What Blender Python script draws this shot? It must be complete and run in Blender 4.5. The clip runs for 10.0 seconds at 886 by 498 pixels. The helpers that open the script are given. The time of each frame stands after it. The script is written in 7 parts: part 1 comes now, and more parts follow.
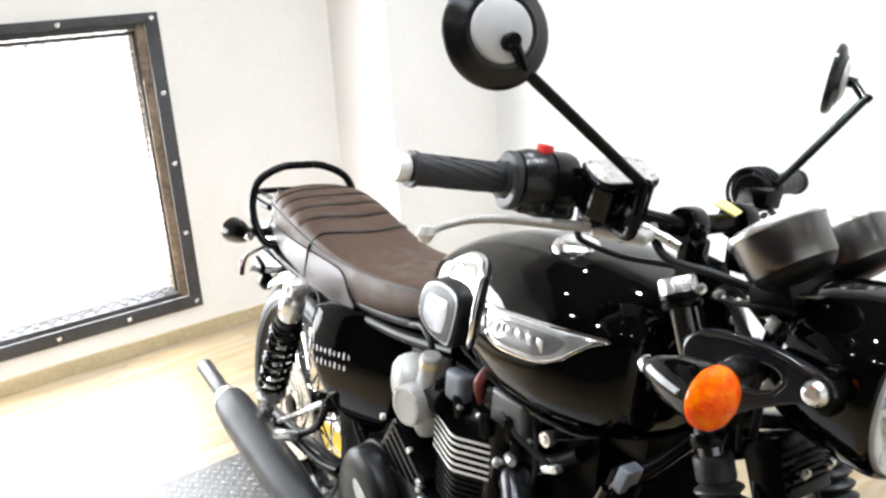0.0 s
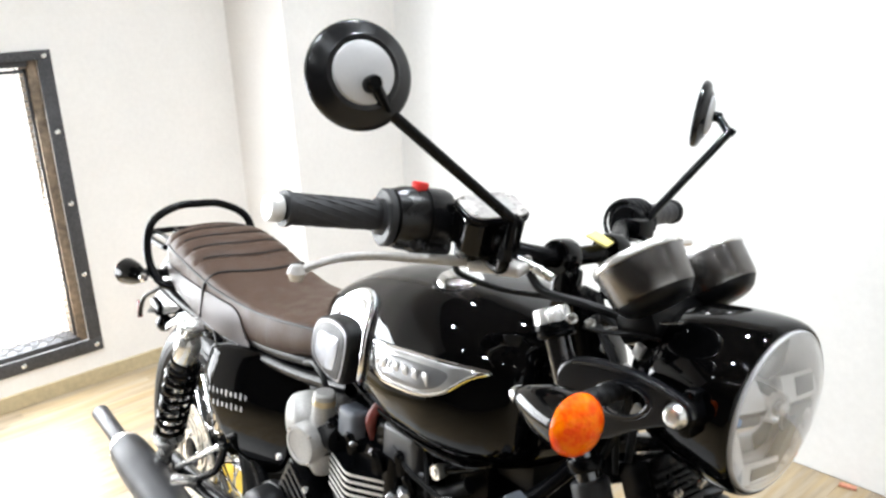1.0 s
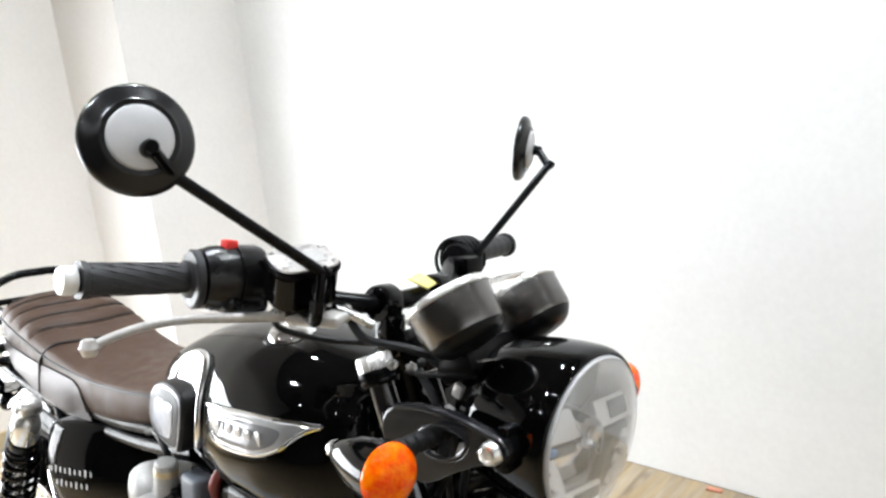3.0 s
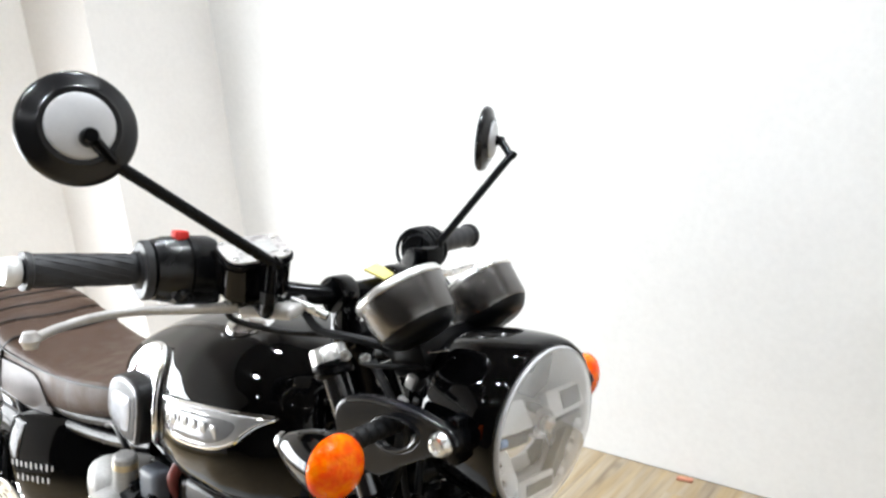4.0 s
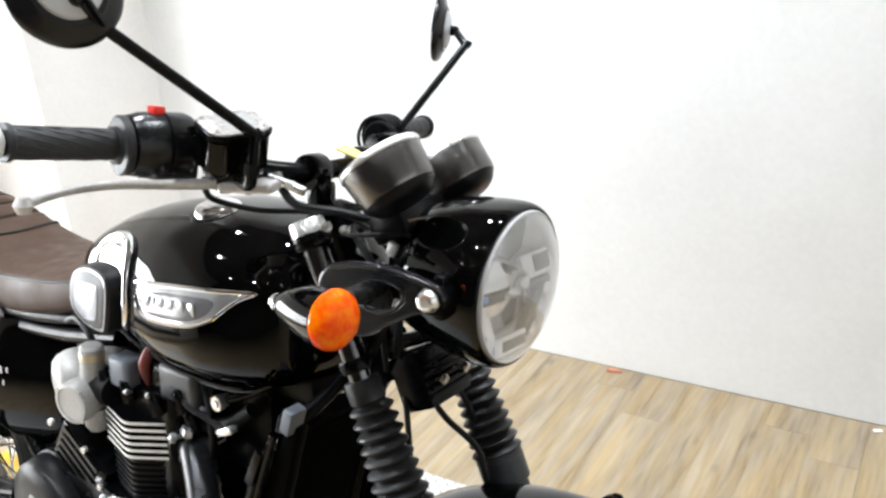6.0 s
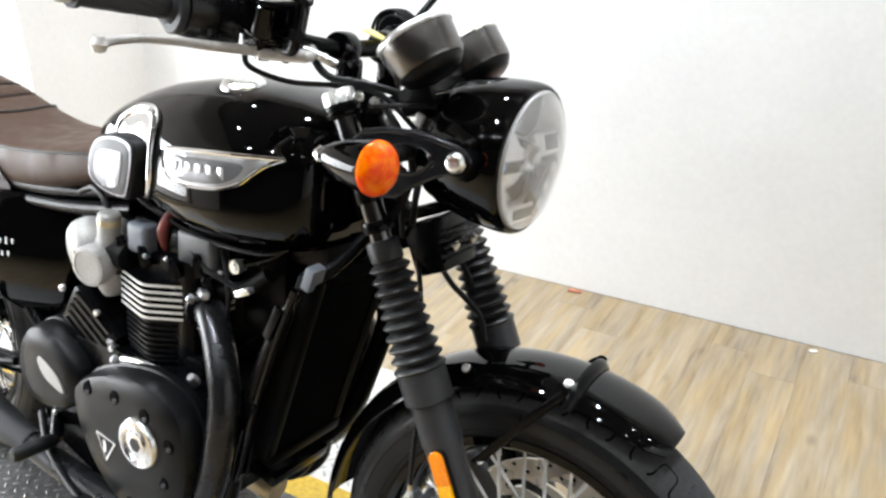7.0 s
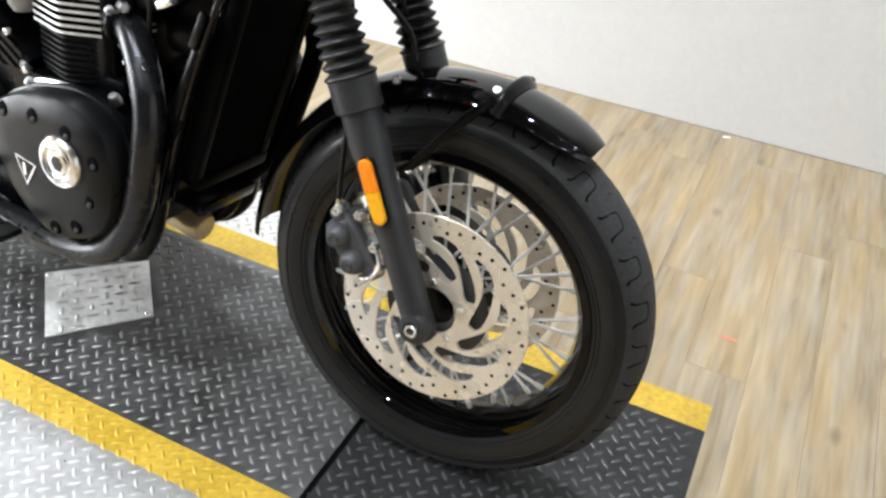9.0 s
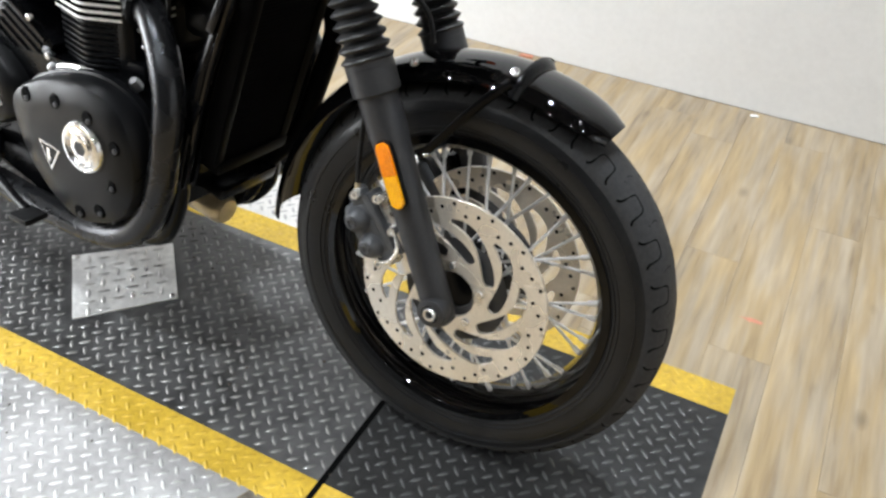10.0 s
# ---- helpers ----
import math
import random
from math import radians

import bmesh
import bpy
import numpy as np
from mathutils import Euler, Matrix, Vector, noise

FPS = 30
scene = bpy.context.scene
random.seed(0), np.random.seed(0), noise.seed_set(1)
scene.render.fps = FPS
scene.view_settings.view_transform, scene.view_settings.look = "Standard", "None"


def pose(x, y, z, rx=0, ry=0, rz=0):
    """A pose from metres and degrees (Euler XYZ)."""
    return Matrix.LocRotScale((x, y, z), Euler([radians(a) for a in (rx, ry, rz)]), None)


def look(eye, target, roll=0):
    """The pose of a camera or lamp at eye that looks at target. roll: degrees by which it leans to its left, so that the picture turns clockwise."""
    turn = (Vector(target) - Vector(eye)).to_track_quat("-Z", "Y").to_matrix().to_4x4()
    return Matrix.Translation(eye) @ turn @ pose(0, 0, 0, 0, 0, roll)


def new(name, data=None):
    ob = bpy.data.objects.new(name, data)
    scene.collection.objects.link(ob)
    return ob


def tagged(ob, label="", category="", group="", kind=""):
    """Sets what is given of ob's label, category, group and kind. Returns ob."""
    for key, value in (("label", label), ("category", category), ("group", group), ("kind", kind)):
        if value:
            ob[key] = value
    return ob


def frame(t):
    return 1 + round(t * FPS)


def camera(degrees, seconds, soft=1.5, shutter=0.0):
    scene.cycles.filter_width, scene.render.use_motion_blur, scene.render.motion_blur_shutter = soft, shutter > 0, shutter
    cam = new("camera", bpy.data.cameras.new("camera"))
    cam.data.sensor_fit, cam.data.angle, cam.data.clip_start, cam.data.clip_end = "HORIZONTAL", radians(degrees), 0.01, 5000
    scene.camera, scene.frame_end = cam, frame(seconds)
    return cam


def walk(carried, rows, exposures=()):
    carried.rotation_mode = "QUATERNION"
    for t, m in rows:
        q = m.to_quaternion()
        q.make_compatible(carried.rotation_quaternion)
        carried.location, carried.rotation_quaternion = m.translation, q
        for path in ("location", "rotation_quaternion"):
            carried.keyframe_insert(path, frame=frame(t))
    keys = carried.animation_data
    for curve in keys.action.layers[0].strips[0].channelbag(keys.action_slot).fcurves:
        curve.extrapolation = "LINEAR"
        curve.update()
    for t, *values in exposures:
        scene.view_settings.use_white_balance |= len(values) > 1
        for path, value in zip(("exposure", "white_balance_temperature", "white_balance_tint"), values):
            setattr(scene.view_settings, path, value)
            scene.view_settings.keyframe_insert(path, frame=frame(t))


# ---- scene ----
cam = camera(56.0, 10.0, soft=2.6)
PATH = [
    (0, (0.263, -0.703, 1.361), (-1.27, 0.401, 0.705), -3.2),
    (0.5, (0.29, -0.694, 1.368), (-1.198, 0.502, 0.773), -2.3),
    (1, (0.304, -0.671, 1.367), (-1.125, 0.597, 0.775), -2.9),
    (1.5, (0.315, -0.643, 1.363), (-1.052, 0.692, 0.772), -3.7),
    (2, (0.329, -0.622, 1.362), (-0.989, 0.761, 0.769), -3.9),
    (2.5, (0.346, -0.612, 1.368), (-0.945, 0.811, 0.815), -4.3),
    (3, (0.366, -0.603, 1.375), (-0.888, 0.863, 0.846), -5.5),
    (4.5, (0.391, -0.572, 1.353), (-0.804, 0.919, 0.765), -4.9),
    (5, (0.385, -0.572, 1.322), (-0.795, 0.891, 0.639), -4.3),
    (6.3, (0.349, -0.739, 1.325), (-0.634, 0.835, 0.582), -3.7),
    (6.5, (0.342, -0.788, 1.307), (-0.615, 0.801, 0.558), -2.4),
    (7, (0.347, -0.832, 1.276), (-0.549, 0.743, 0.428), -0.1),
    (7.5, (0.347, -0.844, 1.246), (-0.478, 0.716, 0.305), 1.2),
    (8, (0.347, -0.863, 1.211), (-0.433, 0.675, 0.197), 1.6),
    (8.5, (0.367, -0.894, 1.167), (-0.303, 0.63, 0.058), 3.3),
    (9, (0.386, -0.92, 1.138), (-0.243, 0.567, -0.042), 4.9),
    (9.5, (0.405, -0.924, 1.114), (-0.195, 0.523, -0.129), 3.8),
    (10, (0.395, -0.909, 1.142), (-0.278, 0.523, -0.082), 3.4),
]
walk(cam, [(t, look(eye, target, roll)) for t, eye, target, roll in PATH], [(0, 0.10), (1, 0.07), (3, 0.0), (4.5, 0.0), (6, 0.06), (7, 0.10), (8.5, 0.10), (9.5, 0.04), (10, -0.02)])

# ---- light ----
world = bpy.data.worlds.new("world")
scene.world = world
world.use_nodes = True
world.node_tree.nodes["Background"].inputs[0].default_value = (0.97, 0.98, 1.0, 1)
world.node_tree.nodes["Background"].inputs[1].default_value = 0.02
scene.view_settings.exposure = 0.0


def area_lamp(name, eye, target, size_x, size_y, power, colour=(0.97, 0.985, 1.0)):
    data = bpy.data.lights.new(name, "AREA")
    data.shape, data.size, data.size_y, data.energy, data.color = "RECTANGLE", size_x, size_y, power, colour
    ob = new(name, data)
    ob.matrix_world = look(eye, target)
    return ob


# daylight through the mesh opening, and the rows of ceiling spots
area_lamp("window_daylight", (-2.86, -0.81, 0.75), (0, -0.81, 0.0), 2.05, 0.95, 112, (0.92, 0.96, 1.0))
# the x=3.75 row is unseen, added to brighten the headlight from ahead
SPOTS = [(x, y) for y in (0.75, -0.9, -2.3) for x in (-2.0, -0.9, 0.3, 1.4)] + [(2.55, 0.75), (2.55, -0.9), (2.55, -2.3), (3.75, 0.75), (3.75, -0.9), (3.75, -2.3)]
WATTS = (10, 22, 22, 1, 15, 22, 4, 1, 13, 17, 4, 1, 7, 7, 7, 24, 24, 24)
for (px, py), power in zip(SPOTS, WATTS):
    lamp = bpy.data.lights.new("ceiling_spot", "AREA")
    lamp.shape, lamp.size, lamp.spread, lamp.energy, lamp.color = "DISK", 0.07, radians(112), power, (0.878, 0.942, 1.0)
    new("ceiling_spot", lamp).matrix_world = look((px, py, 3.09), (px, py - 0.001, 0))

# ---- materials ----
def material(name, colour, rough=0.5, metal=0.0, bump=0.0, scale=60.0, vary=0.15, coat=0.0, wear=0.0, spec=0.5):
    """A principled material with two scales of variation in colour and roughness and a fine bump."""
    m = bpy.data.materials.new(name)
    m.use_nodes = True
    nt = m.node_tree
    n, l = nt.nodes, nt.links
    b = n["Principled BSDF"]
    b.inputs["Metallic"].default_value = metal
    b.inputs["Coat Weight"].default_value = coat
    b.inputs["Coat Roughness"].default_value = 0.03
    b.inputs["Specular IOR Level"].default_value = spec
    tc = n.new("ShaderNodeTexCoord")
    fine, coarse = n.new("ShaderNodeTexNoise"), n.new("ShaderNodeTexNoise")
    fine.inputs["Scale"].default_value, fine.inputs["Detail"].default_value = scale, 6
    coarse.inputs["Scale"].default_value, coarse.inputs["Detail"].default_value = scale / 14, 3
    for t in (fine, coarse):
        l.new(tc.outputs["Object"], t.inputs["Vector"])
    mixf = n.new("ShaderNodeMath")
    mixf.operation = "MULTIPLY_ADD"
    l.new(fine.outputs["Fac"], mixf.inputs[0])
    mixf.inputs[1].default_value = 0.5
    half = n.new("ShaderNodeMath")
    half.operation = "MULTIPLY"
    half.inputs[1].default_value = 0.5
    l.new(coarse.outputs["Fac"], half.inputs[0])
    l.new(half.outputs[0], mixf.inputs[2])
    ramp = n.new("ShaderNodeValToRGB")
    c = [min(1.0, v) for v in colour]
    ramp.color_ramp.elements[0].position, ramp.color_ramp.elements[1].position = 0.35, 0.65
    ramp.color_ramp.elements[0].color = (*[v * (1 - vary) for v in c], 1)
    ramp.color_ramp.elements[1].color = (*[min(1, v * (1 + vary)) for v in c], 1)
    l.new(mixf.outputs[0], ramp.inputs[0])
    l.new(ramp.outputs[0], b.inputs["Base Color"])
    rr = n.new("ShaderNodeMapRange")
    rr.inputs["From Min"].default_value, rr.inputs["From Max"].default_value = 0.3, 0.7
    rr.inputs["To Min"].default_value, rr.inputs["To Max"].default_value = max(0.015, rough * (1 - 0.5 * wear - 0.1)), min(1, rough * (1 + wear + 0.1))
    l.new(coarse.outputs["Fac"], rr.inputs["Value"])
    l.new(rr.outputs[0], b.inputs["Roughness"])
    if bump:
        bp = n.new("ShaderNodeBump")
        bp.inputs["Strength"].default_value, bp.inputs["Distance"].default_value = min(1, bump), 0.002
        l.new(fine.outputs["Fac"], bp.inputs["Height"])
        l.new(bp.outputs[0], b.inputs["Normal"])
    return m


GLOSS = material("gloss_black_paint", (0.0010, 0.0010, 0.0011), 0.03, vary=0.3, scale=20, spec=0.30)
SATIN = material("satin_black_metal", (0.0022, 0.0023, 0.0027), 0.22, 0.0, bump=0.06, scale=300, wear=0.2, spec=0.13)
PIPE = material("black_exhaust_coating", (0.030, 0.0305, 0.033), 0.25, 0.7, bump=0.05, scale=220, wear=0.3, spec=0.5)
LEG = material("black_fork_paint", (0.033, 0.0335, 0.036), 0.42, 0.0, bump=0.08, scale=250, spec=0.34)
PLASTIC = material("black_plastic", (0.003, 0.003, 0.0035), 0.3, bump=0.15, scale=400, spec=0.17)
RUBBER = material("black_rubber", (0.005, 0.005, 0.0055), 0.45, bump=0.2, scale=260, wear=0.3, spec=0.22)
TYRE = material("tyre_rubber", (0.0115, 0.0117, 0.0125), 0.35, bump=0.12, scale=200, wear=0.25, vary=0.25, spec=0.28)
TREAD = material("dusty_tread_rubber", (0.036, 0.036, 0.037), 0.7, bump=0.3, scale=160, wear=0.2, vary=0.25, spec=0.2)
CHROME = material("chrome", (0.88, 0.88, 0.89), 0.05, 1.0, vary=0.03, scale=30)
STEEL = material("brushed_steel", (0.78, 0.77, 0.75), 0.2, 0.85, bump=0.06, scale=150, wear=0.4)
ALLOY = material("machined_alloy", (0.86, 0.85, 0.83), 0.24, 0.8, bump=0.05, scale=120, wear=0.3)
SILVER = material("silver_lacquer", (0.62, 0.6, 0.58), 0.35, 0.4, bump=0.05, scale=150)
FINEDGE = material("machined_fin_edge", (0.8, 0.79, 0.77), 0.35, 0.35)
CAST = material("cast_alloy_grey", (0.37, 0.36, 0.345), 0.4, 0.25, bump=0.3, scale=240, wear=0.3)
ZINC = material("dull_zinc_fastener", (0.42, 0.42, 0.43), 0.3, 0.85, bump=0.05, scale=300, vary=0.2)
DISC = material("brake_disc_steel", (0.80, 0.735, 0.64), 0.27, 0.5, bump=0.06, scale=260, wear=0.4, vary=0.1)
LEATHER = material("brown_seat_vinyl", (0.056, 0.032, 0.021), 0.46, bump=0.35, scale=420, wear=0.2, spec=0.2)
STITCH = material("black_piping", (0.012, 0.01, 0.009), 0.5, spec=0.28)
AMBER = material("amber_reflector", (1.0, 0.42, 0.0), 0.12, spec=0.4, vary=0.2, scale=260, bump=0.4, coat=0.6)
RED = material("red_switch", (0.75, 0.03, 0.025), 0.35)
REDLENS = material("red_tail_lens", (0.2, 0.006, 0.006), 0.12, coat=0.5)
YELLOW_TAG = material("yellow_tag", (0.7, 0.6, 0.2), 0.6)
GREYCAP = material("grey_plastic_cap", (0.55, 0.55, 0.56), 0.45, bump=0.04, scale=300, vary=0.03)
INLAY = material("light_grey_inlay", (0.46, 0.47, 0.51), 0.28, 0.2)
DARKGREY = material("dark_grey_rubber", (0.028, 0.028, 0.03), 0.48, bump=0.2, scale=300, spec=0.28)
BADGEGREY = material("badge_grey", (0.46, 0.46, 0.46), 0.2, 0.6)
BRASS = material("brass_collar", (0.55, 0.45, 0.28), 0.35, 0.6)
BROWNRED = material("brown_red_lead", (0.14, 0.02, 0.014), 0.45)
BLUEGREY = material("blue_grey_plastic", (0.11, 0.12, 0.14), 0.4)
WALL = material("white_wall_paint", (0.83, 0.83, 0.825), 0.6, bump=0.04, scale=60, vary=0.03)
# white wall paint with the warm bounce light mixed into its colour
WARMWALL = material("bounce_warmed_wall_paint", (0.86, 0.838, 0.815), 0.6, bump=0.04, scale=60, vary=0.03)
CEIL = material("ceiling_paint", (0.10, 0.088, 0.08), 0.8, bump=0.2, scale=40)
DARKWALL = material("dark_brown_wall_paint", (0.085, 0.076, 0.07), 0.7, bump=0.2, scale=40)
BASE = material("beige_base_trim", (0.52, 0.43, 0.27), 0.55, bump=0.1, scale=50)
FRAME_STEEL = material("dark_window_steel", (0.062, 0.063, 0.068), 0.45, 0.3, bump=0.25, scale=120, wear=0.4, vary=0.4)
OLDWOOD = material("weathered_wood", (0.2, 0.15, 0.105), 0.7, bump=0.6, scale=45, vary=0.6)
YPAINT = material("yellow_floor_paint", (0.53, 0.345, 0.028), 0.45, bump=0.3, scale=90, vary=0.26, wear=0.35)
DARKPLATE = material("worn_black_plate", (0.061, 0.0605, 0.0605), 0.38, 0.1, bump=0.3, scale=26, vary=0.7, wear=0.5, spec=0.7)
# worn lugs, their colour also raised for the window light they catch
LUGDARK = material("worn_lit_lug", (0.22, 0.216, 0.21), 0.3, 0.55, bump=0.2, scale=50, vary=0.6, wear=0.5)
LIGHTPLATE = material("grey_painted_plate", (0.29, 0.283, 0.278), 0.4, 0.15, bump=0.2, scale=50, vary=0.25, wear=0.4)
# base lifted above the near wing's, to offset the shadow it lies in
FARPLATE = material("brightened_worn_plate", (0.62, 0.60, 0.575), 0.4, 0.15, bump=0.2, scale=50, vary=0.12, wear=0.4)
BAREPLATE = material("bare_steel_plate", (0.80, 0.79, 0.775), 0.35, 0.4, bump=0.3, scale=70, vary=0.2, wear=0.5)
SEAMBLACK = material("black_seam", (0.002, 0.002, 0.0022), 0.7, spec=0.03)
COVERMATT = material("matt_black_cover", (0.0040, 0.0042, 0.0049), 0.34, 0.0, bump=0.10, scale=240, wear=0.2, spec=0.17)
RADBLACK = material("radiator_black", (0.0015, 0.0015, 0.0016), 0.5, bump=0.06, scale=300, spec=0.03)
AMBERDEEP = material("deep_amber_reflector", (0.95, 0.24, 0.0), 0.14, spec=0.4, vary=0.2, scale=260, bump=0.4, coat=0.6)
MUFFLER = material("matt_black_muffler", (0.026, 0.0265, 0.029), 0.45, 0.2, bump=0.06, scale=220, wear=0.3, spec=0.4)
SKIRT = material("grey_brown_seat_skirt", (0.105, 0.090, 0.092), 0.36, bump=0.3, scale=420, wear=0.2, spec=0.4)
FIELDGREY = material("badge_field_grey", (0.2, 0.2, 0.205), 0.22, 0.6)
SPOKE = material("bright_spoke", (0.95, 0.95, 0.95), 0.2, 0.25, vary=0.05, spec=0.8)
# black plate past the seam, darkened further for the front wheel's shade
SHADEPLATE = material("shaded_black_plate", (0.017, 0.0168, 0.0168), 0.45, 0.0, bump=0.3, scale=40, vary=0.6, wear=0.3, spec=0.3)
LUGSHADE = material("shaded_black_lug", (0.06, 0.06, 0.06), 0.36, 0.4, bump=0.2, scale=50, vary=0.7, wear=0.3)
CAPSTEEL = material("turned_cap_steel", (0.72, 0.71, 0.7), 0.16, 1.0, bump=0.05, scale=150, wear=0.3)
GAITER = material("grey_black_gaiter_rubber", (0.013, 0.013, 0.014), 0.40, bump=0.15, scale=260, wear=0.3, spec=0.38)
RUSTPLATE = material("dull_brown_steel", (0.15, 0.125, 0.095), 0.5, 0.2, bump=0.5, scale=60, vary=0.7, wear=0.4)
FLANGE = material("dark_grey_flange", (0.05, 0.05, 0.052), 0.45, 0.1, bump=0.15, scale=200)
BRACKET = material("satin_bracket_black", (0.0062, 0.0066, 0.0082), 0.17, 0.0, bump=0.04, scale=300, wear=0.2, spec=0.42)
BOSSGREY = material("dark_grey_boss", (0.055, 0.056, 0.06), 0.38, 0.1, bump=0.15, scale=220)
SCRIPT = material("dull_grey_script", (0.45, 0.45, 0.46), 0.35, 0.3)
LIDGREY = material("worn_lid_alloy", (0.5, 0.47, 0.45), 0.33, 0.3, bump=0.1, scale=120, vary=0.5)
GRIT = material("dark_grit", (0.05, 0.035, 0.025), 0.8, vary=0.5, scale=200)
POD = material("dark_anodised_pod", (0.19, 0.184, 0.18), 0.25, 1.0, vary=0.1)
BAREND = material("satin_alloy_end", (0.74, 0.73, 0.71), 0.35, 0.3, vary=0.05)
SWITCH = material("satin_switch_plastic", (0.0045, 0.0045, 0.005), 0.26, bump=0.08, scale=400, spec=0.35)
MIRRORBLACK = material("black_mirror_shell", (0.008, 0.008, 0.009), 0.24, bump=0.05, scale=300, spec=0.4)
LENSEDGE = material("frosted_lens_edge", (0.5, 0.5, 0.51), 0.35, vary=0.06, bump=0.4, scale=420)
BLUEBULB = material("blue_bulb_glass", (0.25, 0.42, 0.75), 0.15)
CALIPERGREY = material("grey_cast_caliper", (0.075, 0.077, 0.082), 0.42, 0.2, bump=0.25, scale=260)
LUGBARE = material("bare_steel_lug", (0.66, 0.65, 0.63), 0.28, 0.6, bump=0.1, scale=80, vary=0.15)
# wing paint lightened on the lugs to stand in for caught light
LUGPALE = material("lit_painted_lug", (0.38, 0.372, 0.365), 0.33, 0.25, bump=0.1, scale=80, vary=0.2)
GALVANISED = material("galvanised_mesh", (0.34, 0.34, 0.35), 0.5, 0.2, vary=0.2)
REDSCUFF = material("red_scuff", (0.45, 0.19, 0.12), 0.6, vary=0.4, scale=300)


def wood_material():
    m = bpy.data.materials.new("oak_vinyl_plank")
    m.use_nodes = True
    nt = m.node_tree
    n, l = nt.nodes, nt.links
    b = n["Principled BSDF"]
    tc, info = n.new("ShaderNodeTexCoord"), n.new("ShaderNodeObjectInfo")
    mp = n.new("ShaderNodeMapping")
    l.new(tc.outputs["Object"], mp.inputs["Vector"])
    off = n.new("ShaderNodeVectorMath")
    off.operation = "SCALE"
    off.inputs[0].default_value = (31.7, 17.3, 7.1)
    l.new(info.outputs["Random"], off.inputs["Scale"])
    l.new(off.outputs[0], mp.inputs["Location"])
    mp.inputs["Scale"].default_value = (14, 1.3, 1)
    g1, g2 = n.new("ShaderNodeTexNoise"), n.new("ShaderNodeTexNoise")
    g1.inputs["Scale"].default_value, g1.inputs["Detail"].default_value, g1.inputs["Distortion"].default_value = 3.4, 10, 0.4
    g2.inputs["Scale"].default_value, g2.inputs["Detail"].default_value = 0.9, 4
    for g in (g1, g2):
        l.new(mp.outputs[0], g.inputs["Vector"])
    ramp = n.new("ShaderNodeValToRGB")
    e = ramp.color_ramp.elements
    e[0].position, e[0].color = 0.34, (0.172, 0.126, 0.077, 1)
    e[1].position, e[1].color = 0.64, (0.40, 0.313, 0.202, 1)
    mid = e.new(0.47)
    mid.color = (0.292, 0.225, 0.143, 1)
    g3 = n.new("ShaderNodeTexNoise")
    g3.inputs["Scale"].default_value, g3.inputs["Detail"].default_value = 7.0, 3
    l.new(mp.outputs[0], g3.inputs["Vector"])
    total = None
    for tex, weight in ((g1, 0.4), (g2, 0.4), (g3, 0.2)):
        mul = n.new("ShaderNodeMath")
        mul.operation = "MULTIPLY"
        mul.inputs[1].default_value = weight
        l.new(tex.outputs["Fac"], mul.inputs[0])
        if total is None:
            total = mul
        else:
            plus = n.new("ShaderNodeMath")
            plus.operation = "ADD"
            l.new(total.outputs[0], plus.inputs[0])
            l.new(mul.outputs[0], plus.inputs[1])
            total = plus
    l.new(total.outputs[0], ramp.inputs[0])
    knots, km = n.new("ShaderNodeTexVoronoi"), n.new("ShaderNodeMapping")
    km.inputs["Scale"].default_value = (9, 4.5, 1)
    l.new(tc.outputs["Object"], km.inputs["Vector"])
    l.new(off.outputs[0], km.inputs["Location"])
    l.new(km.outputs[0], knots.inputs["Vector"])
    knots.inputs["Scale"].default_value = 0.8
    kr = n.new("ShaderNodeMapRange")
    kr.inputs["From Min"].default_value, kr.inputs["From Max"].default_value = 0.03, 0.12
    kr.inputs["To Min"].default_value, kr.inputs["To Max"].default_value = 0.62, 1.0
    l.new(knots.outputs["Distance"], kr.inputs["Value"])
    dark = n.new("ShaderNodeMixRGB")
    dark.blend_type = "MULTIPLY"
    dark.inputs[0].default_value = 1.0
    l.new(ramp.outputs[0], dark.inputs[1])
    l.new(kr.outputs[0], dark.inputs[2])
    tint = n.new("ShaderNodeHueSaturation")
    vr = n.new("ShaderNodeMapRange")
    vr.inputs["To Min"].default_value, vr.inputs["To Max"].default_value = 0.98, 1.02
    l.new(info.outputs["Random"], vr.inputs["Value"])
    l.new(vr.outputs[0], tint.inputs["Value"])
    # greyed and yellowed stretches along the grain
    hue, sat = n.new("ShaderNodeTexNoise"), n.new("ShaderNodeMapRange")
    hue.inputs["Scale"].default_value, hue.inputs["Detail"].default_value = 2.6, 4
    l.new(mp.outputs[0], hue.inputs["Vector"])
    sat.inputs["From Min"].default_value, sat.inputs["From Max"].default_value = 0.38, 0.64
    sat.inputs["To Min"].default_value, sat.inputs["To Max"].default_value = 0.84, 1.2
    l.new(hue.outputs["Fac"], sat.inputs["Value"])
    l.new(sat.outputs[0], tint.inputs["Saturation"])
    l.new(dark.outputs[0], tint.inputs["Color"])
    l.new(tint.outputs[0], b.inputs["Base Color"])
    b.inputs["Roughness"].default_value = 0.36
    bp = n.new("ShaderNodeBump")
    bp.inputs["Strength"].default_value, bp.inputs["Distance"].default_value = 0.25, 0.001
    l.new(g1.outputs["Fac"], bp.inputs["Height"])
    l.new(bp.outputs[0], b.inputs["Normal"])
    return m


WOOD = wood_material()


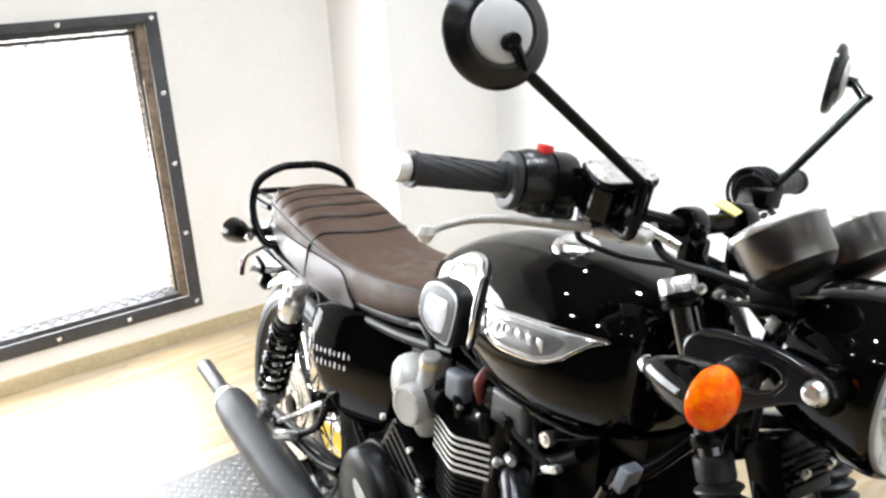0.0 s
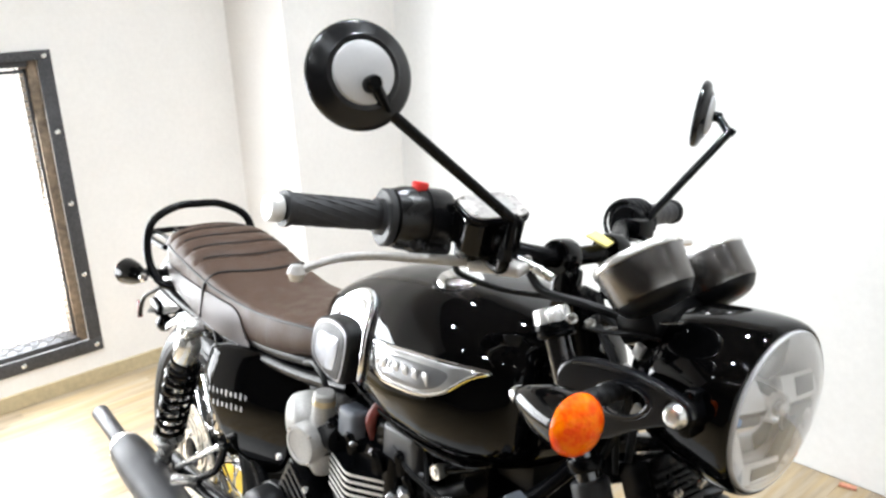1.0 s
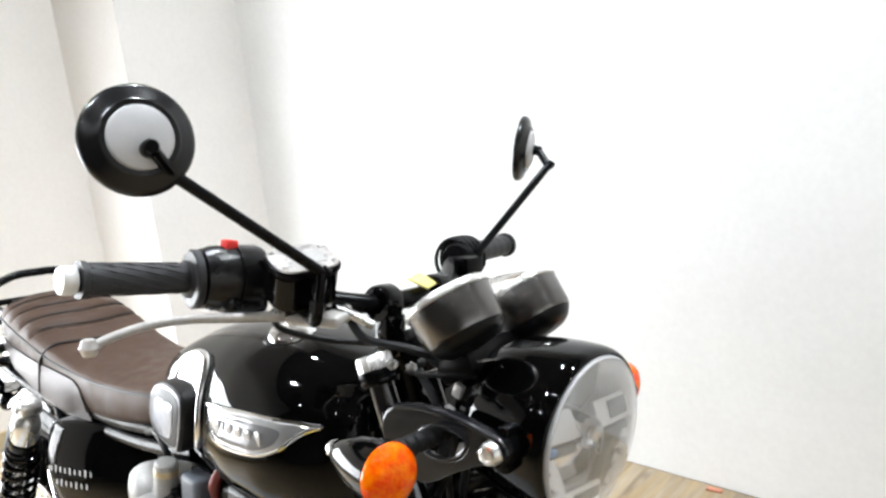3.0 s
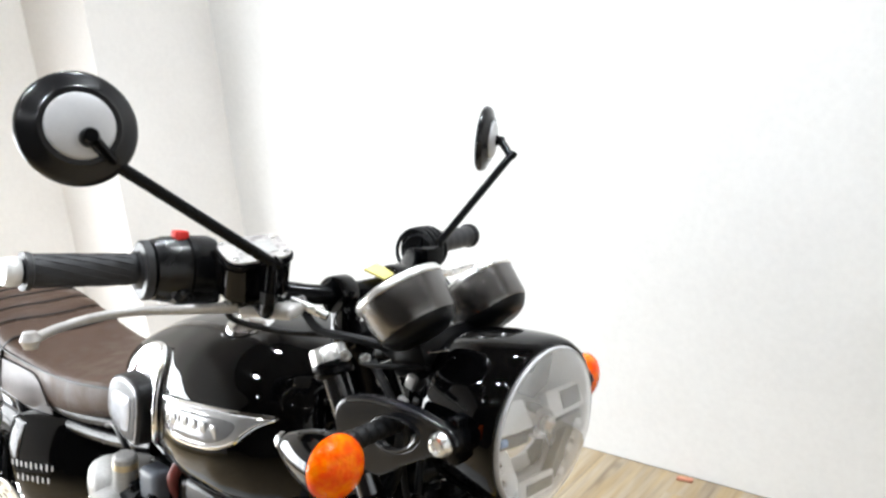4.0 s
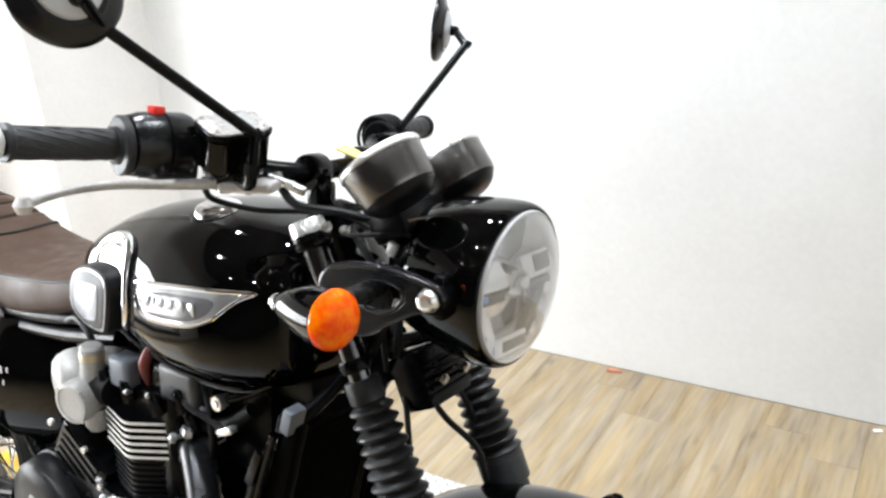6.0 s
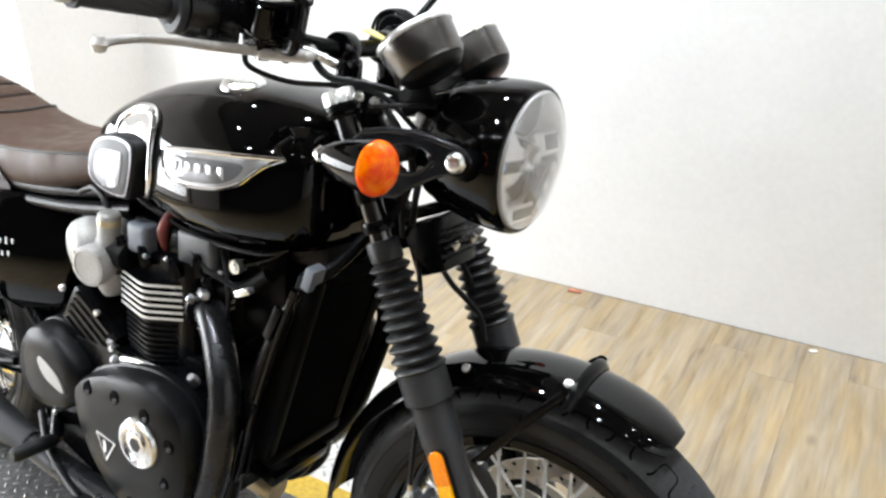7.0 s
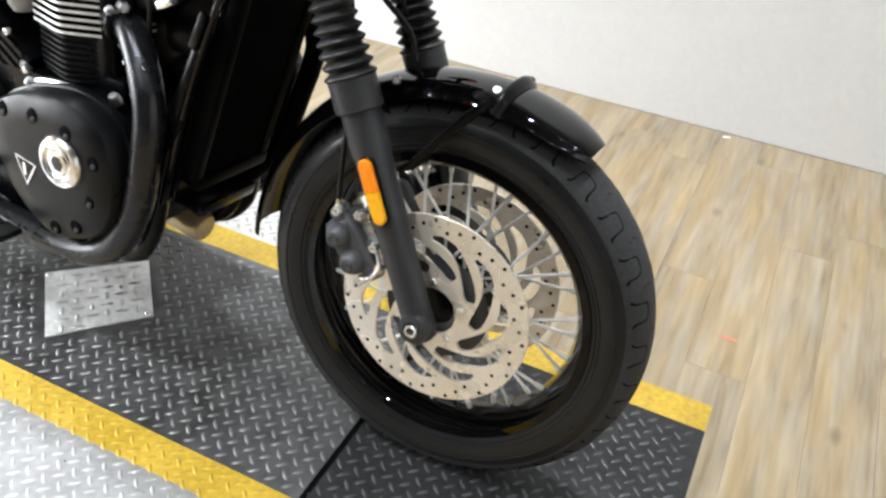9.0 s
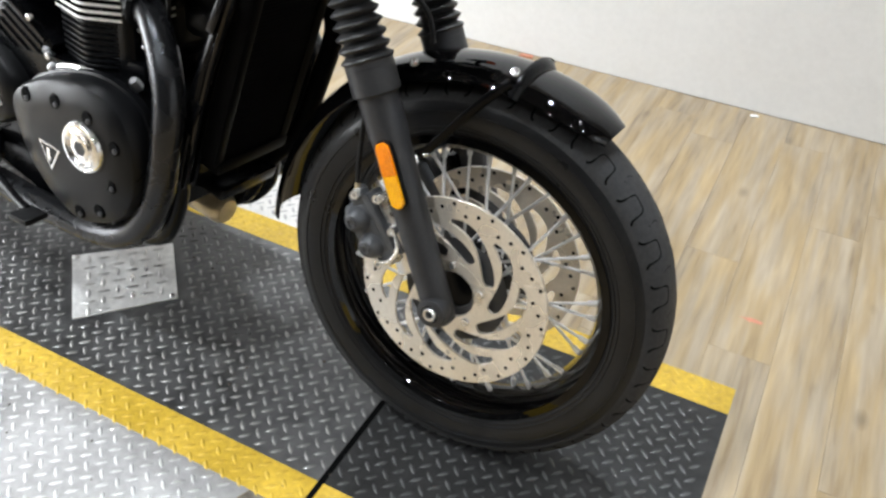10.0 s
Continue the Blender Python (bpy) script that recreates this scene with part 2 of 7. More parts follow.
def lens_material(name, dark, light, scale):
    """A moulded lens: small cells that catch the light unevenly."""
    m = bpy.data.materials.new(name)
    m.use_nodes = True
    n, l = m.node_tree.nodes, m.node_tree.links
    b = n["Principled BSDF"]
    tc, v, ns = n.new("ShaderNodeTexCoord"), n.new("ShaderNodeTexVoronoi"), n.new("ShaderNodeTexNoise")
    v.feature = "SMOOTH_F1"
    v.inputs["Scale"].default_value, ns.inputs["Scale"].default_value = scale, scale * 0.4
    l.new(tc.outputs["Object"], v.inputs["Vector"])
    l.new(tc.outputs["Object"], ns.inputs["Vector"])
    ramp = n.new("ShaderNodeValToRGB")
    ramp.color_ramp.elements[0].position, ramp.color_ramp.elements[0].color = 0.35, (*dark, 1)
    ramp.color_ramp.elements[1].position, ramp.color_ramp.elements[1].color = 0.68, (*light, 1)
    l.new(ns.outputs["Fac"], ramp.inputs[0])
    l.new(ramp.outputs[0], b.inputs["Base Color"])
    bp = n.new("ShaderNodeBump")
    bp.inputs["Strength"].default_value, bp.inputs["Distance"].default_value = 0.6, 0.002
    l.new(v.outputs["Distance"], bp.inputs["Height"])
    l.new(bp.outputs[0], b.inputs["Normal"])
    l.new(bp.outputs[0], b.inputs["Coat Normal"])
    b.inputs["Roughness"].default_value, b.inputs["Specular IOR Level"].default_value = 0.12, 0.12
    b.inputs["Coat Weight"].default_value, b.inputs["Coat Roughness"].default_value = 0.22, 0.02
    return m


ORANGE = lens_material("orange_lens", (0.93, 0.068, 0.0), (1.0, 0.20, 0.0), 230)


def glow(name, colour, strength):
    m = bpy.data.materials.new(name)
    m.use_nodes = True
    b = m.node_tree.nodes["Principled BSDF"]
    b.inputs["Base Color"].default_value = (*colour, 1)
    b.inputs["Emission Color"].default_value = (*colour, 1)
    b.inputs["Emission Strength"].default_value = strength
    return m


def glass(name, colour=(1, 1, 1), rough=0.02, haze=0.0, coat=0.0):
    m = bpy.data.materials.new(name)
    m.use_nodes = True
    b = m.node_tree.nodes["Principled BSDF"]
    b.inputs["Base Color"].default_value = (*colour, 1)
    b.inputs["Transmission Weight"].default_value = 1.0 - haze
    b.inputs["Coat Weight"].default_value, b.inputs["Coat IOR"].default_value, b.inputs["Coat Roughness"].default_value = coat, 1.9, 0.06
    b.inputs["Roughness"].default_value = rough
    b.inputs["IOR"].default_value = 1.22
    return m


GLASS = glass("clear_lens")
# the diffuse share stands in for the white wall mirrored in the lens
WHITEDGLASS = glass("lens_with_reflected_white", haze=0.18, coat=1.0)
BULBREFLECTOR = material("aluminised_reflector", (0.97, 0.97, 0.97), 0.16, 0.0, vary=0.03, bump=0.1, scale=140, spec=1.0)
FACET = material("polished_facet", (0.93, 0.92, 0.91), 0.10, 1.0, vary=0.02)
BOWL = material("dimpled_reflector", (0.97, 0.97, 0.975), 0.10, 0.2, vary=0.05, bump=0.9, scale=45, spec=1.0)
FORKTUBE = material("dark_chrome_tube", (0.13, 0.13, 0.135), 0.14, 1.0, vary=0.05)
LAMPGREY = material("grey_lamp_moulding", (0.17, 0.173, 0.18), 0.2, 0.2)
MIRROR = material("mirror_glass", (0.9, 0.9, 0.9), 0.02, 1.0, vary=0.0)
OUTSIDE = glow("bright_daylight", (1.0, 0.99, 0.97), 1.3)
LAMPGLOW = glow("lamp_glow", (1.0, 0.95, 0.86), 60.0)


# ---- mesh helpers ----
def part(name, bm, mat, parent=None, label="", front=False, smooth=True):
    """Links a bmesh as one mesh object; front: it turns with the steering."""
    if front:
        bmesh.ops.transform(bm, matrix=STEER, verts=bm.verts)
    bmesh.ops.recalc_face_normals(bm, faces=bm.faces)
    me = bpy.data.meshes.new(name)
    bm.to_mesh(me)
    bm.free()
    me.materials.append(mat)
    if smooth:
        me.shade_smooth()
        me.set_sharp_from_angle(angle=radians(38))
    ob = new(name, me)
    if parent is not None:
        ob.parent = parent
    if label:
        tagged(ob, label)
    return ob


def thing(name, label, category, m=None, group="", kind=""):
    ob = new(name)
    if m is not None:
        ob.matrix_world = m
    return tagged(ob, label, category, group, kind)


def along(p, d):
    """A pose at p whose z axis points along d."""
    return Matrix.Translation(p) @ Vector(d).to_track_quat("Z", "Y").to_matrix().to_4x4()


def lathe(profile, m=None, seg=40, bm=None, closed=False):
    """Turns a profile of (radius, height) round z, then lays it by m."""
    bm = bm or bmesh.new()
    m = m or Matrix()
    rings = []
    for r, h in profile:
        if r < 1e-6:
            rings.append([bm.verts.new(m @ Vector((0, 0, h)))])
        else:
            rings.append([bm.verts.new(m @ Vector((r * math.cos(a), r * math.sin(a), h))) for a in (2 * math.pi * k / seg for k in range(seg))])
    pairs = list(zip(rings, rings[1:])) + ([(rings[-1], rings[0])] if closed else [])
    for a, b in pairs:
        for k in range(seg):
            j = (k + 1) % seg
            if len(a) == 1 and len(b) == 1:
                continue
            if len(a) == 1:
                bm.faces.new((a[0], b[k], b[j]))
            elif len(b) == 1:
                bm.faces.new((a[k], a[j], b[0]))
            else:
                bm.faces.new((a[k], a[j], b[j], b[k]))
    return bm


def spline(points, per=8):
    """A smooth line through the points."""
    p = [Vector(q) for q in points]
    if len(p) < 3:
        return p
    out = []
    for i in range(len(p) - 1):
        a, b, c, d = p[max(i - 1, 0)], p[i], p[i + 1], p[min(i + 2, len(p) - 1)]
        for k in range(per):
            t = k / per
            out.append(0.5 * (2 * b + (c - a) * t + (2 * a - 5 * b + 4 * c - d) * t * t + (3 * b - a - 3 * c + d) * t ** 3))
    return out + [p[-1]]


def tube(points, r, seg=12, per=8, bm=None, smooth=True, flat=1.0, closed=False):
    """A round bar along the points; r may be one radius or one a point."""
    bm = bm or bmesh.new()
    pts = spline(points, per) if smooth else [Vector(q) for q in points]
    n = len(pts)
    if isinstance(r, (int, float)):
        radii = [r] * n
    else:
        radii = [float(v) for v in np.interp(np.linspace(0, len(r) - 1, n), range(len(r)), r)]
    rings, side = [], None
    for i, p in enumerate(pts):
        if closed:
            d = (pts[(i + 1) % n] - pts[i - 1]).normalized()
        else:
            d = (pts[min(i + 1, n - 1)] - pts[max(i - 1, 0)]).normalized()
        if side is None:
            side = d.orthogonal().normalized()
        side = (side - d * side.dot(d)).normalized()
        up = d.cross(side)
        rings.append([bm.verts.new(p + radii[i] * (math.cos(a) * side + flat * math.sin(a) * up)) for a in (2 * math.pi * k / seg for k in range(seg))])
    for a, b in list(zip(rings, rings[1:])) + ([(rings[-1], rings[0])] if closed else []):
        for k in range(seg):
            j = (k + 1) % seg
            bm.faces.new((a[k], a[j], b[j], b[k]))
    if not closed:
        bm.faces.new(rings[0][::-1])
        bm.faces.new(rings[-1])
    return bm


def block(size, m=None, bevel=0.004, bm=None, seg=2):
    """A bevelled box of that size, centred, laid by m."""
    bm = bm or bmesh.new()
    made = bmesh.ops.create_cube(bm, size=1.0)["verts"]
    bmesh.ops.transform(bm, matrix=(m or Matrix()) @ Matrix.Diagonal((*size, 1)), verts=made)
    if bevel:
        edges = list({e for v in made for e in v.link_edges})
        bmesh.ops.bevel(bm, geom=edges, offset=bevel, segments=seg, affect="EDGES", profile=0.6)
    return bm


def loft(rings, bm=None, caps=True, closed=False):
    """Skins rings of equal counts of points."""
    bm = bm or bmesh.new()
    made = [[bm.verts.new(p) for p in ring] for ring in rings]
    for a, b in list(zip(made, made[1:])) + ([(made[-1], made[0])] if closed else []):
        for k in range(len(a)):
            j = (k + 1) % len(a)
            bm.faces.new((a[k], a[j], b[j], b[k]))
    if caps and not closed:
        bm.faces.new(made[0][::-1])
        bm.faces.new(made[-1])
    return bm


def plate(outline, y0, y1, bevel=0.002, bm=None, rounding=0):
    """A slab of an outline of (x, z), from y0 to y1, with softened edges."""
    bm = bm or bmesh.new()
    pts = spline_closed(outline, rounding) if rounding else [Vector((x, 0, z)) for x, z in outline]
    mid = sum(pts, Vector()) / len(pts)
    rings = []
    for y, inset in ((y0, bevel), (y0 + math.copysign(bevel, y1 - y0), 0), (y1 - math.copysign(bevel, y1 - y0), 0), (y1, bevel)):
        ring = []
        for p in pts:
            v = p - mid
            k = max(0.0, 1 - inset / max(v.length, 1e-4))
            ring.append((mid.x + v.x * k, y, mid.z + v.z * k))
        rings.append(ring)
    return loft(rings, bm)


def spline_closed(outline, per):
    p = [Vector((x, 0, z)) for x, z in outline]
    out = []
    n = len(p)
    for i in range(n):
        a, b, c, d = p[i - 1], p[i], p[(i + 1) % n], p[(i + 2) % n]
        for k in range(per):
            t = k / per
            out.append(0.5 * (2 * b + (c - a) * t + (2 * a - 5 * b + 4 * c - d) * t * t + (3 * b - a - 3 * c + d) * t ** 3))
    return out


def ring_plate(outer, inner, y0, y1, per=6):
    """A slab with a hole: outer and inner outlines of equal counts of (x, z)."""
    o, i = spline_closed(outer, per), spline_closed(inner, per)
    rings = [[(p.x, y, p.z) for p in loop] for loop, y in ((o, y0), (o, y1), (i, y1), (i, y0))]
    return loft(rings, closed=True)


def bolt(p, d, r=0.006, h=0.004, bm=None):
    """A domed bolt head at p along d with a hex recess."""
    return lathe([(0, h * 0.5), (r * 0.45, h * 0.5), (r * 0.5, h), (r * 0.85, h * 0.95), (r, h * 0.55), (r, -0.001)], along(p, d), 12, bm)


# ---- the room ----
REAR, SIDE = -2.78, 1.49


def slab(name, x0, x1, y0, y1, z0, z1, mat, label, category):
    bm = block((x1 - x0, y1 - y0, z1 - z0), Matrix.Translation(((x0 + x1) / 2, (y0 + y1) / 2, (z0 + z1) / 2)), 0)
    return tagged(part(name, bm, mat, None, label, smooth=False), label, category, kind="structure")


slab("wall_side", -3.6, 4.2, SIDE, SIDE + 0.15, 0, 3.2, WALL, "smooth white painted showroom wall", "wall")
# unseen end wall, white so that it throws light into the headlight
slab("wall_front", 4.2, 4.35, -5.0, SIDE, 0, 3.2, WALL, "unseen end wall, made white to brighten the headlight", "wall")
slab("wall_back", -3.6, 4.35, -5.15, -5.0, 0, 3.2, DARKWALL, "plain dark brown wall opposite", "wall")
slab("wall_column", REAR - 0.12, -2.355, 0.985, SIDE, 0, 3.2, WARMWALL, "white painted boxed column in the corner", "wall")
slab("ceiling", -3.6, 4.35, -5.15, SIDE + 0.15, 3.2, 3.3, CEIL, "dark brown painted ceiling", "ceiling")

# rear wall with its opening
WY0, WY1, WZ0, WZ1 = -1.85, 0.258, 0.175, 1.208
wall_rear = tagged(new("wall_rear"), "white painted partition wall with a mesh-covered opening", "wall", kind="structure")
for x0, x1, y0, y1, z0, z1 in ((REAR - 0.12, REAR, -3.2, WY0, 0, 3.2), (REAR - 0.12, REAR, WY1, 0.985, 0, 3.2), (REAR - 0.12, REAR, WY0, WY1, 0, WZ0), (REAR - 0.12, REAR, WY0, WY1, WZ1, 3.2)):
    part("wall_panel", block((x1 - x0, y1 - y0, z1 - z0), Matrix.Translation(((x0 + x1) / 2, (y0 + y1) / 2, (z0 + z1) / 2)), 0), WARMWALL, wall_rear, smooth=False)
slab("wall_outer", -3.6, -3.45, -5.0, 1.0, 0, 3.2, DARKWALL, "dark brown outer wall", "wall")
slab("backdrop", -3.35, -3.34, -3.0, 0.55, 0, 1.5, OUTSIDE, "bright daylight beyond the mesh opening", "backdrop")
for name, x0, x1, y0, y1 in (("baseboard", REAR, REAR + 0.012, -3.2, 0.985),):
    slab(name, x0, x1, y0, y1, 0, 0.055, BASE, "thin beige base trim along the wall", "trim")

# mesh-covered opening
window = tagged(new("window_1"), "dark steel-framed opening covered with expanded metal mesh", "window", kind="structure")
FX = REAR + 0.004
for y0, y1, z0, z1 in ((WY0 - 0.047, WY1 + 0.047, WZ1, WZ1 + 0.032), (WY0 - 0.047, WY1 + 0.047, WZ0 - 0.05, WZ0), (WY1, WY1 + 0.047, WZ0, WZ1), (WY0 - 0.047, WY0, WZ0, WZ1)):
    part("frame_bar", block((0.006, y1 - y0, z1 - z0), Matrix.Translation((FX, (y0 + y1) / 2, (z0 + z1) / 2)), 0.001), FRAME_STEEL, window)
for y0, y1, z0, z1, mat in ((WY1 - 0.035, WY1 - 0.001, WZ0, WZ1, OLDWOOD), (WY0, WY0 + 0.02, WZ0, WZ1, OLDWOOD)):
    part("jamb", block((0.1, y1 - y0, z1 - z0), Matrix.Translation((REAR - 0.055, (y0 + y1) / 2, (z0 + z1) / 2)), 0.002), mat, window, "weathered wooden jamb")
for z0, z1 in ((WZ0, WZ0 + 0.02), (WZ1 - 0.02, WZ1)):
    part("jamb", block((0.1, WY1 - WY0 - 0.05, z1 - z0), Matrix.Translation((REAR - 0.055, (WY0 + WY1) / 2, (z0 + z1) / 2)), 0.002), FRAME_STEEL, window)
part("mesh_hem", block((0.004, WY1 - WY0 - 0.06, 0.012), Matrix.Translation((REAR - 0.018, (WY0 + WY1) / 2, WZ1 - 0.034)), 0.001), FRAME_STEEL, window, "dark upper hem of the mesh")
part("mesh_hem", block((0.004, 0.010, WZ1 - WZ0 - 0.05), Matrix.Translation((REAR - 0.018, WY1 - 0.040, (WZ0 + WZ1) / 2)), 0.001), FRAME_STEEL, window, "dark side hem of the mesh")
rivet = lathe([(0, 0.004), (0.006, 0.0035), (0.009, 0.0015), (0.009, -0.002)], along((0, 0, 0), (1, 0, 0)), 12)
first = part("bolt", rivet, ALLOY, window, "bright round-headed bolt")
spots = [(WY1 + 0.024, z) for z in (0.150, 0.43, 0.70, 0.96, 1.222)] + [(y, 1.224) for y in (-0.03, -0.33, -0.63, -0.93, -1.23, -1.53, -1.80)] + [(y, 0.150) for y in (0.02, -0.23, -0.48, -0.73, -0.98, -1.23, -1.48, -1.73)]
for k, (y, z) in enumerate(spots):
    ob = first if k == 0 else new("bolt", first.data)
    ob.parent, ob.location = window, (FX + 0.003, y, z)
# expanded mesh: crossing slanted wires
bm = bmesh.new()
step_y, step_z, wire = 0.026, 0.013, 0.0016
rows_n, cols_n = int((WZ1 - WZ0) / step_z), int((WY1 - WY0) / step_y)
for r in range(rows_n):
    for c in range(cols_n):
        ya, za = WY0 + c * step_y, WZ0 + r * step_z
        lo, hi = (0, step_z) if (r + c) % 2 == 0 else (step_z, 0)
        pa, pb = Vector((REAR - 0.02, ya, za + lo)), Vector((REAR - 0.02, ya + step_y, za + hi))
        o1, o2 = Vector((0, 0, wire)), Vector((wire * 1.5, 0, 0))
        q = [bm.verts.new(v) for v in (pa - o1, pb - o1, pb + o1, pa + o1)]
        bm.faces.new(q)
tagged(part("mesh_panel", bm, GALVANISED, window, "expanded metal mesh", smooth=False), kind="stuff")

# ---- floor ----
slab("floor", -3.6, 4.35, -5.15, SIDE + 0.15, -0.12, -0.004, OLDWOOD, "wood-look plank floor", "floor")
floor = bpy.data.objects["floor"]

# diamond plate platform, flush with the planks
PX0, PX1, SEAM = -1.87, 0.44, -0.12
Y_IN0, Y_OUT0, Y_IN1, Y_OUT1 = -0.228, -0.295, 0.255, 0.325
platform = tagged(new("lift_platform"), "black diamond plate work platform with yellow edge stripes", "platform", kind="structure")


def flat(name, outline, z, mat, label=""):
    bm = bmesh.new()
    lo = [bm.verts.new((x, y, z - 0.006)) for x, y in outline]
    hi = [bm.verts.new((x, y, z)) for x, y in outline]
    bm.faces.new(hi)
    for k in range(len(lo)):
        j = (k + 1) % len(lo)
        bm.faces.new((lo[k], lo[j], hi[j], hi[k]))
    return part(name, bm, mat, platform, label, smooth=False)


flat("seam_gap", [(SEAM - 0.0055, Y_OUT0), (SEAM + 0.0055, Y_OUT0), (SEAM + 0.0055, Y_OUT1), (SEAM - 0.0055, Y_OUT1)], -0.0003, SEAMBLACK, "dark gap between the plates")
flat("deck_plate", [(PX0, Y_IN0), (SEAM - 0.0055, Y_IN0), (SEAM - 0.0055, Y_IN1), (PX0, Y_IN1)], 0.0, DARKPLATE)
# the front plate carries the wheel's shade in its colour
flat("deck_plate", [(SEAM + 0.0055, Y_IN0), (PX1, Y_IN0), (PX1, Y_IN1), (SEAM + 0.0055, Y_IN1)], 0.0, SHADEPLATE)
for ya, yb in ((Y_OUT0, Y_IN0), (Y_IN1, Y_OUT1)):
    flat("yellow_stripe", [(PX0, ya), (SEAM - 0.0055, ya), (SEAM - 0.0055, yb), (PX0, yb)], 0.0005, YPAINT, "scuffed yellow painted edge stripe")
    flat("yellow_stripe", [(SEAM + 0.0055, ya), (PX1, ya), (PX1, yb), (SEAM + 0.0055, yb)], 0.0005, YPAINT, "scuffed yellow painted edge stripe")
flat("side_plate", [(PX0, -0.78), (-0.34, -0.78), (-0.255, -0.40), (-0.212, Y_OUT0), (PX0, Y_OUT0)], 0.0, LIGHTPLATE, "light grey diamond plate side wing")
# far wing: same plate, with extra brightness put into its colour
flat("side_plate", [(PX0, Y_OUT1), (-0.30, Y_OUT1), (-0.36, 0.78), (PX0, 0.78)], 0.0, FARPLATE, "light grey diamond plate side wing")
flat("ramp_corner", [(-0.21, Y_OUT0 - 0.001), (-0.253, -0.40), (-0.265, -0.45), (-0.118, -0.45), (-0.106, Y_OUT0 - 0.001)], 0.0004, RUSTPLATE, "dull brown steel corner piece")
COVER = [(-0.905, -0.003), (-0.755, -0.146), (-0.622, 0.004), (-0.753, 0.138)]
flat("cover_plate", COVER, 0.003, BAREPLATE, "bare steel diamond plate cover")


def inside(x, y, outline):
    hit = False
    for k in range(len(outline)):
        (xa, ya), (xb, yb) = outline[k], outline[k - 1]
        if (ya > y) != (yb > y) and x < (xb - xa) * (y - ya) / (yb - ya) + xa:
            hit = not hit
    return hit


PITCH_X, PITCH_Y = 0.0334, 0.0319
LUG = ((-0.0128, 0, 0), (-0.005, -0.0034, 0), (0.005, -0.0034, 0), (0.0128, 0, 0), (0.005, 0.0034, 0), (-0.005, 0.0034, 0), (-0.0068, 0, 0.0023), (0.0068, 0, 0.0023))


def lug_places(x0, x1, y0, y1, pitch_x=PITCH_X, pitch_y=PITCH_Y):
    """Two crossed grids of lugs, the second in the middles of the first."""
    for half, angle in ((0.0, -45), (0.5, 45)):
        for i in range(math.ceil((x0 + 0.304) / pitch_x), int((x1 + 0.304) / pitch_x) + 1):
            for j in range(math.ceil((y0 + 0.195) / pitch_y), int((y1 + 0.195) / pitch_y) + 1):
                yield -0.304 + (i + half) * pitch_x, -0.195 + (j + half) * pitch_y, angle


def lugs(name, keep, z, mat, turn=0.0, pitch=(PITCH_X, PITCH_Y), x0=PX0 + 0.01, x1=PX1 - 0.01, y0=-0.77, y1=0.77, label="", big=1.0):
    """Raised lens-shaped lugs, alternating in direction."""
    verts, faces = [], []
    for x, y, angle in lug_places(x0, x1, y0, y1, *pitch):
        if not (keep(x, y) and x0 < x < x1):
            continue
        a = radians(turn + angle)
        c, s = math.cos(a), math.sin(a)
        n = len(verts)
        for u, v, h in LUG:
            verts.append((x + big * (u * c - v * s), y + big * (u * s + v * c), z + big * h - 0.0001))
        faces += [[n, n + 1, n + 6], [n + 1, n + 2, n + 7, n + 6], [n + 2, n + 3, n + 7], [n + 3, n + 4, n + 7], [n + 4, n + 5, n + 6, n + 7], [n + 5, n, n + 6]]
    me = bpy.data.meshes.new(name)
    me.from_pydata(verts, [], faces)
    me.materials.append(mat)
    me.shade_smooth()
    ob = new(name, me)
    ob.parent = platform
    return tagged(ob, label, kind="stuff")


def in_cover(x, y):
    return inside(x, y, [(-0.925, -0.003), (-0.755, -0.166), (-0.602, 0.004), (-0.753, 0.158)])


def near_lug(x, y):
    """The stretch of the platform's edge where lugs stand singly."""
    return -0.62 < x < -0.13 and -0.30 < y < -0.02


deck_at = lambda x, y: Y_IN0 + 0.008 < y < Y_IN1 - 0.008 and abs(x - SEAM) > 0.012 and not in_cover(x, y)  # noqa: E731
stripe_at = lambda x, y: (Y_OUT0 < y < Y_IN0 or Y_IN1 < y < Y_OUT1) and abs(x - SEAM) > 0.012  # noqa: E731
lugs("deck_lugs", lambda x, y: deck_at(x, y) and x < SEAM and not near_lug(x, y), 0.0, LUGDARK, label="worn raised lugs with window light in their colour")
lugs("front_deck_lugs", lambda x, y: deck_at(x, y) and x > SEAM, 0.0, LUGSHADE, label="black raised lugs, wheel shade in their colour")
lugs("stripe_lugs", lambda x, y: stripe_at(x, y) and not near_lug(x, y), 0.0005, YPAINT, label="yellow painted lugs")
shapes = {}
for a in (45, -45):
    for mat in (LUGDARK, YPAINT):
        c, q = math.cos(radians(a)), math.sin(radians(a))
        me = bpy.data.meshes.new("lug")
        me.from_pydata([(u * c - v * q, u * q + v * c, h - 0.0001) for u, v, h in LUG], [], [[0, 1, 6], [1, 2, 7, 6], [2, 3, 7], [3, 4, 7], [4, 5, 6, 7], [5, 0, 6]])
        me.materials.append(mat)
        me.shade_smooth()
        shapes[a, mat.name] = me
for x, y, angle in lug_places(-0.65, -0.1, -0.33, 0.0):
    if near_lug(x, y) and (deck_at(x, y) or stripe_at(x, y)):
        mat = LUGDARK if deck_at(x, y) else YPAINT
        ob = new("lug", shapes[angle, mat.name])
        ob.parent, ob.location = platform, (x, y, 0.0 if mat is LUGDARK else 0.0005)
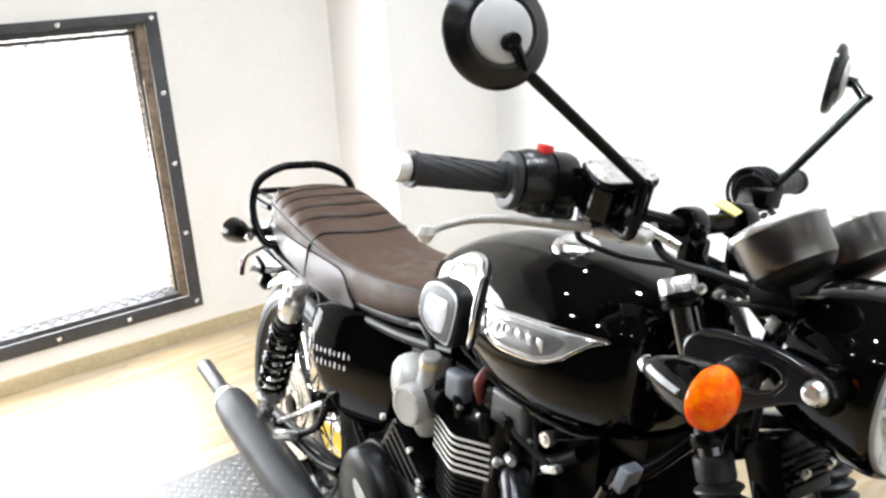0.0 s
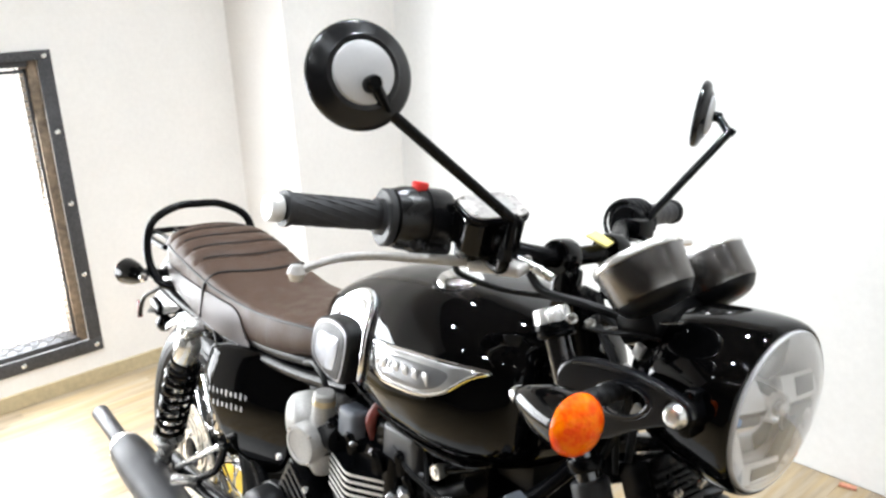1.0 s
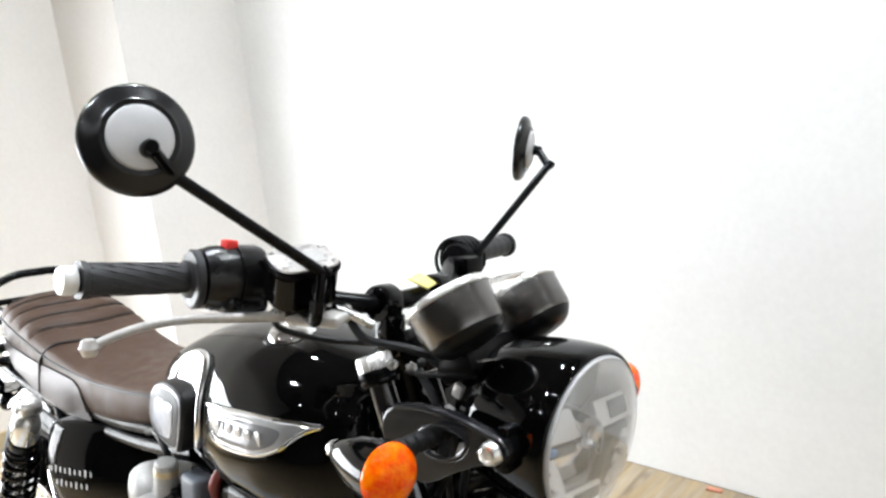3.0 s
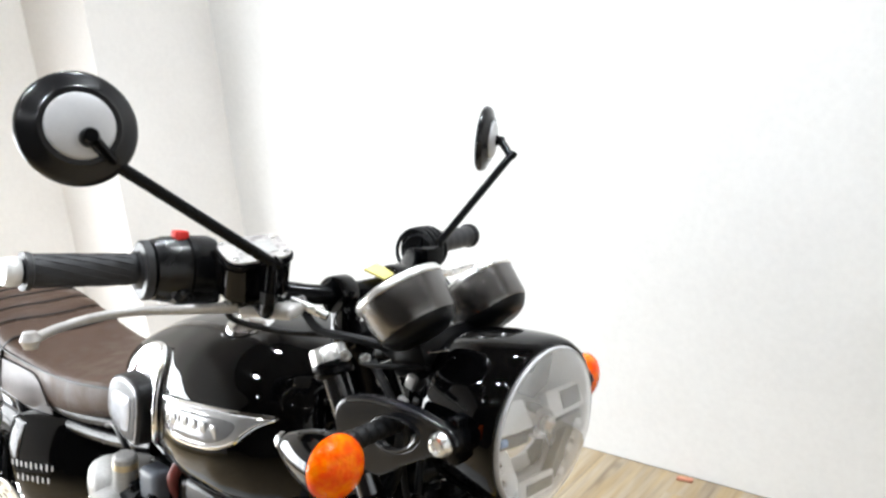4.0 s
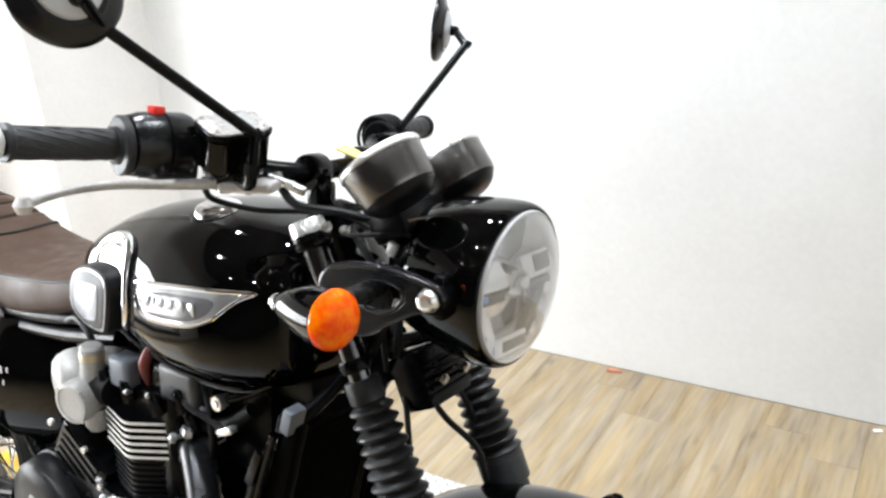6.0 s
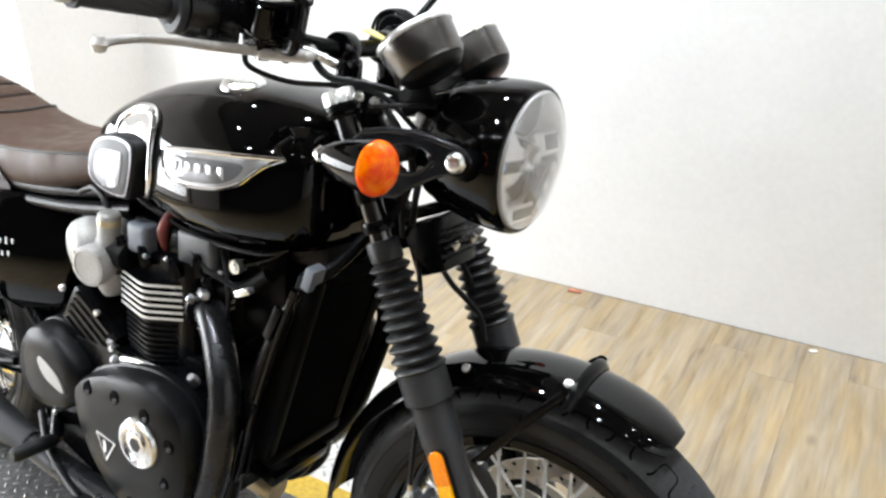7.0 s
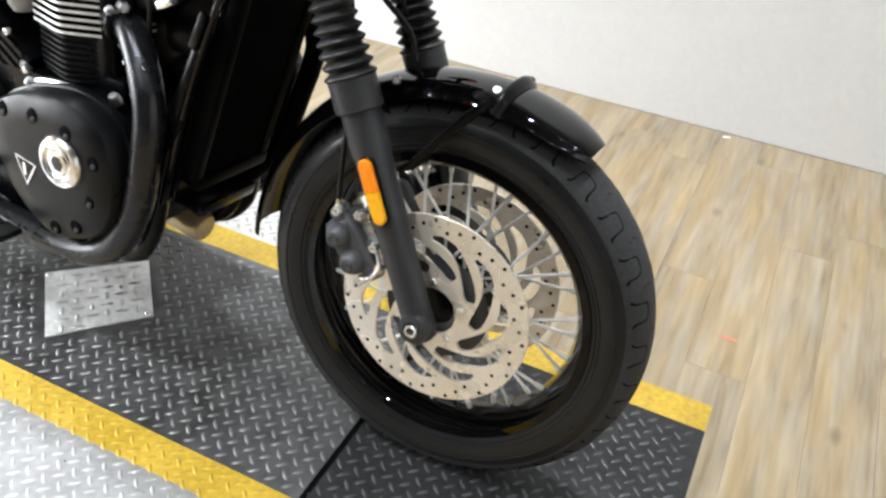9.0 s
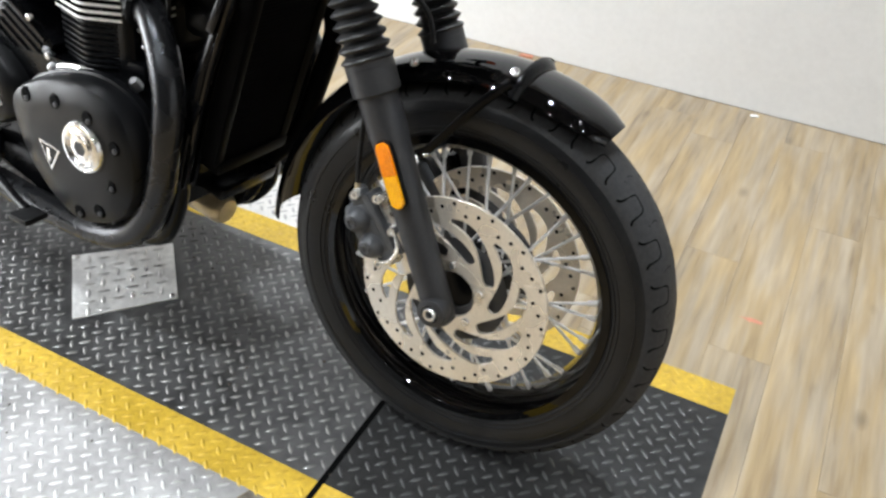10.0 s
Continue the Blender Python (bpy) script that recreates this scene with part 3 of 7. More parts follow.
lugs("wing_lugs", lambda x, y: (y < Y_OUT0 - 0.008 and x < -0.24 - 0.25 * (-0.3 - y)) or (y > Y_OUT1 + 0.008 and x < -0.33 - 0.13 * (y - 0.32)), 0.0, LUGPALE, label="grey painted lugs, lightened as if catching light")
lugs("cover_lugs", lambda x, y: inside(x, y, [(-0.893, -0.003), (-0.755, -0.132), (-0.636, 0.004), (-0.753, 0.124)]), 0.003, LUGBARE, turn=0, pitch=(0.04, 0.04), x0=-0.92, x1=-0.6, y0=-0.16, y1=0.15, label="bare steel lugs", big=1.25)
for x, y in ((-0.893, -0.003), (-0.636, 0.004)):
    part("screw", bolt((x, y, 0.003), (0, 0, 1), 0.006, 0.002), STEEL, platform)


# grit and paint chips lying on the plates
rnd = random.Random(11)
verts, faces = [], []
for k in range(60):
    x, y, r = rnd.uniform(-0.95, 0.3), rnd.uniform(-0.55, 0.2), rnd.uniform(0.0012, 0.0036)
    n = len(verts)
    verts += [(x + r * rnd.uniform(0.6, 1.3) * math.cos(g), y + r * rnd.uniform(0.6, 1.3) * math.sin(g), 0.0006) for g in (0, 1.05, 2.1, 3.14, 4.2, 5.2)] + [(x, y, 0.0006 + r * 0.45)]
    faces += [[n + i, n + (i + 1) % 6, n + 6] for i in range(6)]
me = bpy.data.meshes.new("grit")
me.from_pydata(verts, [], faces)
me.materials.append(GRIT)
ob = new("grit", me)
ob.parent = platform
tagged(ob, "dark grit on the plates", kind="stuff")


# planks run away from the platform, laid in staggered courses
def plank_mesh(length, width):
    bm = bmesh.new()
    w, ln = width / 2 - 0.0001, length / 2 - 0.0001
    b = 0.0002
    lo = [bm.verts.new((sx * w, sy * ln, -0.0025)) for sx, sy in ((-1, -1), (1, -1), (1, 1), (-1, 1))]
    hi = [bm.verts.new((sx * (w - b), sy * (ln - b), 0.0)) for sx, sy in ((-1, -1), (1, -1), (1, 1), (-1, 1))]
    bm.faces.new(hi)
    for k in range(4):
        j = (k + 1) % 4
        bm.faces.new((lo[k], lo[j], hi[j], hi[k]))
    me = bpy.data.meshes.new("plank")
    bm.to_mesh(me)
    bm.free()
    me.materials.append(WOOD)
    return me


def lay_planks():
    long, wide = 0.92, 0.122
    full = plank_mesh(long, wide)
    rnd = random.Random(5)
    for i in range(-30, 36):
        x = i * wide + 0.06
        shift = rnd.random() * long
        for j in range(-6, 3):
            y = j * long + shift
            near = -2.9 < x < 2.3 and -1.6 < y < 2.0
            if not near and (i % 1 or y < -5 or y > 1.9 or x < -3.6 or x > 4.3):
                continue
            lo, hi = max(y - long / 2, -5.1), min(y + long / 2, SIDE - 0.002)
            if hi - lo < 0.02 or not -3.5 < x < 4.12:
                continue
            ob = new("plank", full if hi - lo > long - 0.001 else plank_mesh(hi - lo, wide))
            ob.parent, ob.location = floor, (x, (lo + hi) / 2, -0.0008)


lay_planks()


# marks and lamps
def mark(name, x, y, size, mat, label):
    bm = bmesh.new()
    rnd = random.Random(3)
    ring = []
    for k in range(14):
        a = 2 * math.pi * k / 14
        q = 0.55 + 0.45 * rnd.random()
        ring.append(bm.verts.new((x + size[0] * q * math.cos(a), y + size[1] * q * math.sin(a), 0.0008)))
    bm.faces.new(ring)
    return tagged(part(name, bm, mat, None, label, smooth=False), label, "mark", kind="structure")


mark("floor_scuff", 0.43, 0.54, (0.030, 0.008), REDSCUFF, "faint reddish scuff on the plank floor")
tagged(part("wood_chip", block((0.045, 0.014, 0.008), pose(-0.465, 1.462, 0.004, 0, 0, 8), 0.002), REDSCUFF), "small reddish chip on the floor by the wall", "debris")
tagged(part("paper_scrap", block((0.022, 0.012, 0.004), pose(0.262, 1.455, 0.002, 0, 0, 25), 0.001), WALL), "small white scrap on the floor by the wall", "debris")


def ceiling_lamp(x, y):
    ob = thing("spot_lamp", "small round bright ceiling spot lamp", "ceiling lamp", Matrix.Translation((x, y, 3.2)), "ceiling spot lamps")
    part("housing", lathe([(0.05, 0), (0.052, -0.09), (0.046, -0.1), (0.04, -0.095), (0.035, -0.04), (0, -0.04)], None, 20), SATIN, ob)
    part("bulb", lathe([(0, -0.045), (0.03, -0.06), (0.034, -0.075), (0.028, -0.088), (0, -0.092)], None, 16), LAMPGLOW, ob)


# the x=3.75 housings belong to the added row
for x, y in SPOTS:
    ceiling_lamp(x, y)


# ---- the motorcycle ----
YAW, LEANING, STEERING = -4.0, 7.5, 3.0
BIKE_POSE = Matrix.Translation((0, -0.0096, 0.05)) @ pose(0, 0, 0, 0, 0, YAW) @ pose(0, 0, 0, -LEANING) @ Matrix.Translation((0, 0, -0.05))
HEAD = Vector((0.105, 0, 0))
STEER_AXIS = Vector((-0.4305, 0, 0.9026))
STEER = Matrix.Translation(HEAD) @ Matrix.Rotation(radians(STEERING), 4, STEER_AXIS) @ Matrix.Translation(-HEAD)
bike = thing("motorcycle", "black classic roadster motorcycle with brown seat leaning on its side stand", "motorcycle", BIKE_POSE)
ACROSS = (0, -1, 0)
FORK = Vector((-0.4157, 0, 0.9095))


# wheels
def wheel(name, centre, tyre_r, tyre_w, rim_r, front):
    m = along(centre, ACROSS)
    half = tyre_w / 2
    rim = part(name, lathe([(rim_r + 0.004, -0.042), (rim_r + 0.008, -0.046), (rim_r - 0.004, -0.047), (rim_r - 0.012, -0.036), (rim_r - 0.02, -0.02), (rim_r - 0.026, 0), (rim_r - 0.02, 0.02), (rim_r - 0.012, 0.036), (rim_r - 0.004, 0.047), (rim_r + 0.008, 0.046), (rim_r + 0.004, 0.042), (rim_r - 0.008, 0.02), (rim_r - 0.012, 0), (rim_r - 0.008, -0.02)], m, 96, closed=True), GLOSS, bike, "gloss black wheel rim", front)
    prof = []
    bead = rim_r + 0.001
    for k in range(17):
        a = math.pi * (k / 16) - math.pi / 2
        w = half * math.sin(a)
        crown = tyre_r - 0.020 * (abs(w) / half) ** 2.2
        prof.append((crown - 0.018 * (abs(w) / half) ** 8, w))
    prof = [(bead, -0.040), (bead + 0.012, -0.046), (bead + (tyre_r - bead) * 0.4, -half - 0.001)] + prof[1:-1] + [(bead + (tyre_r - bead) * 0.4, half + 0.001), (bead + 0.012, 0.046), (bead, 0.040)]
    part("tyre", lathe(prof, m, 168), TYRE, rim, "black road tyre with arched tread grooves", front)
    for k, (f, side) in enumerate([(f, side) for f in (0.16, 0.24, 0.52) for side in (-1, 1)]):
        r = bead + (tyre_r - bead) * f
        w = half * float(np.interp(f, (0.0, 0.14, 0.4, 0.55), (0.80, 0.885, 1.02, 1.0)))
        part("sidewall_ridge", lathe([(r - 0.0016, side * (w - 0.002)), (r - 0.0008, side * (w + 0.0009)), (r + 0.0008, side * (w + 0.0009)), (r + 0.0016, side * (w - 0.002))], m, 120), TYRE, rim, "moulded ring on the sidewall", front)
    crown = [(tyre_r - 0.020 * (abs(w) / half) ** 2.2 - 0.018 * (abs(w) / half) ** 8 + 0.0006, w) for w in np.linspace(-0.93 * half, 0.93 * half, 25).tolist()]
    part("tread", lathe([(crown[0][0] - 0.004, crown[0][1])] + crown + [(crown[-1][0] - 0.004, crown[-1][1])], m, 168), TREAD, rim, "dusty grey tread band", front)
    # arched tread grooves on both shoulders
    bm = bmesh.new()
    n = 29

    def on_tyre(ang, w, lift=-0.0009):
        r = tyre_r - 0.020 * (abs(w) / half) ** 2.2 - 0.018 * (abs(w) / half) ** 8 + lift
        return m @ Vector((r * math.cos(ang), r * math.sin(ang), w))

    for k in range(n):
        for side in (-1, 1):
            a0 = 2 * math.pi * (k + (0.5 if side > 0 else 0)) / n
            shape = ((-0.062, 0.0445), (-0.050, 0.043), (-0.044, 0.039), (-0.040, 0.029), (-0.026, 0.023), (0.026, 0.022), (0.040, 0.028), (0.044, 0.039), (0.050, 0.043), (0.062, 0.0445))
            tube([on_tyre(a0 + u * 1.08, side * w * half / 0.053) for u, w in shape], 0.0019, 6, 3, bm)
            tube([on_tyre(a0 + 0.1, side * 0.004), on_tyre(a0 + 0.115, side * 0.014), on_tyre(a0 + 0.105, side * 0.026)], 0.0018, 5, 3, bm)
    tagged(part("tread_groove", bm, SEAMBLACK, rim, "curved tread grooves", front), kind="stuff")
    return rim, m


front_wheel, FW = wheel("front_wheel", (0.004, 0, 0.3155), 0.3165, 0.106, 0.231, True)


def spokes(rim, m, rim_r, front, mat, hub_r=0.038, hub_w=0.034):
    n = 36
    for k in range(n):
        side = 1 if k % 2 else -1
        a = 2 * math.pi * k / n
        lead = radians(52) * (1 if (k // 2) % 2 else -1)
        p = m @ Vector((hub_r * math.cos(a + lead), hub_r * math.sin(a + lead), side * hub_w))
        q = m @ Vector(((rim_r - 0.018) * math.cos(a), (rim_r - 0.018) * math.sin(a), side * 0.006))
        bm = tube([p, q], 0.0026, 7, 1, smooth=False)
        tube([q.lerp(p, 0.10), q], 0.0042, 7, 1, bm, smooth=False)
        part("spoke", bm, mat, rim, front=front)


spokes(front_wheel, FW, 0.231, True, SPOKE)
part("hub", lathe([(0, -0.052), (0.03, -0.052), (0.044, -0.04), (0.044, -0.03), (0.028, -0.02), (0.026, 0), (0.028, 0.02), (0.044, 0.03), (0.044, 0.04), (0.03, 0.052), (0, 0.052)], FW, 36), SATIN, front_wheel, "black wheel hub", True)


def brake_disc(rim, m, off, outer, front):
    """A drilled disc whose curved arms carry a wide braking band."""
    inner = outer - 0.029
    t = 0.0025
    ob = part("brake_disc", lathe([(inner, off - t), (outer - 0.001, off - t), (outer, off - t + 0.001), (outer, off + t - 0.001), (outer - 0.001, off + t), (inner, off + t)], m, 96, closed=True), DISC, rim, "drilled steel brake disc", front)
    slots = []
    grow = (inner - 0.047) / 0.072
    for k in range(10):
        turn = 36 * k + 2
        line_pts = ((0.0655, -7, 0.0045), (0.0685, 0, 0.0082), (0.078, 15, 0.0086), (0.093, 31, 0.0074), (0.1055, 43, 0.0076), (0.111, 53, 0.0062), (0.1125, 61, 0.003))
        mids = [Vector(((0.047 + (r - 0.047) * grow) * math.cos(radians(a + turn)), (0.047 + (r - 0.047) * grow) * math.sin(radians(a + turn)), w * grow * 1.08)) for r, a, w in line_pts]
        mids = spline(mids, 3)
        left, right = [], []
        for i, p in enumerate(mids):
            d = mids[min(i + 1, len(mids) - 1)] - mids[max(i - 1, 0)]
            d = Vector((d.x, d.y, 0)).normalized()
            nrm = Vector((-d.y, d.x, 0))
            left.append(Vector((p.x, p.y, 0)) + nrm * p.z)
            right.append(Vector((p.x, p.y, 0)) - nrm * p.z)
        slots.append(left + right[::-1])
    ringed = lambda r, n: [Vector((r * math.cos(2 * math.pi * k / n), r * math.sin(2 * math.pi * k / n), 0)) for k in range(n)]  # noqa: E731
    loops = [ringed(inner + 0.002, 80), ringed(0.047, 48)] + slots
    flat_bm = bmesh.new()
    edges = []
    for loop in loops:
        vs = [flat_bm.verts.new(p) for p in loop]
        edges += [flat_bm.edges.new((vs[i - 1], vs[i])) for i in range(len(vs))]
    bmesh.ops.triangle_fill(flat_bm, edges=edges, use_beauty=True)
    flat_bm.verts.index_update()
    bm = bmesh.new()
    top = [bm.verts.new(m @ Vector((v.co.x, v.co.y, off + 0.0024))) for v in flat_bm.verts]
    low = [bm.verts.new(m @ Vector((v.co.x, v.co.y, off - 0.0024))) for v in flat_bm.verts]
    for f in flat_bm.faces:
        ids = [v.index for v in f.verts]
        bm.faces.new([top[i] for i in ids])
        bm.faces.new([low[i] for i in ids[::-1]])
    start = 0
    for loop in loops:
        n = len(loop)
        for i in range(n):
            p, q = start + i, start + (i + 1) % n
            bm.faces.new((low[p], low[q], top[q], top[p]))
        start += n
    flat_bm.free()
    part("disc_carrier", bm, DISC, ob, front=front)
    part("disc_centre", lathe([(0.039, off - 0.003), (0.056, off - 0.003), (0.056, off + 0.003), (0.039, off + 0.003)], m, 48, closed=True), DISC, ob, front=front)
    bm = bmesh.new()
    for k in range(45):
        a = 2 * math.pi * k / 45
        r = (outer - 0.007, outer - 0.0145, outer - 0.022)[k % 3]
        p = m @ Vector((r * math.cos(a), r * math.sin(a), 0))
        lathe([(0, off - 0.0029), (0.0031, off - 0.0029), (0.0031, off + 0.0029), (0, off + 0.0029)], m @ Matrix.Translation((r * math.cos(a), r * math.sin(a), 0)), 8, bm)
    tagged(part("drilled_hole", bm, SEAMBLACK, ob, front=front), kind="stuff")
    for k in range(5):
        bm = bmesh.new()
        a = 2 * math.pi * (k + 0.3) / 5
        lathe([(0, off + 0.008), (0.005, off + 0.008), (0.0065, off + 0.006), (0.0065, off)], m @ Matrix.Translation((0.049 * math.cos(a), 0.049 * math.sin(a), 0)), 10, bm)
        part("disc_bolt", bm, STEEL, ob, front=front)
    inward = -1 if off > 0 else 1
    part("hub_flange", lathe([(0.03, off + inward * 0.011), (0.082, off + inward * 0.011), (0.086, off + inward * 0.014), (0.082, off + inward * 0.018), (0.03, off + inward * 0.022)], m, 48, closed=True), FLANGE, ob, "dark grey hub flange", front)


brake_disc(front_wheel, FW, 0.068, 0.155, True)
brake_disc(front_wheel, FW, -0.068, 0.155, True)


# fork
def fork_leg(side):
    y = side * 0.105
    base = Vector((0, y, 0.312))
    up = lambda s: base + FORK * s  # noqa: E731
    leg = part("fork_leg", lathe([(0, -0.03), (0.014, -0.03), (0.022, -0.024), (0.024, -0.005), (0.0235, 0.03), (0.025, 0.12), (0.0265, 0.25), (0.0285, 0.262), (0.0285, 0.318), (0.034, 0.322), (0.034, 0.366), (0.03, 0.369), (0, 0.369)], along(base, FORK), 36), LEG, bike, "satin black lower fork leg", True)
    out = Vector((0, side, 0))
    part("axle_boss", lathe([(0, 0.0), (0.022, 0.0), (0.024, 0.012), (0.022, 0.024), (0.014, 0.026), (0.011, 0.02), (0.0, 0.02)], along(base + Vector((0.003, side * 0.004, 0)), out), 28), LEG, leg, "", True)
    part("axle_nut", lathe([(0.006, 0.016), (0.0065, 0.0285), (0.0095, 0.029), (0.011, 0.026), (0.011, 0.016)], along(base + Vector((0.003, side * 0.004, 0)), out), 12), STEEL, leg, "steel axle end", True)
    # rubber gaiter
    prof = [(0.029, 0.352), (0.0345, 0.356)]
    n = 10
    for k in range(n):
        s0 = 0.36 + (0.516 - 0.36) * k / n
        ds = (0.516 - 0.36) / n
        big = 0.0370 - 0.0095 * k / n
        prof += [(big - 0.0085, s0 + 0.0005), (big - 0.0045, s0 + ds * 0.20), (big - 0.0010, s0 + ds * 0.38), (big, s0 + ds * 0.50), (big - 0.0008, s0 + ds * 0.62), (big - 0.0045, s0 + ds * 0.78), (big - 0.0085, s0 + ds * 0.97)]
    prof += [(0.0205, 0.517), (0.0225, 0.519), (0.0228, 0.543), (0.021, 0.546), (0.0155, 0.5465)]
    part("fork_gaiter", lathe(prof, along(base, FORK), 36), GAITER, bike, "ribbed black rubber fork gaiter", True)
    part("fork_tube", lathe([(0.0, 0.34), (0.0158, 0.34), (0.0158, 0.735), (0, 0.735)], along(base, FORK), 28), FORKTUBE, bike, "shiny dark fork tube", True)
    cap = part("fork_cap", lathe([(0.0158, 0.713), (0.0225, 0.714), (0.0240, 0.716), (0.0240, 0.720), (0.0226, 0.7215), (0.0226, 0.7235), (0.0240, 0.725), (0.0240, 0.729), (0.0230, 0.732), (0.0, 0.732)], along(base, FORK), 32), SATIN, bike, "ringed black fork top clamp", True)
    part("cap_bolt", lathe([(0.0, 0.746), (0.007, 0.746), (0.009, 0.750), (0.0195, 0.750), (0.0218, 0.747), (0.0226, 0.732), (0.0, 0.732)], along(base, FORK), 32), ALLOY, cap, "bright fork cap", True)
    # reflector on its leg
    c = up(0.212) + Vector((0.004, side * 0.0275, 0.0))
    m = Matrix.Translation(c) @ Matrix.Rotation(-math.atan2(0.4157, 0.9095), 4, "Y")
    for name, mat, half, lift, lo, hi, label in (("reflector_mount", PLASTIC, 0.0135, 0.001, True, True, ""), ("reflector", AMBERDEEP, 0.0108, 0.0065, False, True, "amber side reflector"), ("reflector_lower", AMBER, 0.0108, 0.0065, True, False, "paler lower half of the reflector")):
        ln = 0.037 if half < 0.012 else 0.038
        outline = [(half * math.cos(radians(g)), ln + half * math.sin(radians(g))) for g in range(0, 181, 20)] if hi else [(half, 0.0002), (-half, 0.0002)]
        outline += [(half * math.cos(radians(g)), -ln + half * math.sin(radians(g))) for g in range(180, 361, 20)] if lo else [(-half, 0.0002), (half, 0.0002)]
        bm = plate(outline, -side * 0.006, side * lift, 0.0015)
        bmesh.ops.transform(bm, matrix=m, verts=bm.verts)
        part(name, bm, mat, leg, label, True)


fork_leg(-1)
fork_leg(1)
for s, name in ((0.722, "upper_yoke"), (0.565, "lower_yoke")):
    c = Vector((0, 0, 0.312)) + FORK * s
    m = along(c, FORK)
    bm = block((0.042, 0.19, 0.018), m @ Matrix.Rotation(math.pi / 2, 4, "Z") @ Matrix.Rotation(-math.pi / 2, 4, "Z"), 0.006)
    for side in (-1, 1):
        lathe([(0.0158, -0.008), (0.0205, -0.008), (0.0215, -0.006), (0.0215, 0.006), (0.0205, 0.008), (0.0158, 0.008)], along(c + Vector((0, side * 0.105, 0)), FORK), 24, bm, closed=True)
    part(name, bm, SATIN, bike, "black fork yoke", True)
part("steering_head", lathe([(0, 0.5), (0.03, 0.5), (0.032, 0.52), (0.028, 0.54), (0.028, 0.7), (0.034, 0.71), (0.034, 0.735), (0.015, 0.75), (0, 0.75)], along((-0.05, 0, 0.312), FORK), 24), SATIN, bike)


# front mudguard: a curved shell round the tyre
def mudguard(name, centre, radius, a0, a1, half, m_label, front, n=36, edge=0.030):
    rings = []
    for k in range(n + 1):
        u = k / n
        a = radians(a0 + (a1 - a0) * u)
        taper = 1 - 0.42 * max(0, (u - 0.88) / 0.12) ** 3
        rim = edge * (1 - 0.45 * max(0, (u - 0.55) / 0.45))
        section = []
        for inner in (0, 1):
            row = []
            for q in range(13):
                v = q / 12 * 2 - 1
                w = half * taper * math.sin(v * 1.35) / math.sin(1.35)
                r = radius - rim * (1 - math.cos(v * 1.35)) / (1 - math.cos(1.35)) * 1.0 - 0.0025 * inner
                row.append(Vector((centre[0] + r * math.cos(a), w * (1 - 0.02 * inner), centre[2] + r * math.sin(a))))
            section += row if not inner else row[::-1]
        rings.append(section)
    return part(name, loft(rings), GLOSS, bike, m_label, front)


mudguard_front = mudguard("front_mudguard", (0, 0, 0.312), 0.352, 178, 59, 0.066, "gloss black front mudguard", True)
# brace over the mudguard
bm = bmesh.new()
for side in (-1, 1):
    tube([(-0.060, side * 0.096, 0.530), (-0.010, side * 0.094, 0.596), (0.022, side * 0.087, 0.636), (0.041, side * 0.071, 0.655)], 0.0078, 10, 6, bm, flat=0.55)
pts = []
for k in range(13):
    v = k / 12 * 2 - 1
    r = 0.357 - 0.030 * (1 - math.cos(v * 1.35)) / (1 - math.cos(1.35))
    a = radians(81.5)
    pts.append((r * math.cos(a), 0.071 * math.sin(v * 1.35) / math.sin(1.35), 0.312 + r * math.sin(a)))
tube(pts, 0.0105, 10, 2, bm, flat=0.45)
part("brace", bm, SATIN, mudguard_front, "black mudguard brace", True)
for p in ((0.042, -0.062, 0.668), (-0.105, -0.062, 0.643), (-0.055, -0.094, 0.535)):
    part("bolt", bolt(p, (0.1, -0.75, 0.65), 0.0065, 0.005), STEEL, mudguard_front, "", True)


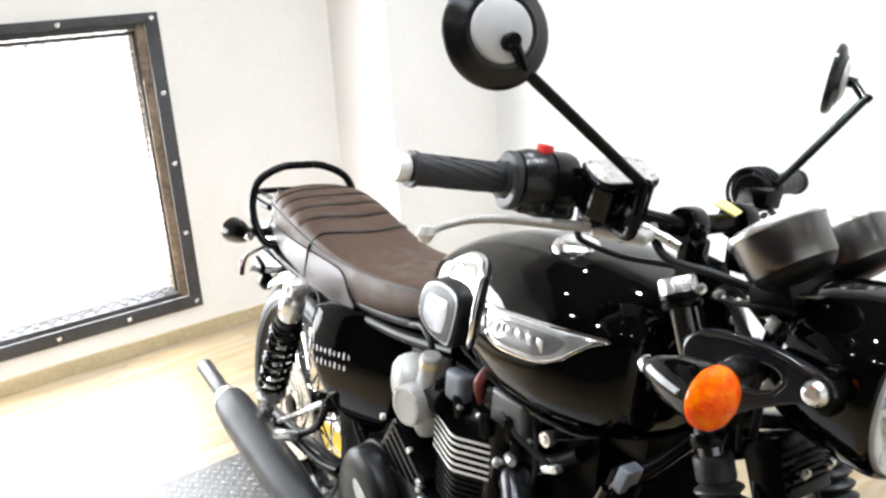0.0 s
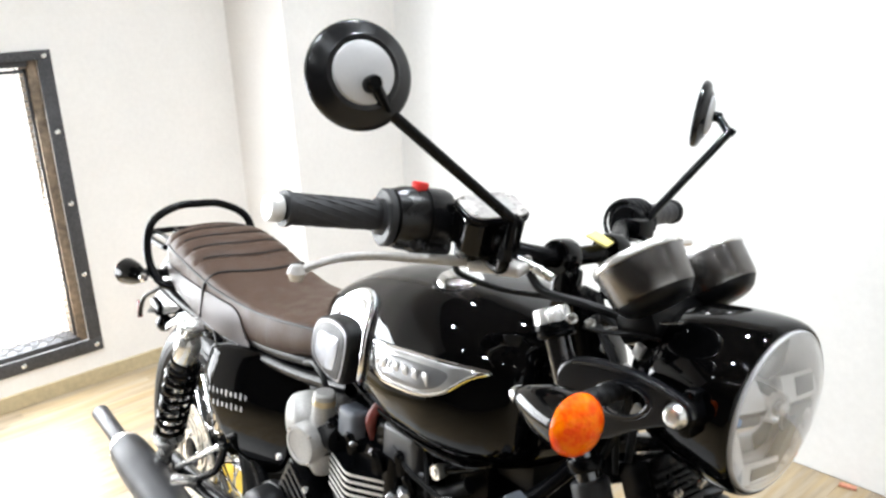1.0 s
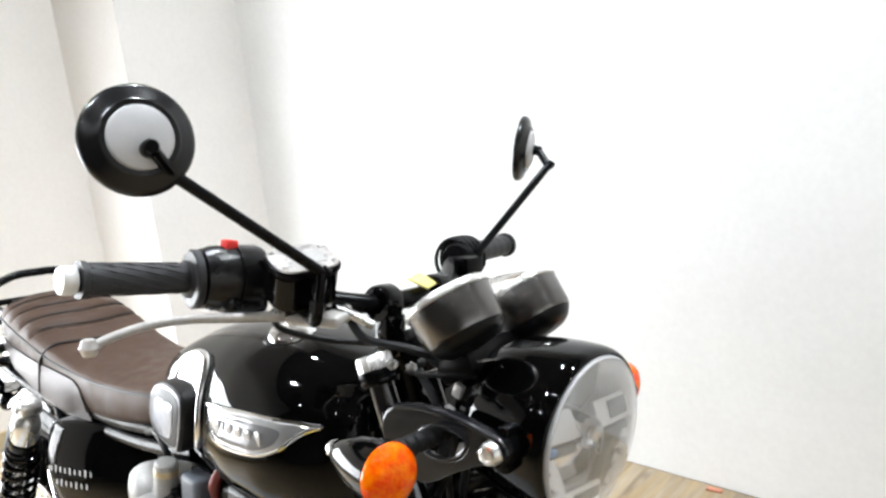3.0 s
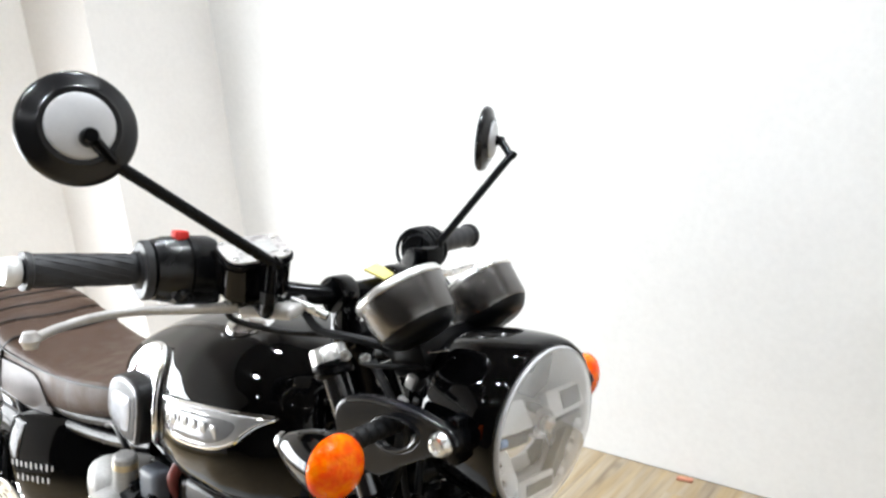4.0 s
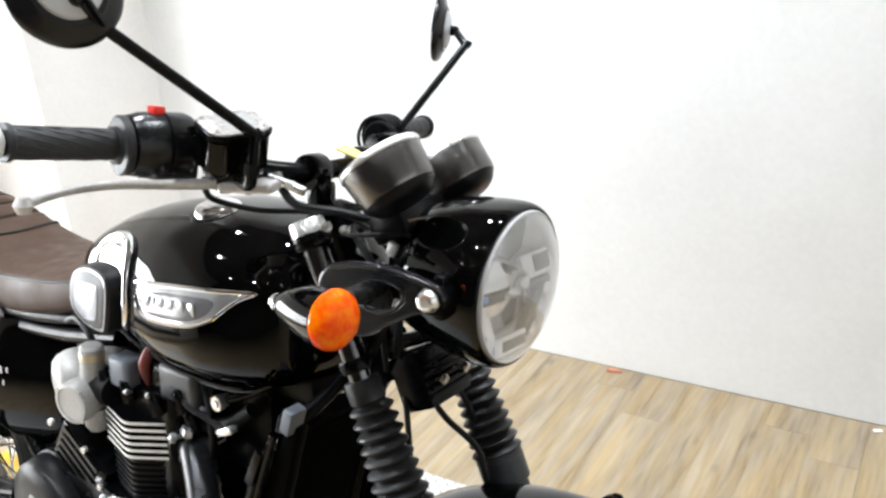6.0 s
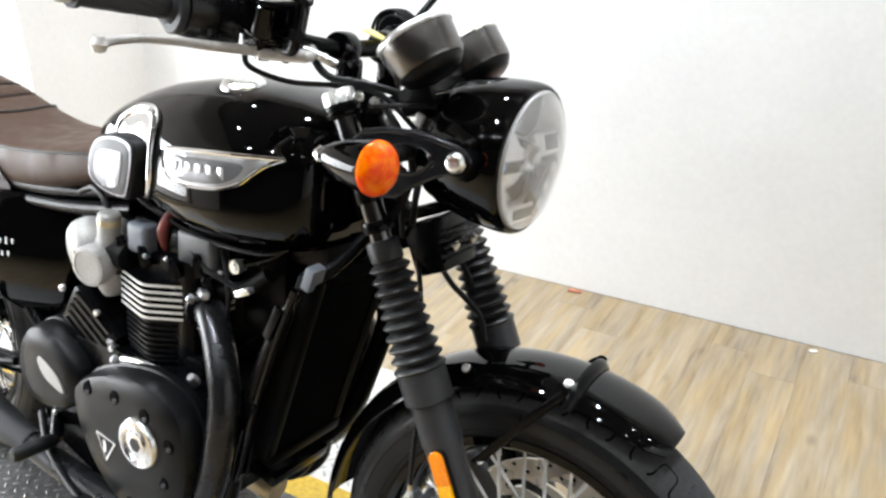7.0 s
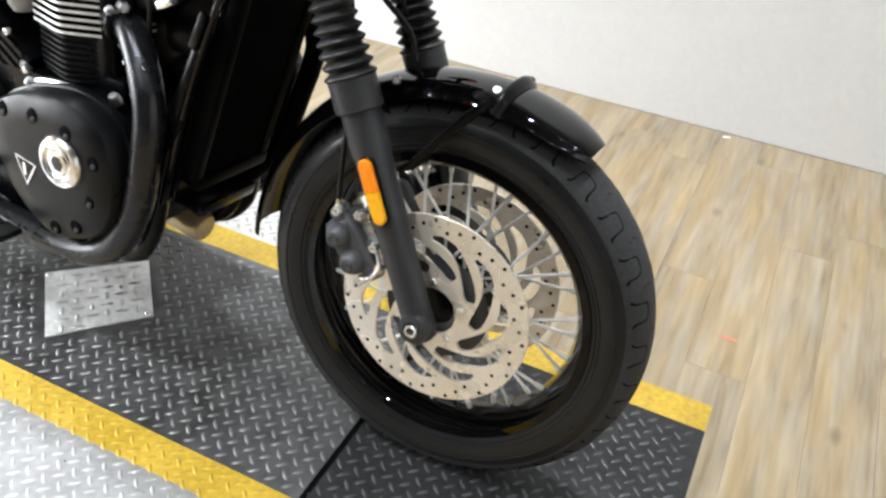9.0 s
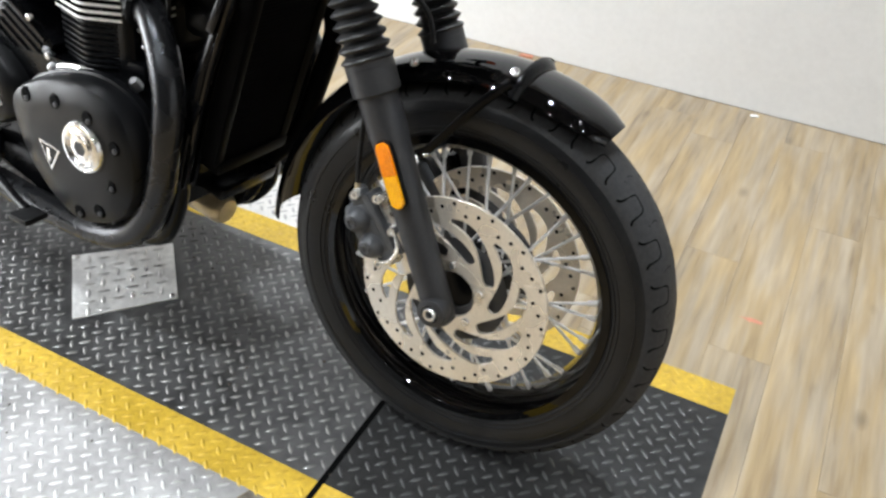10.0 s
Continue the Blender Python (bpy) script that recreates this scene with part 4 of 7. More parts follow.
# calipers
def caliper(side):
    """A two-piston floating caliper: body with rounded piston lobes, ribs, bracket, pins and hose."""
    y = side * 0.085
    CM = Matrix.Translation((-0.128, y, 0.392)) @ Matrix.Rotation(radians(-38), 4, "Y")
    cal = part("brake_caliper", block((0.056, 0.05, 0.090), CM, 0.014, seg=3), CALIPERGREY, bike, "grey cast two-piston brake caliper", True)
    for dz in (-0.023, 0.021):
        m = CM @ Matrix.Translation((-0.004, side * 0.022, dz)) @ along((0, 0, 0), (0, side, 0))
        part("piston_lobe", lathe([(0, 0.020), (0.011, 0.020), (0.0135, 0.018), (0.0195, 0.008), (0.0215, -0.006)], m, 24), CALIPERGREY, cal, "", True)
        part("lobe_plug", lathe([(0, 0.0205), (0.005, 0.0205), (0.006, 0.0225), (0.0085, 0.0225), (0.0095, 0.0195)], m, 6), BOSSGREY, cal, "", True)
    part("caliper_rib", block((0.012, 0.040, 0.100), CM @ Matrix.Translation((0.026, side * 0.006, 0)), 0.004), CALIPERGREY, cal, "", True)
    part("caliper_ear", block((0.030, 0.018, 0.022), CM @ Matrix.Translation((0.012, side * 0.016, 0.048)), 0.006), CALIPERGREY, cal, "", True)
    part("caliper_ear", block((0.034, 0.018, 0.020), CM @ Matrix.Translation((0.016, side * 0.016, -0.047)), 0.006), CALIPERGREY, cal, "", True)
    part("caliper_bracket", block((0.030, 0.012, 0.120), Matrix.Translation((-0.090, y + side * 0.006, 0.388)) @ Matrix.Rotation(radians(-30), 4, "Y"), 0.004), ALLOY, cal, "bright caliper bracket", True)
    for dx, dz in ((0.012, 0.056), (0.020, -0.054)):
        part("slide_pin", lathe([(0, 0.014), (0.0045, 0.014), (0.006, 0.012), (0.006, 0.0), (0.009, -0.002), (0.009, -0.016)], CM @ Matrix.Translation((dx, side * 0.018, dz)) @ along((0, 0, 0), (0, side, 0)), 12), ZINC, cal, "", True)
    for p in ((-0.150, y + side * 0.022, 0.445), (-0.102, y + side * 0.018, 0.345), (-0.086, y + side * 0.018, 0.405), (-0.073, y + side * 0.018, 0.375), (-0.116, y + side * 0.018, 0.448)):
        part("caliper_bolt", lathe([(0, 0.006), (0.0035, 0.006), (0.004, 0.010), (0.0068, 0.010), (0.0078, 0.008), (0.0078, -0.004)], along(p, (0, side, 0.1)), 6), ALLOY, cal, "bright caliper bolt", True)
    part("pad_spring", tube([(-0.096, y + side * 0.030, 0.352), (-0.080, y + side * 0.032, 0.362), (-0.070, y + side * 0.030, 0.384), (-0.078, y + side * 0.028, 0.404)], 0.0035, 8), ALLOY, cal, "bright pad spring", True)
    part("bleed_nipple", lathe([(0, 0.020), (0.003, 0.020), (0.0035, 0.012), (0.006, 0.011), (0.006, 0.002), (0.0045, 0.0), (0.0045, -0.01)], along((-0.106, y + side * 0.014, 0.452), (0.3, side * 0.5, 0.8)), 10), CHROME, cal, "bright bleed nipple", True)
    part("mount_lug", block((0.03, 0.02, 0.07), Matrix.Translation((-0.085, y, 0.43)) @ Matrix.Rotation(radians(-24), 4, "Y"), 0.005), SATIN, cal, "", True)
    part("brake_hose", tube([(-0.156, y + side * 0.014, 0.452), (-0.157, y + side * 0.014, 0.48), (-0.156, side * 0.098, 0.54), (-0.158, side * 0.092, 0.62), (-0.180, side * 0.070, 0.72), (-0.215, side * 0.035, 0.79)], 0.0038, 8), RUBBER, cal, "thin black brake hose", True)
    part("hose_union", lathe([(0, 0), (0.0055, 0), (0.0055, 0.014), (0.0042, 0.018), (0.0042, 0.034), (0, 0.034)], along((-0.156, y + side * 0.014, 0.424), (0, 0, 1)), 10), BRASS, cal, "brass hose union", True)


caliper(-1)
caliper(1)


# headlight
HL = Vector((-0.0665, -0.013, 0.9315))
HN = Vector((1.0, -0.02, -0.045)).normalized()
HM = along(HL, HN)
# across and up on the lens, whatever way the shell is turned
HU = Vector((0, 0, 1)).cross(HN).normalized()
HF = Matrix((HU, HN.cross(HU), HN)).transposed().to_4x4()
HF.translation = HL
headlight = part("headlight", lathe([(0, -0.160), (0.034, -0.157), (0.060, -0.146), (0.080, -0.122), (0.0915, -0.090), (0.0975, -0.055), (0.0995, -0.030), (0.0998, -0.012), (0.0985, -0.004), (0.0962, 0.001), (0.0940, 0.0025), (0.0915, 0.001), (0.0908, -0.006)], HM, 80), GLOSS, bike, "round gloss black headlight shell", True)
part("reflector", lathe([(0.0905, -0.002), (0.086, -0.012), (0.077, -0.030), (0.062, -0.045), (0.044, -0.054), (0.02, -0.060), (0, -0.060)], HM, 26), BOWL, headlight, "faceted bright reflector bowl", True, smooth=False)
part("lens_edge", lathe([(0.0912, -0.001), (0.0908, 0.0040), (0.0893, 0.0058), (0.0872, 0.0055), (0.0875, 0.001)], HM, 72), LENSEDGE, headlight, "frosted lens edge", True)
part("headlight_lens", lathe([(0.0908, 0.002), (0.087, 0.0065), (0.068, 0.0125), (0.038, 0.0175), (0, 0.0195)], HM, 48), WHITEDGLASS, headlight, "domed headlight lens, reflected white mixed into its glass", True).visible_shadow = False
# the reflector's inside: a top facet, a cross bar with two windows, a bulb shield, slanted fins, a bottom box
bm = plate([(-0.040, 0.072), (-0.018, 0.064), (0, 0.050), (0.018, 0.064), (0.040, 0.072), (0.022, 0.036), (0, 0.026), (-0.022, 0.036)], -0.004, 0.004, 0.001)
bmesh.ops.transform(bm, matrix=HF @ Matrix.Translation((0, 0, -0.034)) @ Matrix.Rotation(-math.pi / 2, 4, "X"), verts=bm.verts)
part("top_facet", bm, LAMPGREY, headlight, "moulded chevron facet", True)
part("bulb_shield", lathe([(0, 0.002), (0.010, 0.001), (0.0155, -0.006), (0.018, -0.018), (0.021, -0.05), (0, -0.05)], HF @ Matrix.Translation((0, 0.004, 0)), 24), CHROME, headlight, "bright bulb shield", True)
part("shield_hook", tube([HF @ Vector(p) for p in ((-0.007, 0.0, 0.002), (-0.004, -0.012, 0.004), (0.0, -0.016, 0.004), (0.004, -0.012, 0.004), (0.007, 0.0, 0.002))], 0.0022, 8), LAMPGREY, headlight, "", True)
for sx in (-1, 1):
    part("lamp_bar", block((0.066, 0.030, 0.012), HF @ Matrix.Translation((sx * 0.050, 0.014, -0.026)) @ Matrix.Rotation(radians(-28), 4, "X"), 0.002), BULBREFLECTOR, headlight, "bright cross bar", True)
    if sx > 0:
        part("bar_window", block((0.034, 0.020, 0.003), HF @ Matrix.Translation((sx * 0.056, 0.0175, -0.0198)) @ Matrix.Rotation(radians(-28), 4, "X"), 0.001), LAMPGREY, headlight, "grey window in the bar", True)
    part("bar_ledge", block((0.060, 0.011, 0.014), HF @ Matrix.Translation((sx * 0.048, -0.008, -0.024)), 0.003), LAMPGREY, headlight, "grey ledge below the bar", True)
    part("lower_fin", block((0.016, 0.066, 0.020), HF @ Matrix.Translation((sx * 0.045, -0.038, -0.028)) @ Matrix.Rotation(radians(-sx * 27), 4, "Z"), 0.003), LAMPGREY if sx > 0 else BULBREFLECTOR, headlight, "slanted reflector fin", True)
    for k in range(5):
        part("fin_step", block((0.015, 0.010, 0.010), HF @ Matrix.Translation((sx * (0.071 - 0.0065 * k), -0.016 - 0.0125 * k, -0.020)) @ Matrix.Rotation(radians(-sx * (30 + 4 * k)), 4, "Z") @ Matrix.Rotation(radians(-35 + 22 * (k % 3)), 4, "X"), 0.0025), CHROME if k % 2 else BULBREFLECTOR, headlight, "", True)
part("bottom_box", block((0.060, 0.024, 0.020), HF @ Matrix.Translation((0, -0.070, -0.024)) @ Matrix.Rotation(radians(-18), 4, "X"), 0.003), BULBREFLECTOR, headlight, "bright bottom box", True)
part("box_window", block((0.044, 0.013, 0.003), HF @ Matrix.Translation((0.004, -0.068, -0.013)) @ Matrix.Rotation(radians(-18), 4, "X"), 0.001), LAMPGREY, headlight, "", True)
part("lower_mirror", block((0.058, 0.050, 0.003), HF @ Matrix.Translation((-0.002, -0.036, -0.040)) @ Matrix.Rotation(radians(13), 4, "X"), 0.001), FACET, headlight, "mirror-bright lower facet", True)
part("blue_bulb", block((0.010, 0.008, 0.006), HF @ Matrix.Translation((-0.062, -0.002, -0.012)), 0.002), BLUEBULB, headlight, "small blue side bulb", True)


# headlight brackets and front indicators
def bracket(side):
    y = side * 0.128
    outer = [(-0.268, 0.936), (-0.245, 0.957), (-0.212, 0.964), (-0.186, 0.966), (-0.160, 0.966), (-0.130, 0.962), (-0.100, 0.954), (-0.092, 0.943), (-0.100, 0.927), (-0.128, 0.917), (-0.165, 0.897), (-0.200, 0.876), (-0.232, 0.880), (-0.262, 0.902)]
    inner = [(-0.212, 0.928), (-0.205, 0.938), (-0.195, 0.944), (-0.185, 0.947), (-0.170, 0.949), (-0.156, 0.948), (-0.146, 0.943), (-0.144, 0.936), (-0.148, 0.928), (-0.156, 0.920), (-0.168, 0.914), (-0.182, 0.911), (-0.197, 0.912), (-0.208, 0.919)]
    br = part("headlight_bracket", ring_plate(outer, inner, y - 0.006, y + 0.006), BRACKET, bike, "satin black headlight bracket", True)
    part("bracket_lip", tube([(px, y + side * 0.006, pz - 0.003) for px, pz in outer[1:8]], 0.0042, 10, 5), BRACKET, br, "rolled upper lip", True)
    part("hole_lip", tube([Vector((p.x, y + side * 0.005, p.z)) for p in spline_closed(inner, 4)], 0.0030, 8, 1, smooth=False, closed=True), BRACKET, br, "", True)
    mod = br.modifiers.new("soft", "BEVEL")
    mod.width, mod.segments = 0.004, 3
    part("bracket_clamp", lathe([(0.0159, -0.012), (0.0185, -0.012), (0.019, -0.01), (0.019, 0.01), (0.0185, 0.012), (0.0159, 0.012)], along(Vector((0, side * 0.105, 0.312)) + FORK * 0.610, FORK), 24, closed=True), SATIN, br, "", True)
    part("bracket_bolt", lathe([(0, 0.012), (0.006, 0.012), (0.007, 0.015), (0.010, 0.014), (0.013, 0.009), (0.0135, 0.0)], along((-0.108, y + side * 0.004, 0.939), (0, side, 0)), 24), STEEL, br, "bright dome-headed bolt", True)
    part("bracket_washer", lathe([(0, 0.003), (0.017, 0.003), (0.018, 0.0), (0.018, -0.03), (0.0, -0.03)], along((-0.108, y + side * 0.004, 0.939), (0, side, 0)), 24), SATIN, br, "", True)
    part("bracket_cap", block((0.014, 0.03, 0.05), Matrix.Translation((-0.104, side * 0.112, 0.939)), 0.004), SATIN, br, "", True)


bracket(-1)
bracket(1)


def indicator(c, d, stalk_from, front, label, fit=1.0):
    """A bullet-shaped indicator at c facing d."""
    m = along(c, d)
    body = part("indicator", lathe([(0, -0.082), (0.007, -0.08), (0.012, -0.074), (0.0185, -0.058), (0.0265, -0.034), (0.0302, -0.012), (0.0312, 0.0), (0.0295, 0.002), (0, 0.002)], m, 32), GLOSS, bike, label, front)
    part("indicator_lens", lathe([(r * fit, h) for r, h in ((0.0302, 0.0), (0.0318, 0.003), (0.0314, 0.007), (0.0290, 0.0125), (0.0240, 0.0175), (0.0165, 0.0212), (0.0085, 0.0232), (0, 0.024))], m, 32), ORANGE, body, "orange indicator lens", front)
    part("indicator_tip", lathe([(0, -0.088), (0.006, -0.087), (0.010, -0.081), (0.0105, -0.075), (0.009, -0.07)], m, 20), CHROME, body, "", front)
    q = m @ Vector((0, 0, -0.028))
    a, b = Vector(stalk_from), q
    prof, L = [], (b - a).length
    n = 9
    for k in range(n):
        prof += [(0.0085, L * k / n), (0.0112, L * (k + 0.3) / n), (0.0112, L * (k + 0.6) / n), (0.0085, L * (k + 0.9) / n)]
    part("stalk", lathe([(0, 0)] + prof + [(0, L)], along(a, b - a), 18), RUBBER, body, "ribbed rubber stalk", front)


indicator((-0.150, -0.247, 0.941), (0.98, -0.10, 0.0), (-0.188, -0.112, 0.936), True, "gloss black front indicator with an orange lens")
indicator((-0.168, 0.243, 0.906), (0.98, 0.10, 0.0), (-0.188, 0.112, 0.925), True, "gloss black front indicator with an orange lens")


# instruments
def gauge(c, d):
    """An instrument pod whose bezel lies at c, facing d, over a rounded base."""
    m = along(c, d)
    g = part("gauge", lathe([(0.042, -0.0465), (0.0452, -0.0450), (0.0468, -0.041), (0.0488, -0.020), (0.0505, -0.002), (0.050, 0.001)], m, 64), POD, bike, "round satin black instrument pod", True)
    part("pod_base", lathe([(0, -0.060), (0.030, -0.059), (0.037, -0.055), (0.0440, -0.0465), (0.0445, -0.0440), (0.042, -0.043)], m, 64), COVERMATT, g, "black rounded base", True)
    part("bezel", lathe([(0.0500, -0.0045), (0.0518, -0.0035), (0.0520, 0.001), (0.0505, 0.0040), (0.0470, 0.0052), (0.0445, 0.003), (0.0445, -0.001)], m, 64), ALLOY, g, "bright bezel ring", True)
    part("dial", lathe([(0.046, -0.002), (0, -0.002)], m, 32), PLASTIC, g, "dark dial face", True)
    part("glass", lathe([(0.0455, 0.002), (0.02, 0.0035), (0, 0.004)], m, 32), GLASS, g, "", True).visible_shadow = False



gauge((-0.206, -0.094, 1.0755), (-0.63, -0.02, 0.80))
gauge((-0.214, 0.052, 1.060), (-0.74, 0.0, 0.80))
part("gauge_mount", block((0.055, 0.13, 0.040), Matrix.Translation((-0.205, -0.02, 0.997)) @ Matrix.Rotation(radians(-28), 4, "Y"), 0.012), PLASTIC, bike, "black instrument mount", True)
part("guide_wire", tube([(-0.255, -0.072, 0.977), (-0.225, -0.078, 0.990), (-0.19, -0.076, 1.003), (-0.155, -0.07, 1.013)], 0.0016, 6), STEEL, bike, "thin bright cable guide wire", True)

# regulator with cooling ribs below the headlight
reg = part("regulator", block((0.05, 0.09, 0.075), Matrix.Translation((-0.195, -0.004, 0.79)) @ Matrix.Rotation(radians(-24), 4, "Y"), 0.006), SATIN, bike, "black finned regulator", True)
for k in range(6):
    part("rib", block((0.008, 0.088, 0.0045), Matrix.Translation((-0.164 + 0.001 * k, -0.004, 0.768 + k * 0.0115)) @ Matrix.Rotation(radians(-24), 4, "Y"), 0.001), SATIN, reg, "", True)
for y in (-0.03, 0.02):
    part("screw", bolt((-0.158, y, 0.80), (1, 0, -0.3), 0.007, 0.006), STEEL, reg, "", True)
part("hose", tube([(-0.19, -0.01, 0.76), (-0.17, 0.0, 0.73), (-0.135, 0.02, 0.69), (-0.12, 0.02, 0.65)], 0.0042, 10), RUBBER, reg, "", True)

# handlebar and controls
BAR = [(-0.474, -0.385, 1.1005), (-0.466, -0.30, 1.092), (-0.455, -0.235, 1.085), (-0.425, -0.17, 1.07), (-0.375, -0.105, 1.05), (-0.35, -0.06, 1.043), (-0.345, 0, 1.042), (-0.35, 0.06, 1.042), (-0.375, 0.105, 1.045), (-0.42, 0.17, 1.055), (-0.45, 0.235, 1.058), (-0.462, 0.30, 1.058), (-0.468, 0.37, 1.058)]
part("handlebar", tube(BAR, 0.0125, 16), SATIN, bike, "black tubular handlebar", True)
for y in (-0.05, 0.05):
    cl = part("bar_clamp", lathe([(0.0125, -0.014), (0.022, -0.014), (0.0235, -0.011), (0.0235, 0.011), (0.022, 0.014), (0.0125, 0.014)], along((-0.347, y, 1.043), (0, 1, 0)), 24, closed=True), GLOSS, bike, "gloss black bar clamp", True)
    part("riser", block((0.032, 0.026, 0.055), Matrix.Translation((-0.335, y, 1.005)), 0.006), GLOSS, cl, "", True)


def grip(p, q, label):
    p, q = Vector(p), Vector(q)
    L = (q - p).length
    prof = [(0.0, -0.002), (0.0225, -0.002), (0.0235, 0.002), (0.0235, 0.007), (0.0175, 0.010)]
    prof += [(0.0172 + 0.0006 * math.sin(k * 2.1), 0.012 + (L - 0.02) * k / 14) for k in range(15)] + [(0.0205, L - 0.006), (0.0205, L), (0, L)]
    return part("grip", lathe(prof, along(p, q - p), 28), DARKGREY, bike, label, True)


g = grip((-0.460, -0.248, 1.087), (-0.473, -0.376, 1.1005), "ribbed black rubber throttle grip")
bm = bmesh.new()
for k in range(14):
    a0 = 2 * math.pi * k / 14
    base, tip = Vector((-0.4618, -0.265, 1.0888)), Vector((-0.4725, -0.366, 1.0995))
    m = along(base, tip - base)
    L = (tip - base).length
    tube([m @ Vector((0.0175 * math.cos(a0 + 1.4 * t), 0.0175 * math.sin(a0 + 1.4 * t), L * t)) for t in (0, 0.25, 0.5, 0.75, 1)], 0.0009, 5, 2, bm)
part("grip_rib", bm, DARKGREY, g, "", True)
part("bar_end", lathe([(0, 0), (0.0145, 0.0), (0.0158, 0.002), (0.0158, 0.012), (0.0138, 0.016), (0, 0.016)], along((-0.474, -0.3785, 1.1005), (-0.1, -0.99, 0.08)), 28), BAREND, bike, "bright alloy bar end", True)
grip((-0.452, 0.25, 1.058), (-0.468, 0.37, 1.058), "ribbed black rubber grip")

# throttle-side switch box: two shells clamped round the bar
m = along((-0.449, -0.2480, 1.0870), (0.20, 0.97, -0.06))
OVAL = Matrix.Diagonal((1.0, 1.16, 1.0, 1.0))
sw = part("switch_box", lathe([(0, 0), (0.026, 0.0), (0.0300, 0.003), (0.0312, 0.010), (0.0325, 0.014), (0.0330, 0.040), (0.0325, 0.068), (0.0300, 0.076), (0.0240, 0.080), (0, 0.080)], m @ OVAL, 40), SWITCH, bike, "black handlebar switch box", True)
part("shell_joint", lathe([(0.0326, 0.0395), (0.0336, 0.0405), (0.0336, 0.0425), (0.0326, 0.0435)], m @ OVAL, 40), SEAMBLACK, sw, "", True)
part("switch_box_lower", block((0.046, 0.060, 0.024), Matrix.Translation((-0.437, -0.203, 1.056)) @ Matrix.Rotation(radians(-6), 4, "X"), 0.009, seg=3), SWITCH, sw, "", True)
part("kill_switch", block((0.014, 0.017, 0.012), Matrix.Translation((-0.437, -0.213, 1.124)) @ Matrix.Rotation(radians(-8), 4, "X"), 0.003), RED, sw, "red stop switch", True)
part("switch_slot", block((0.010, 0.012, 0.030), Matrix.Translation((-0.4105, -0.185, 1.092)), 0.002), SEAMBLACK, sw, "dark switch slot", True)
part("switch_button", block((0.006, 0.008, 0.014), Matrix.Translation((-0.405, -0.185, 1.090)), 0.002), PLASTIC, sw, "", True)
part("throttle_collar", lathe([(0.019, -0.010), (0.0275, -0.010), (0.0295, -0.008), (0.0295, -0.001), (0.019, -0.001)], m @ OVAL, 28, closed=True), DARKGREY, sw, "", True)
for dz in (0.012, 0.066):
    part("shell_screw", bolt(m @ Vector((0.0, 0.030, dz)), (0.9, -0.2, -0.4), 0.004, 0.004), STEEL, sw, "", True)

# brake reservoir and lever
RESM = Matrix.Translation((-0.363, -0.168, 1.090)) @ Matrix.Rotation(radians(-14), 4, "Z") @ Matrix.Rotation(radians(4), 4, "X") @ Matrix.Rotation(radians(20), 4, "Y")


def rounded_slab(size, m, corner=0.016, soft=0.003):
    """A slab with rounded corners in plan and softened edges, centred, laid by m."""
    hx, hy, hz = size[0] / 2, size[1] / 2, size[2] / 2
    rows = []
    for z, inset in ((-hz, soft), (-hz + soft, 0), (hz - soft, 0), (hz, soft)):
        ring = []
        for cx, cy, a0 in ((1, 1, 0), (-1, 1, 90), (-1, -1, 180), (1, -1, 270)):
            for k in range(7):
                a = radians(a0 + 15 * k)
                ring.append(m @ Vector((cx * (hx - corner) + (corner - inset) * math.cos(a), cy * (hy - corner) + (corner - inset) * math.sin(a), z)))
        rows.append(ring)
    return loft(rows)


res = part("brake_reservoir", rounded_slab((0.056, 0.078, 0.044), RESM @ Matrix.Translation((0, 0, -0.006)), 0.018), GLOSS, bike, "black brake fluid reservoir", True)
part("reservoir_arm", block((0.075, 0.028, 0.022), Matrix.Translation((-0.38, -0.155, 1.06)) @ Matrix.Rotation(radians(-38), 4, "Z"), 0.006), SATIN, res, "", True)
part("reservoir_lid", rounded_slab((0.060, 0.082, 0.008), RESM @ Matrix.Translation((0, 0, 0.0195)), 0.019, 0.002), SATIN, res, "", True)
part("lid_plate", rounded_slab((0.055, 0.077, 0.003), RESM @ Matrix.Translation((0, 0, 0.0246)), 0.017, 0.001), LIDGREY, res, "bright reservoir lid plate", True)
part("lid_stamp", block((0.026, 0.03, 0.001), RESM @ Matrix.Translation((0.002, 0.008, 0.0264)), 0.0), CAST, res, "", True)
for sx, sy in ((-0.019, -0.03), (0.019, -0.03), (-0.019, 0.03), (0.019, 0.03)):
    part("lid_screw", bolt(RESM @ Vector((sx * 0.95, sy, 0.0258)), RESM.to_3x3() @ Vector((0, 0, 1)), 0.004, 0.002), STEEL, res, "", True)
part("master_cylinder", lathe([(0, 0), (0.014, 0), (0.015, 0.004), (0.015, 0.05), (0.012, 0.056), (0, 0.056)], along((-0.40, -0.165, 1.05), (0.35, 0.93, -0.05)), 20), SATIN, res, "", True)
part("lever_clamp", block((0.03, 0.03, 0.035), Matrix.Translation((-0.41, -0.15, 1.055)), 0.006), SATIN, res, "", True)
lever = part("brake_lever", tube([(-0.398, -0.150, 1.036), (-0.405, -0.185, 1.039), (-0.418, -0.23, 1.043), (-0.424, -0.28, 1.049), (-0.42, -0.33, 1.052), (-0.405, -0.375, 1.052), (-0.39, -0.403, 1.051)], [0.0085, 0.0075, 0.0068, 0.006, 0.0058, 0.0055, 0.006], 12, flat=0.8), SILVER, bike, "silver brake lever", True)
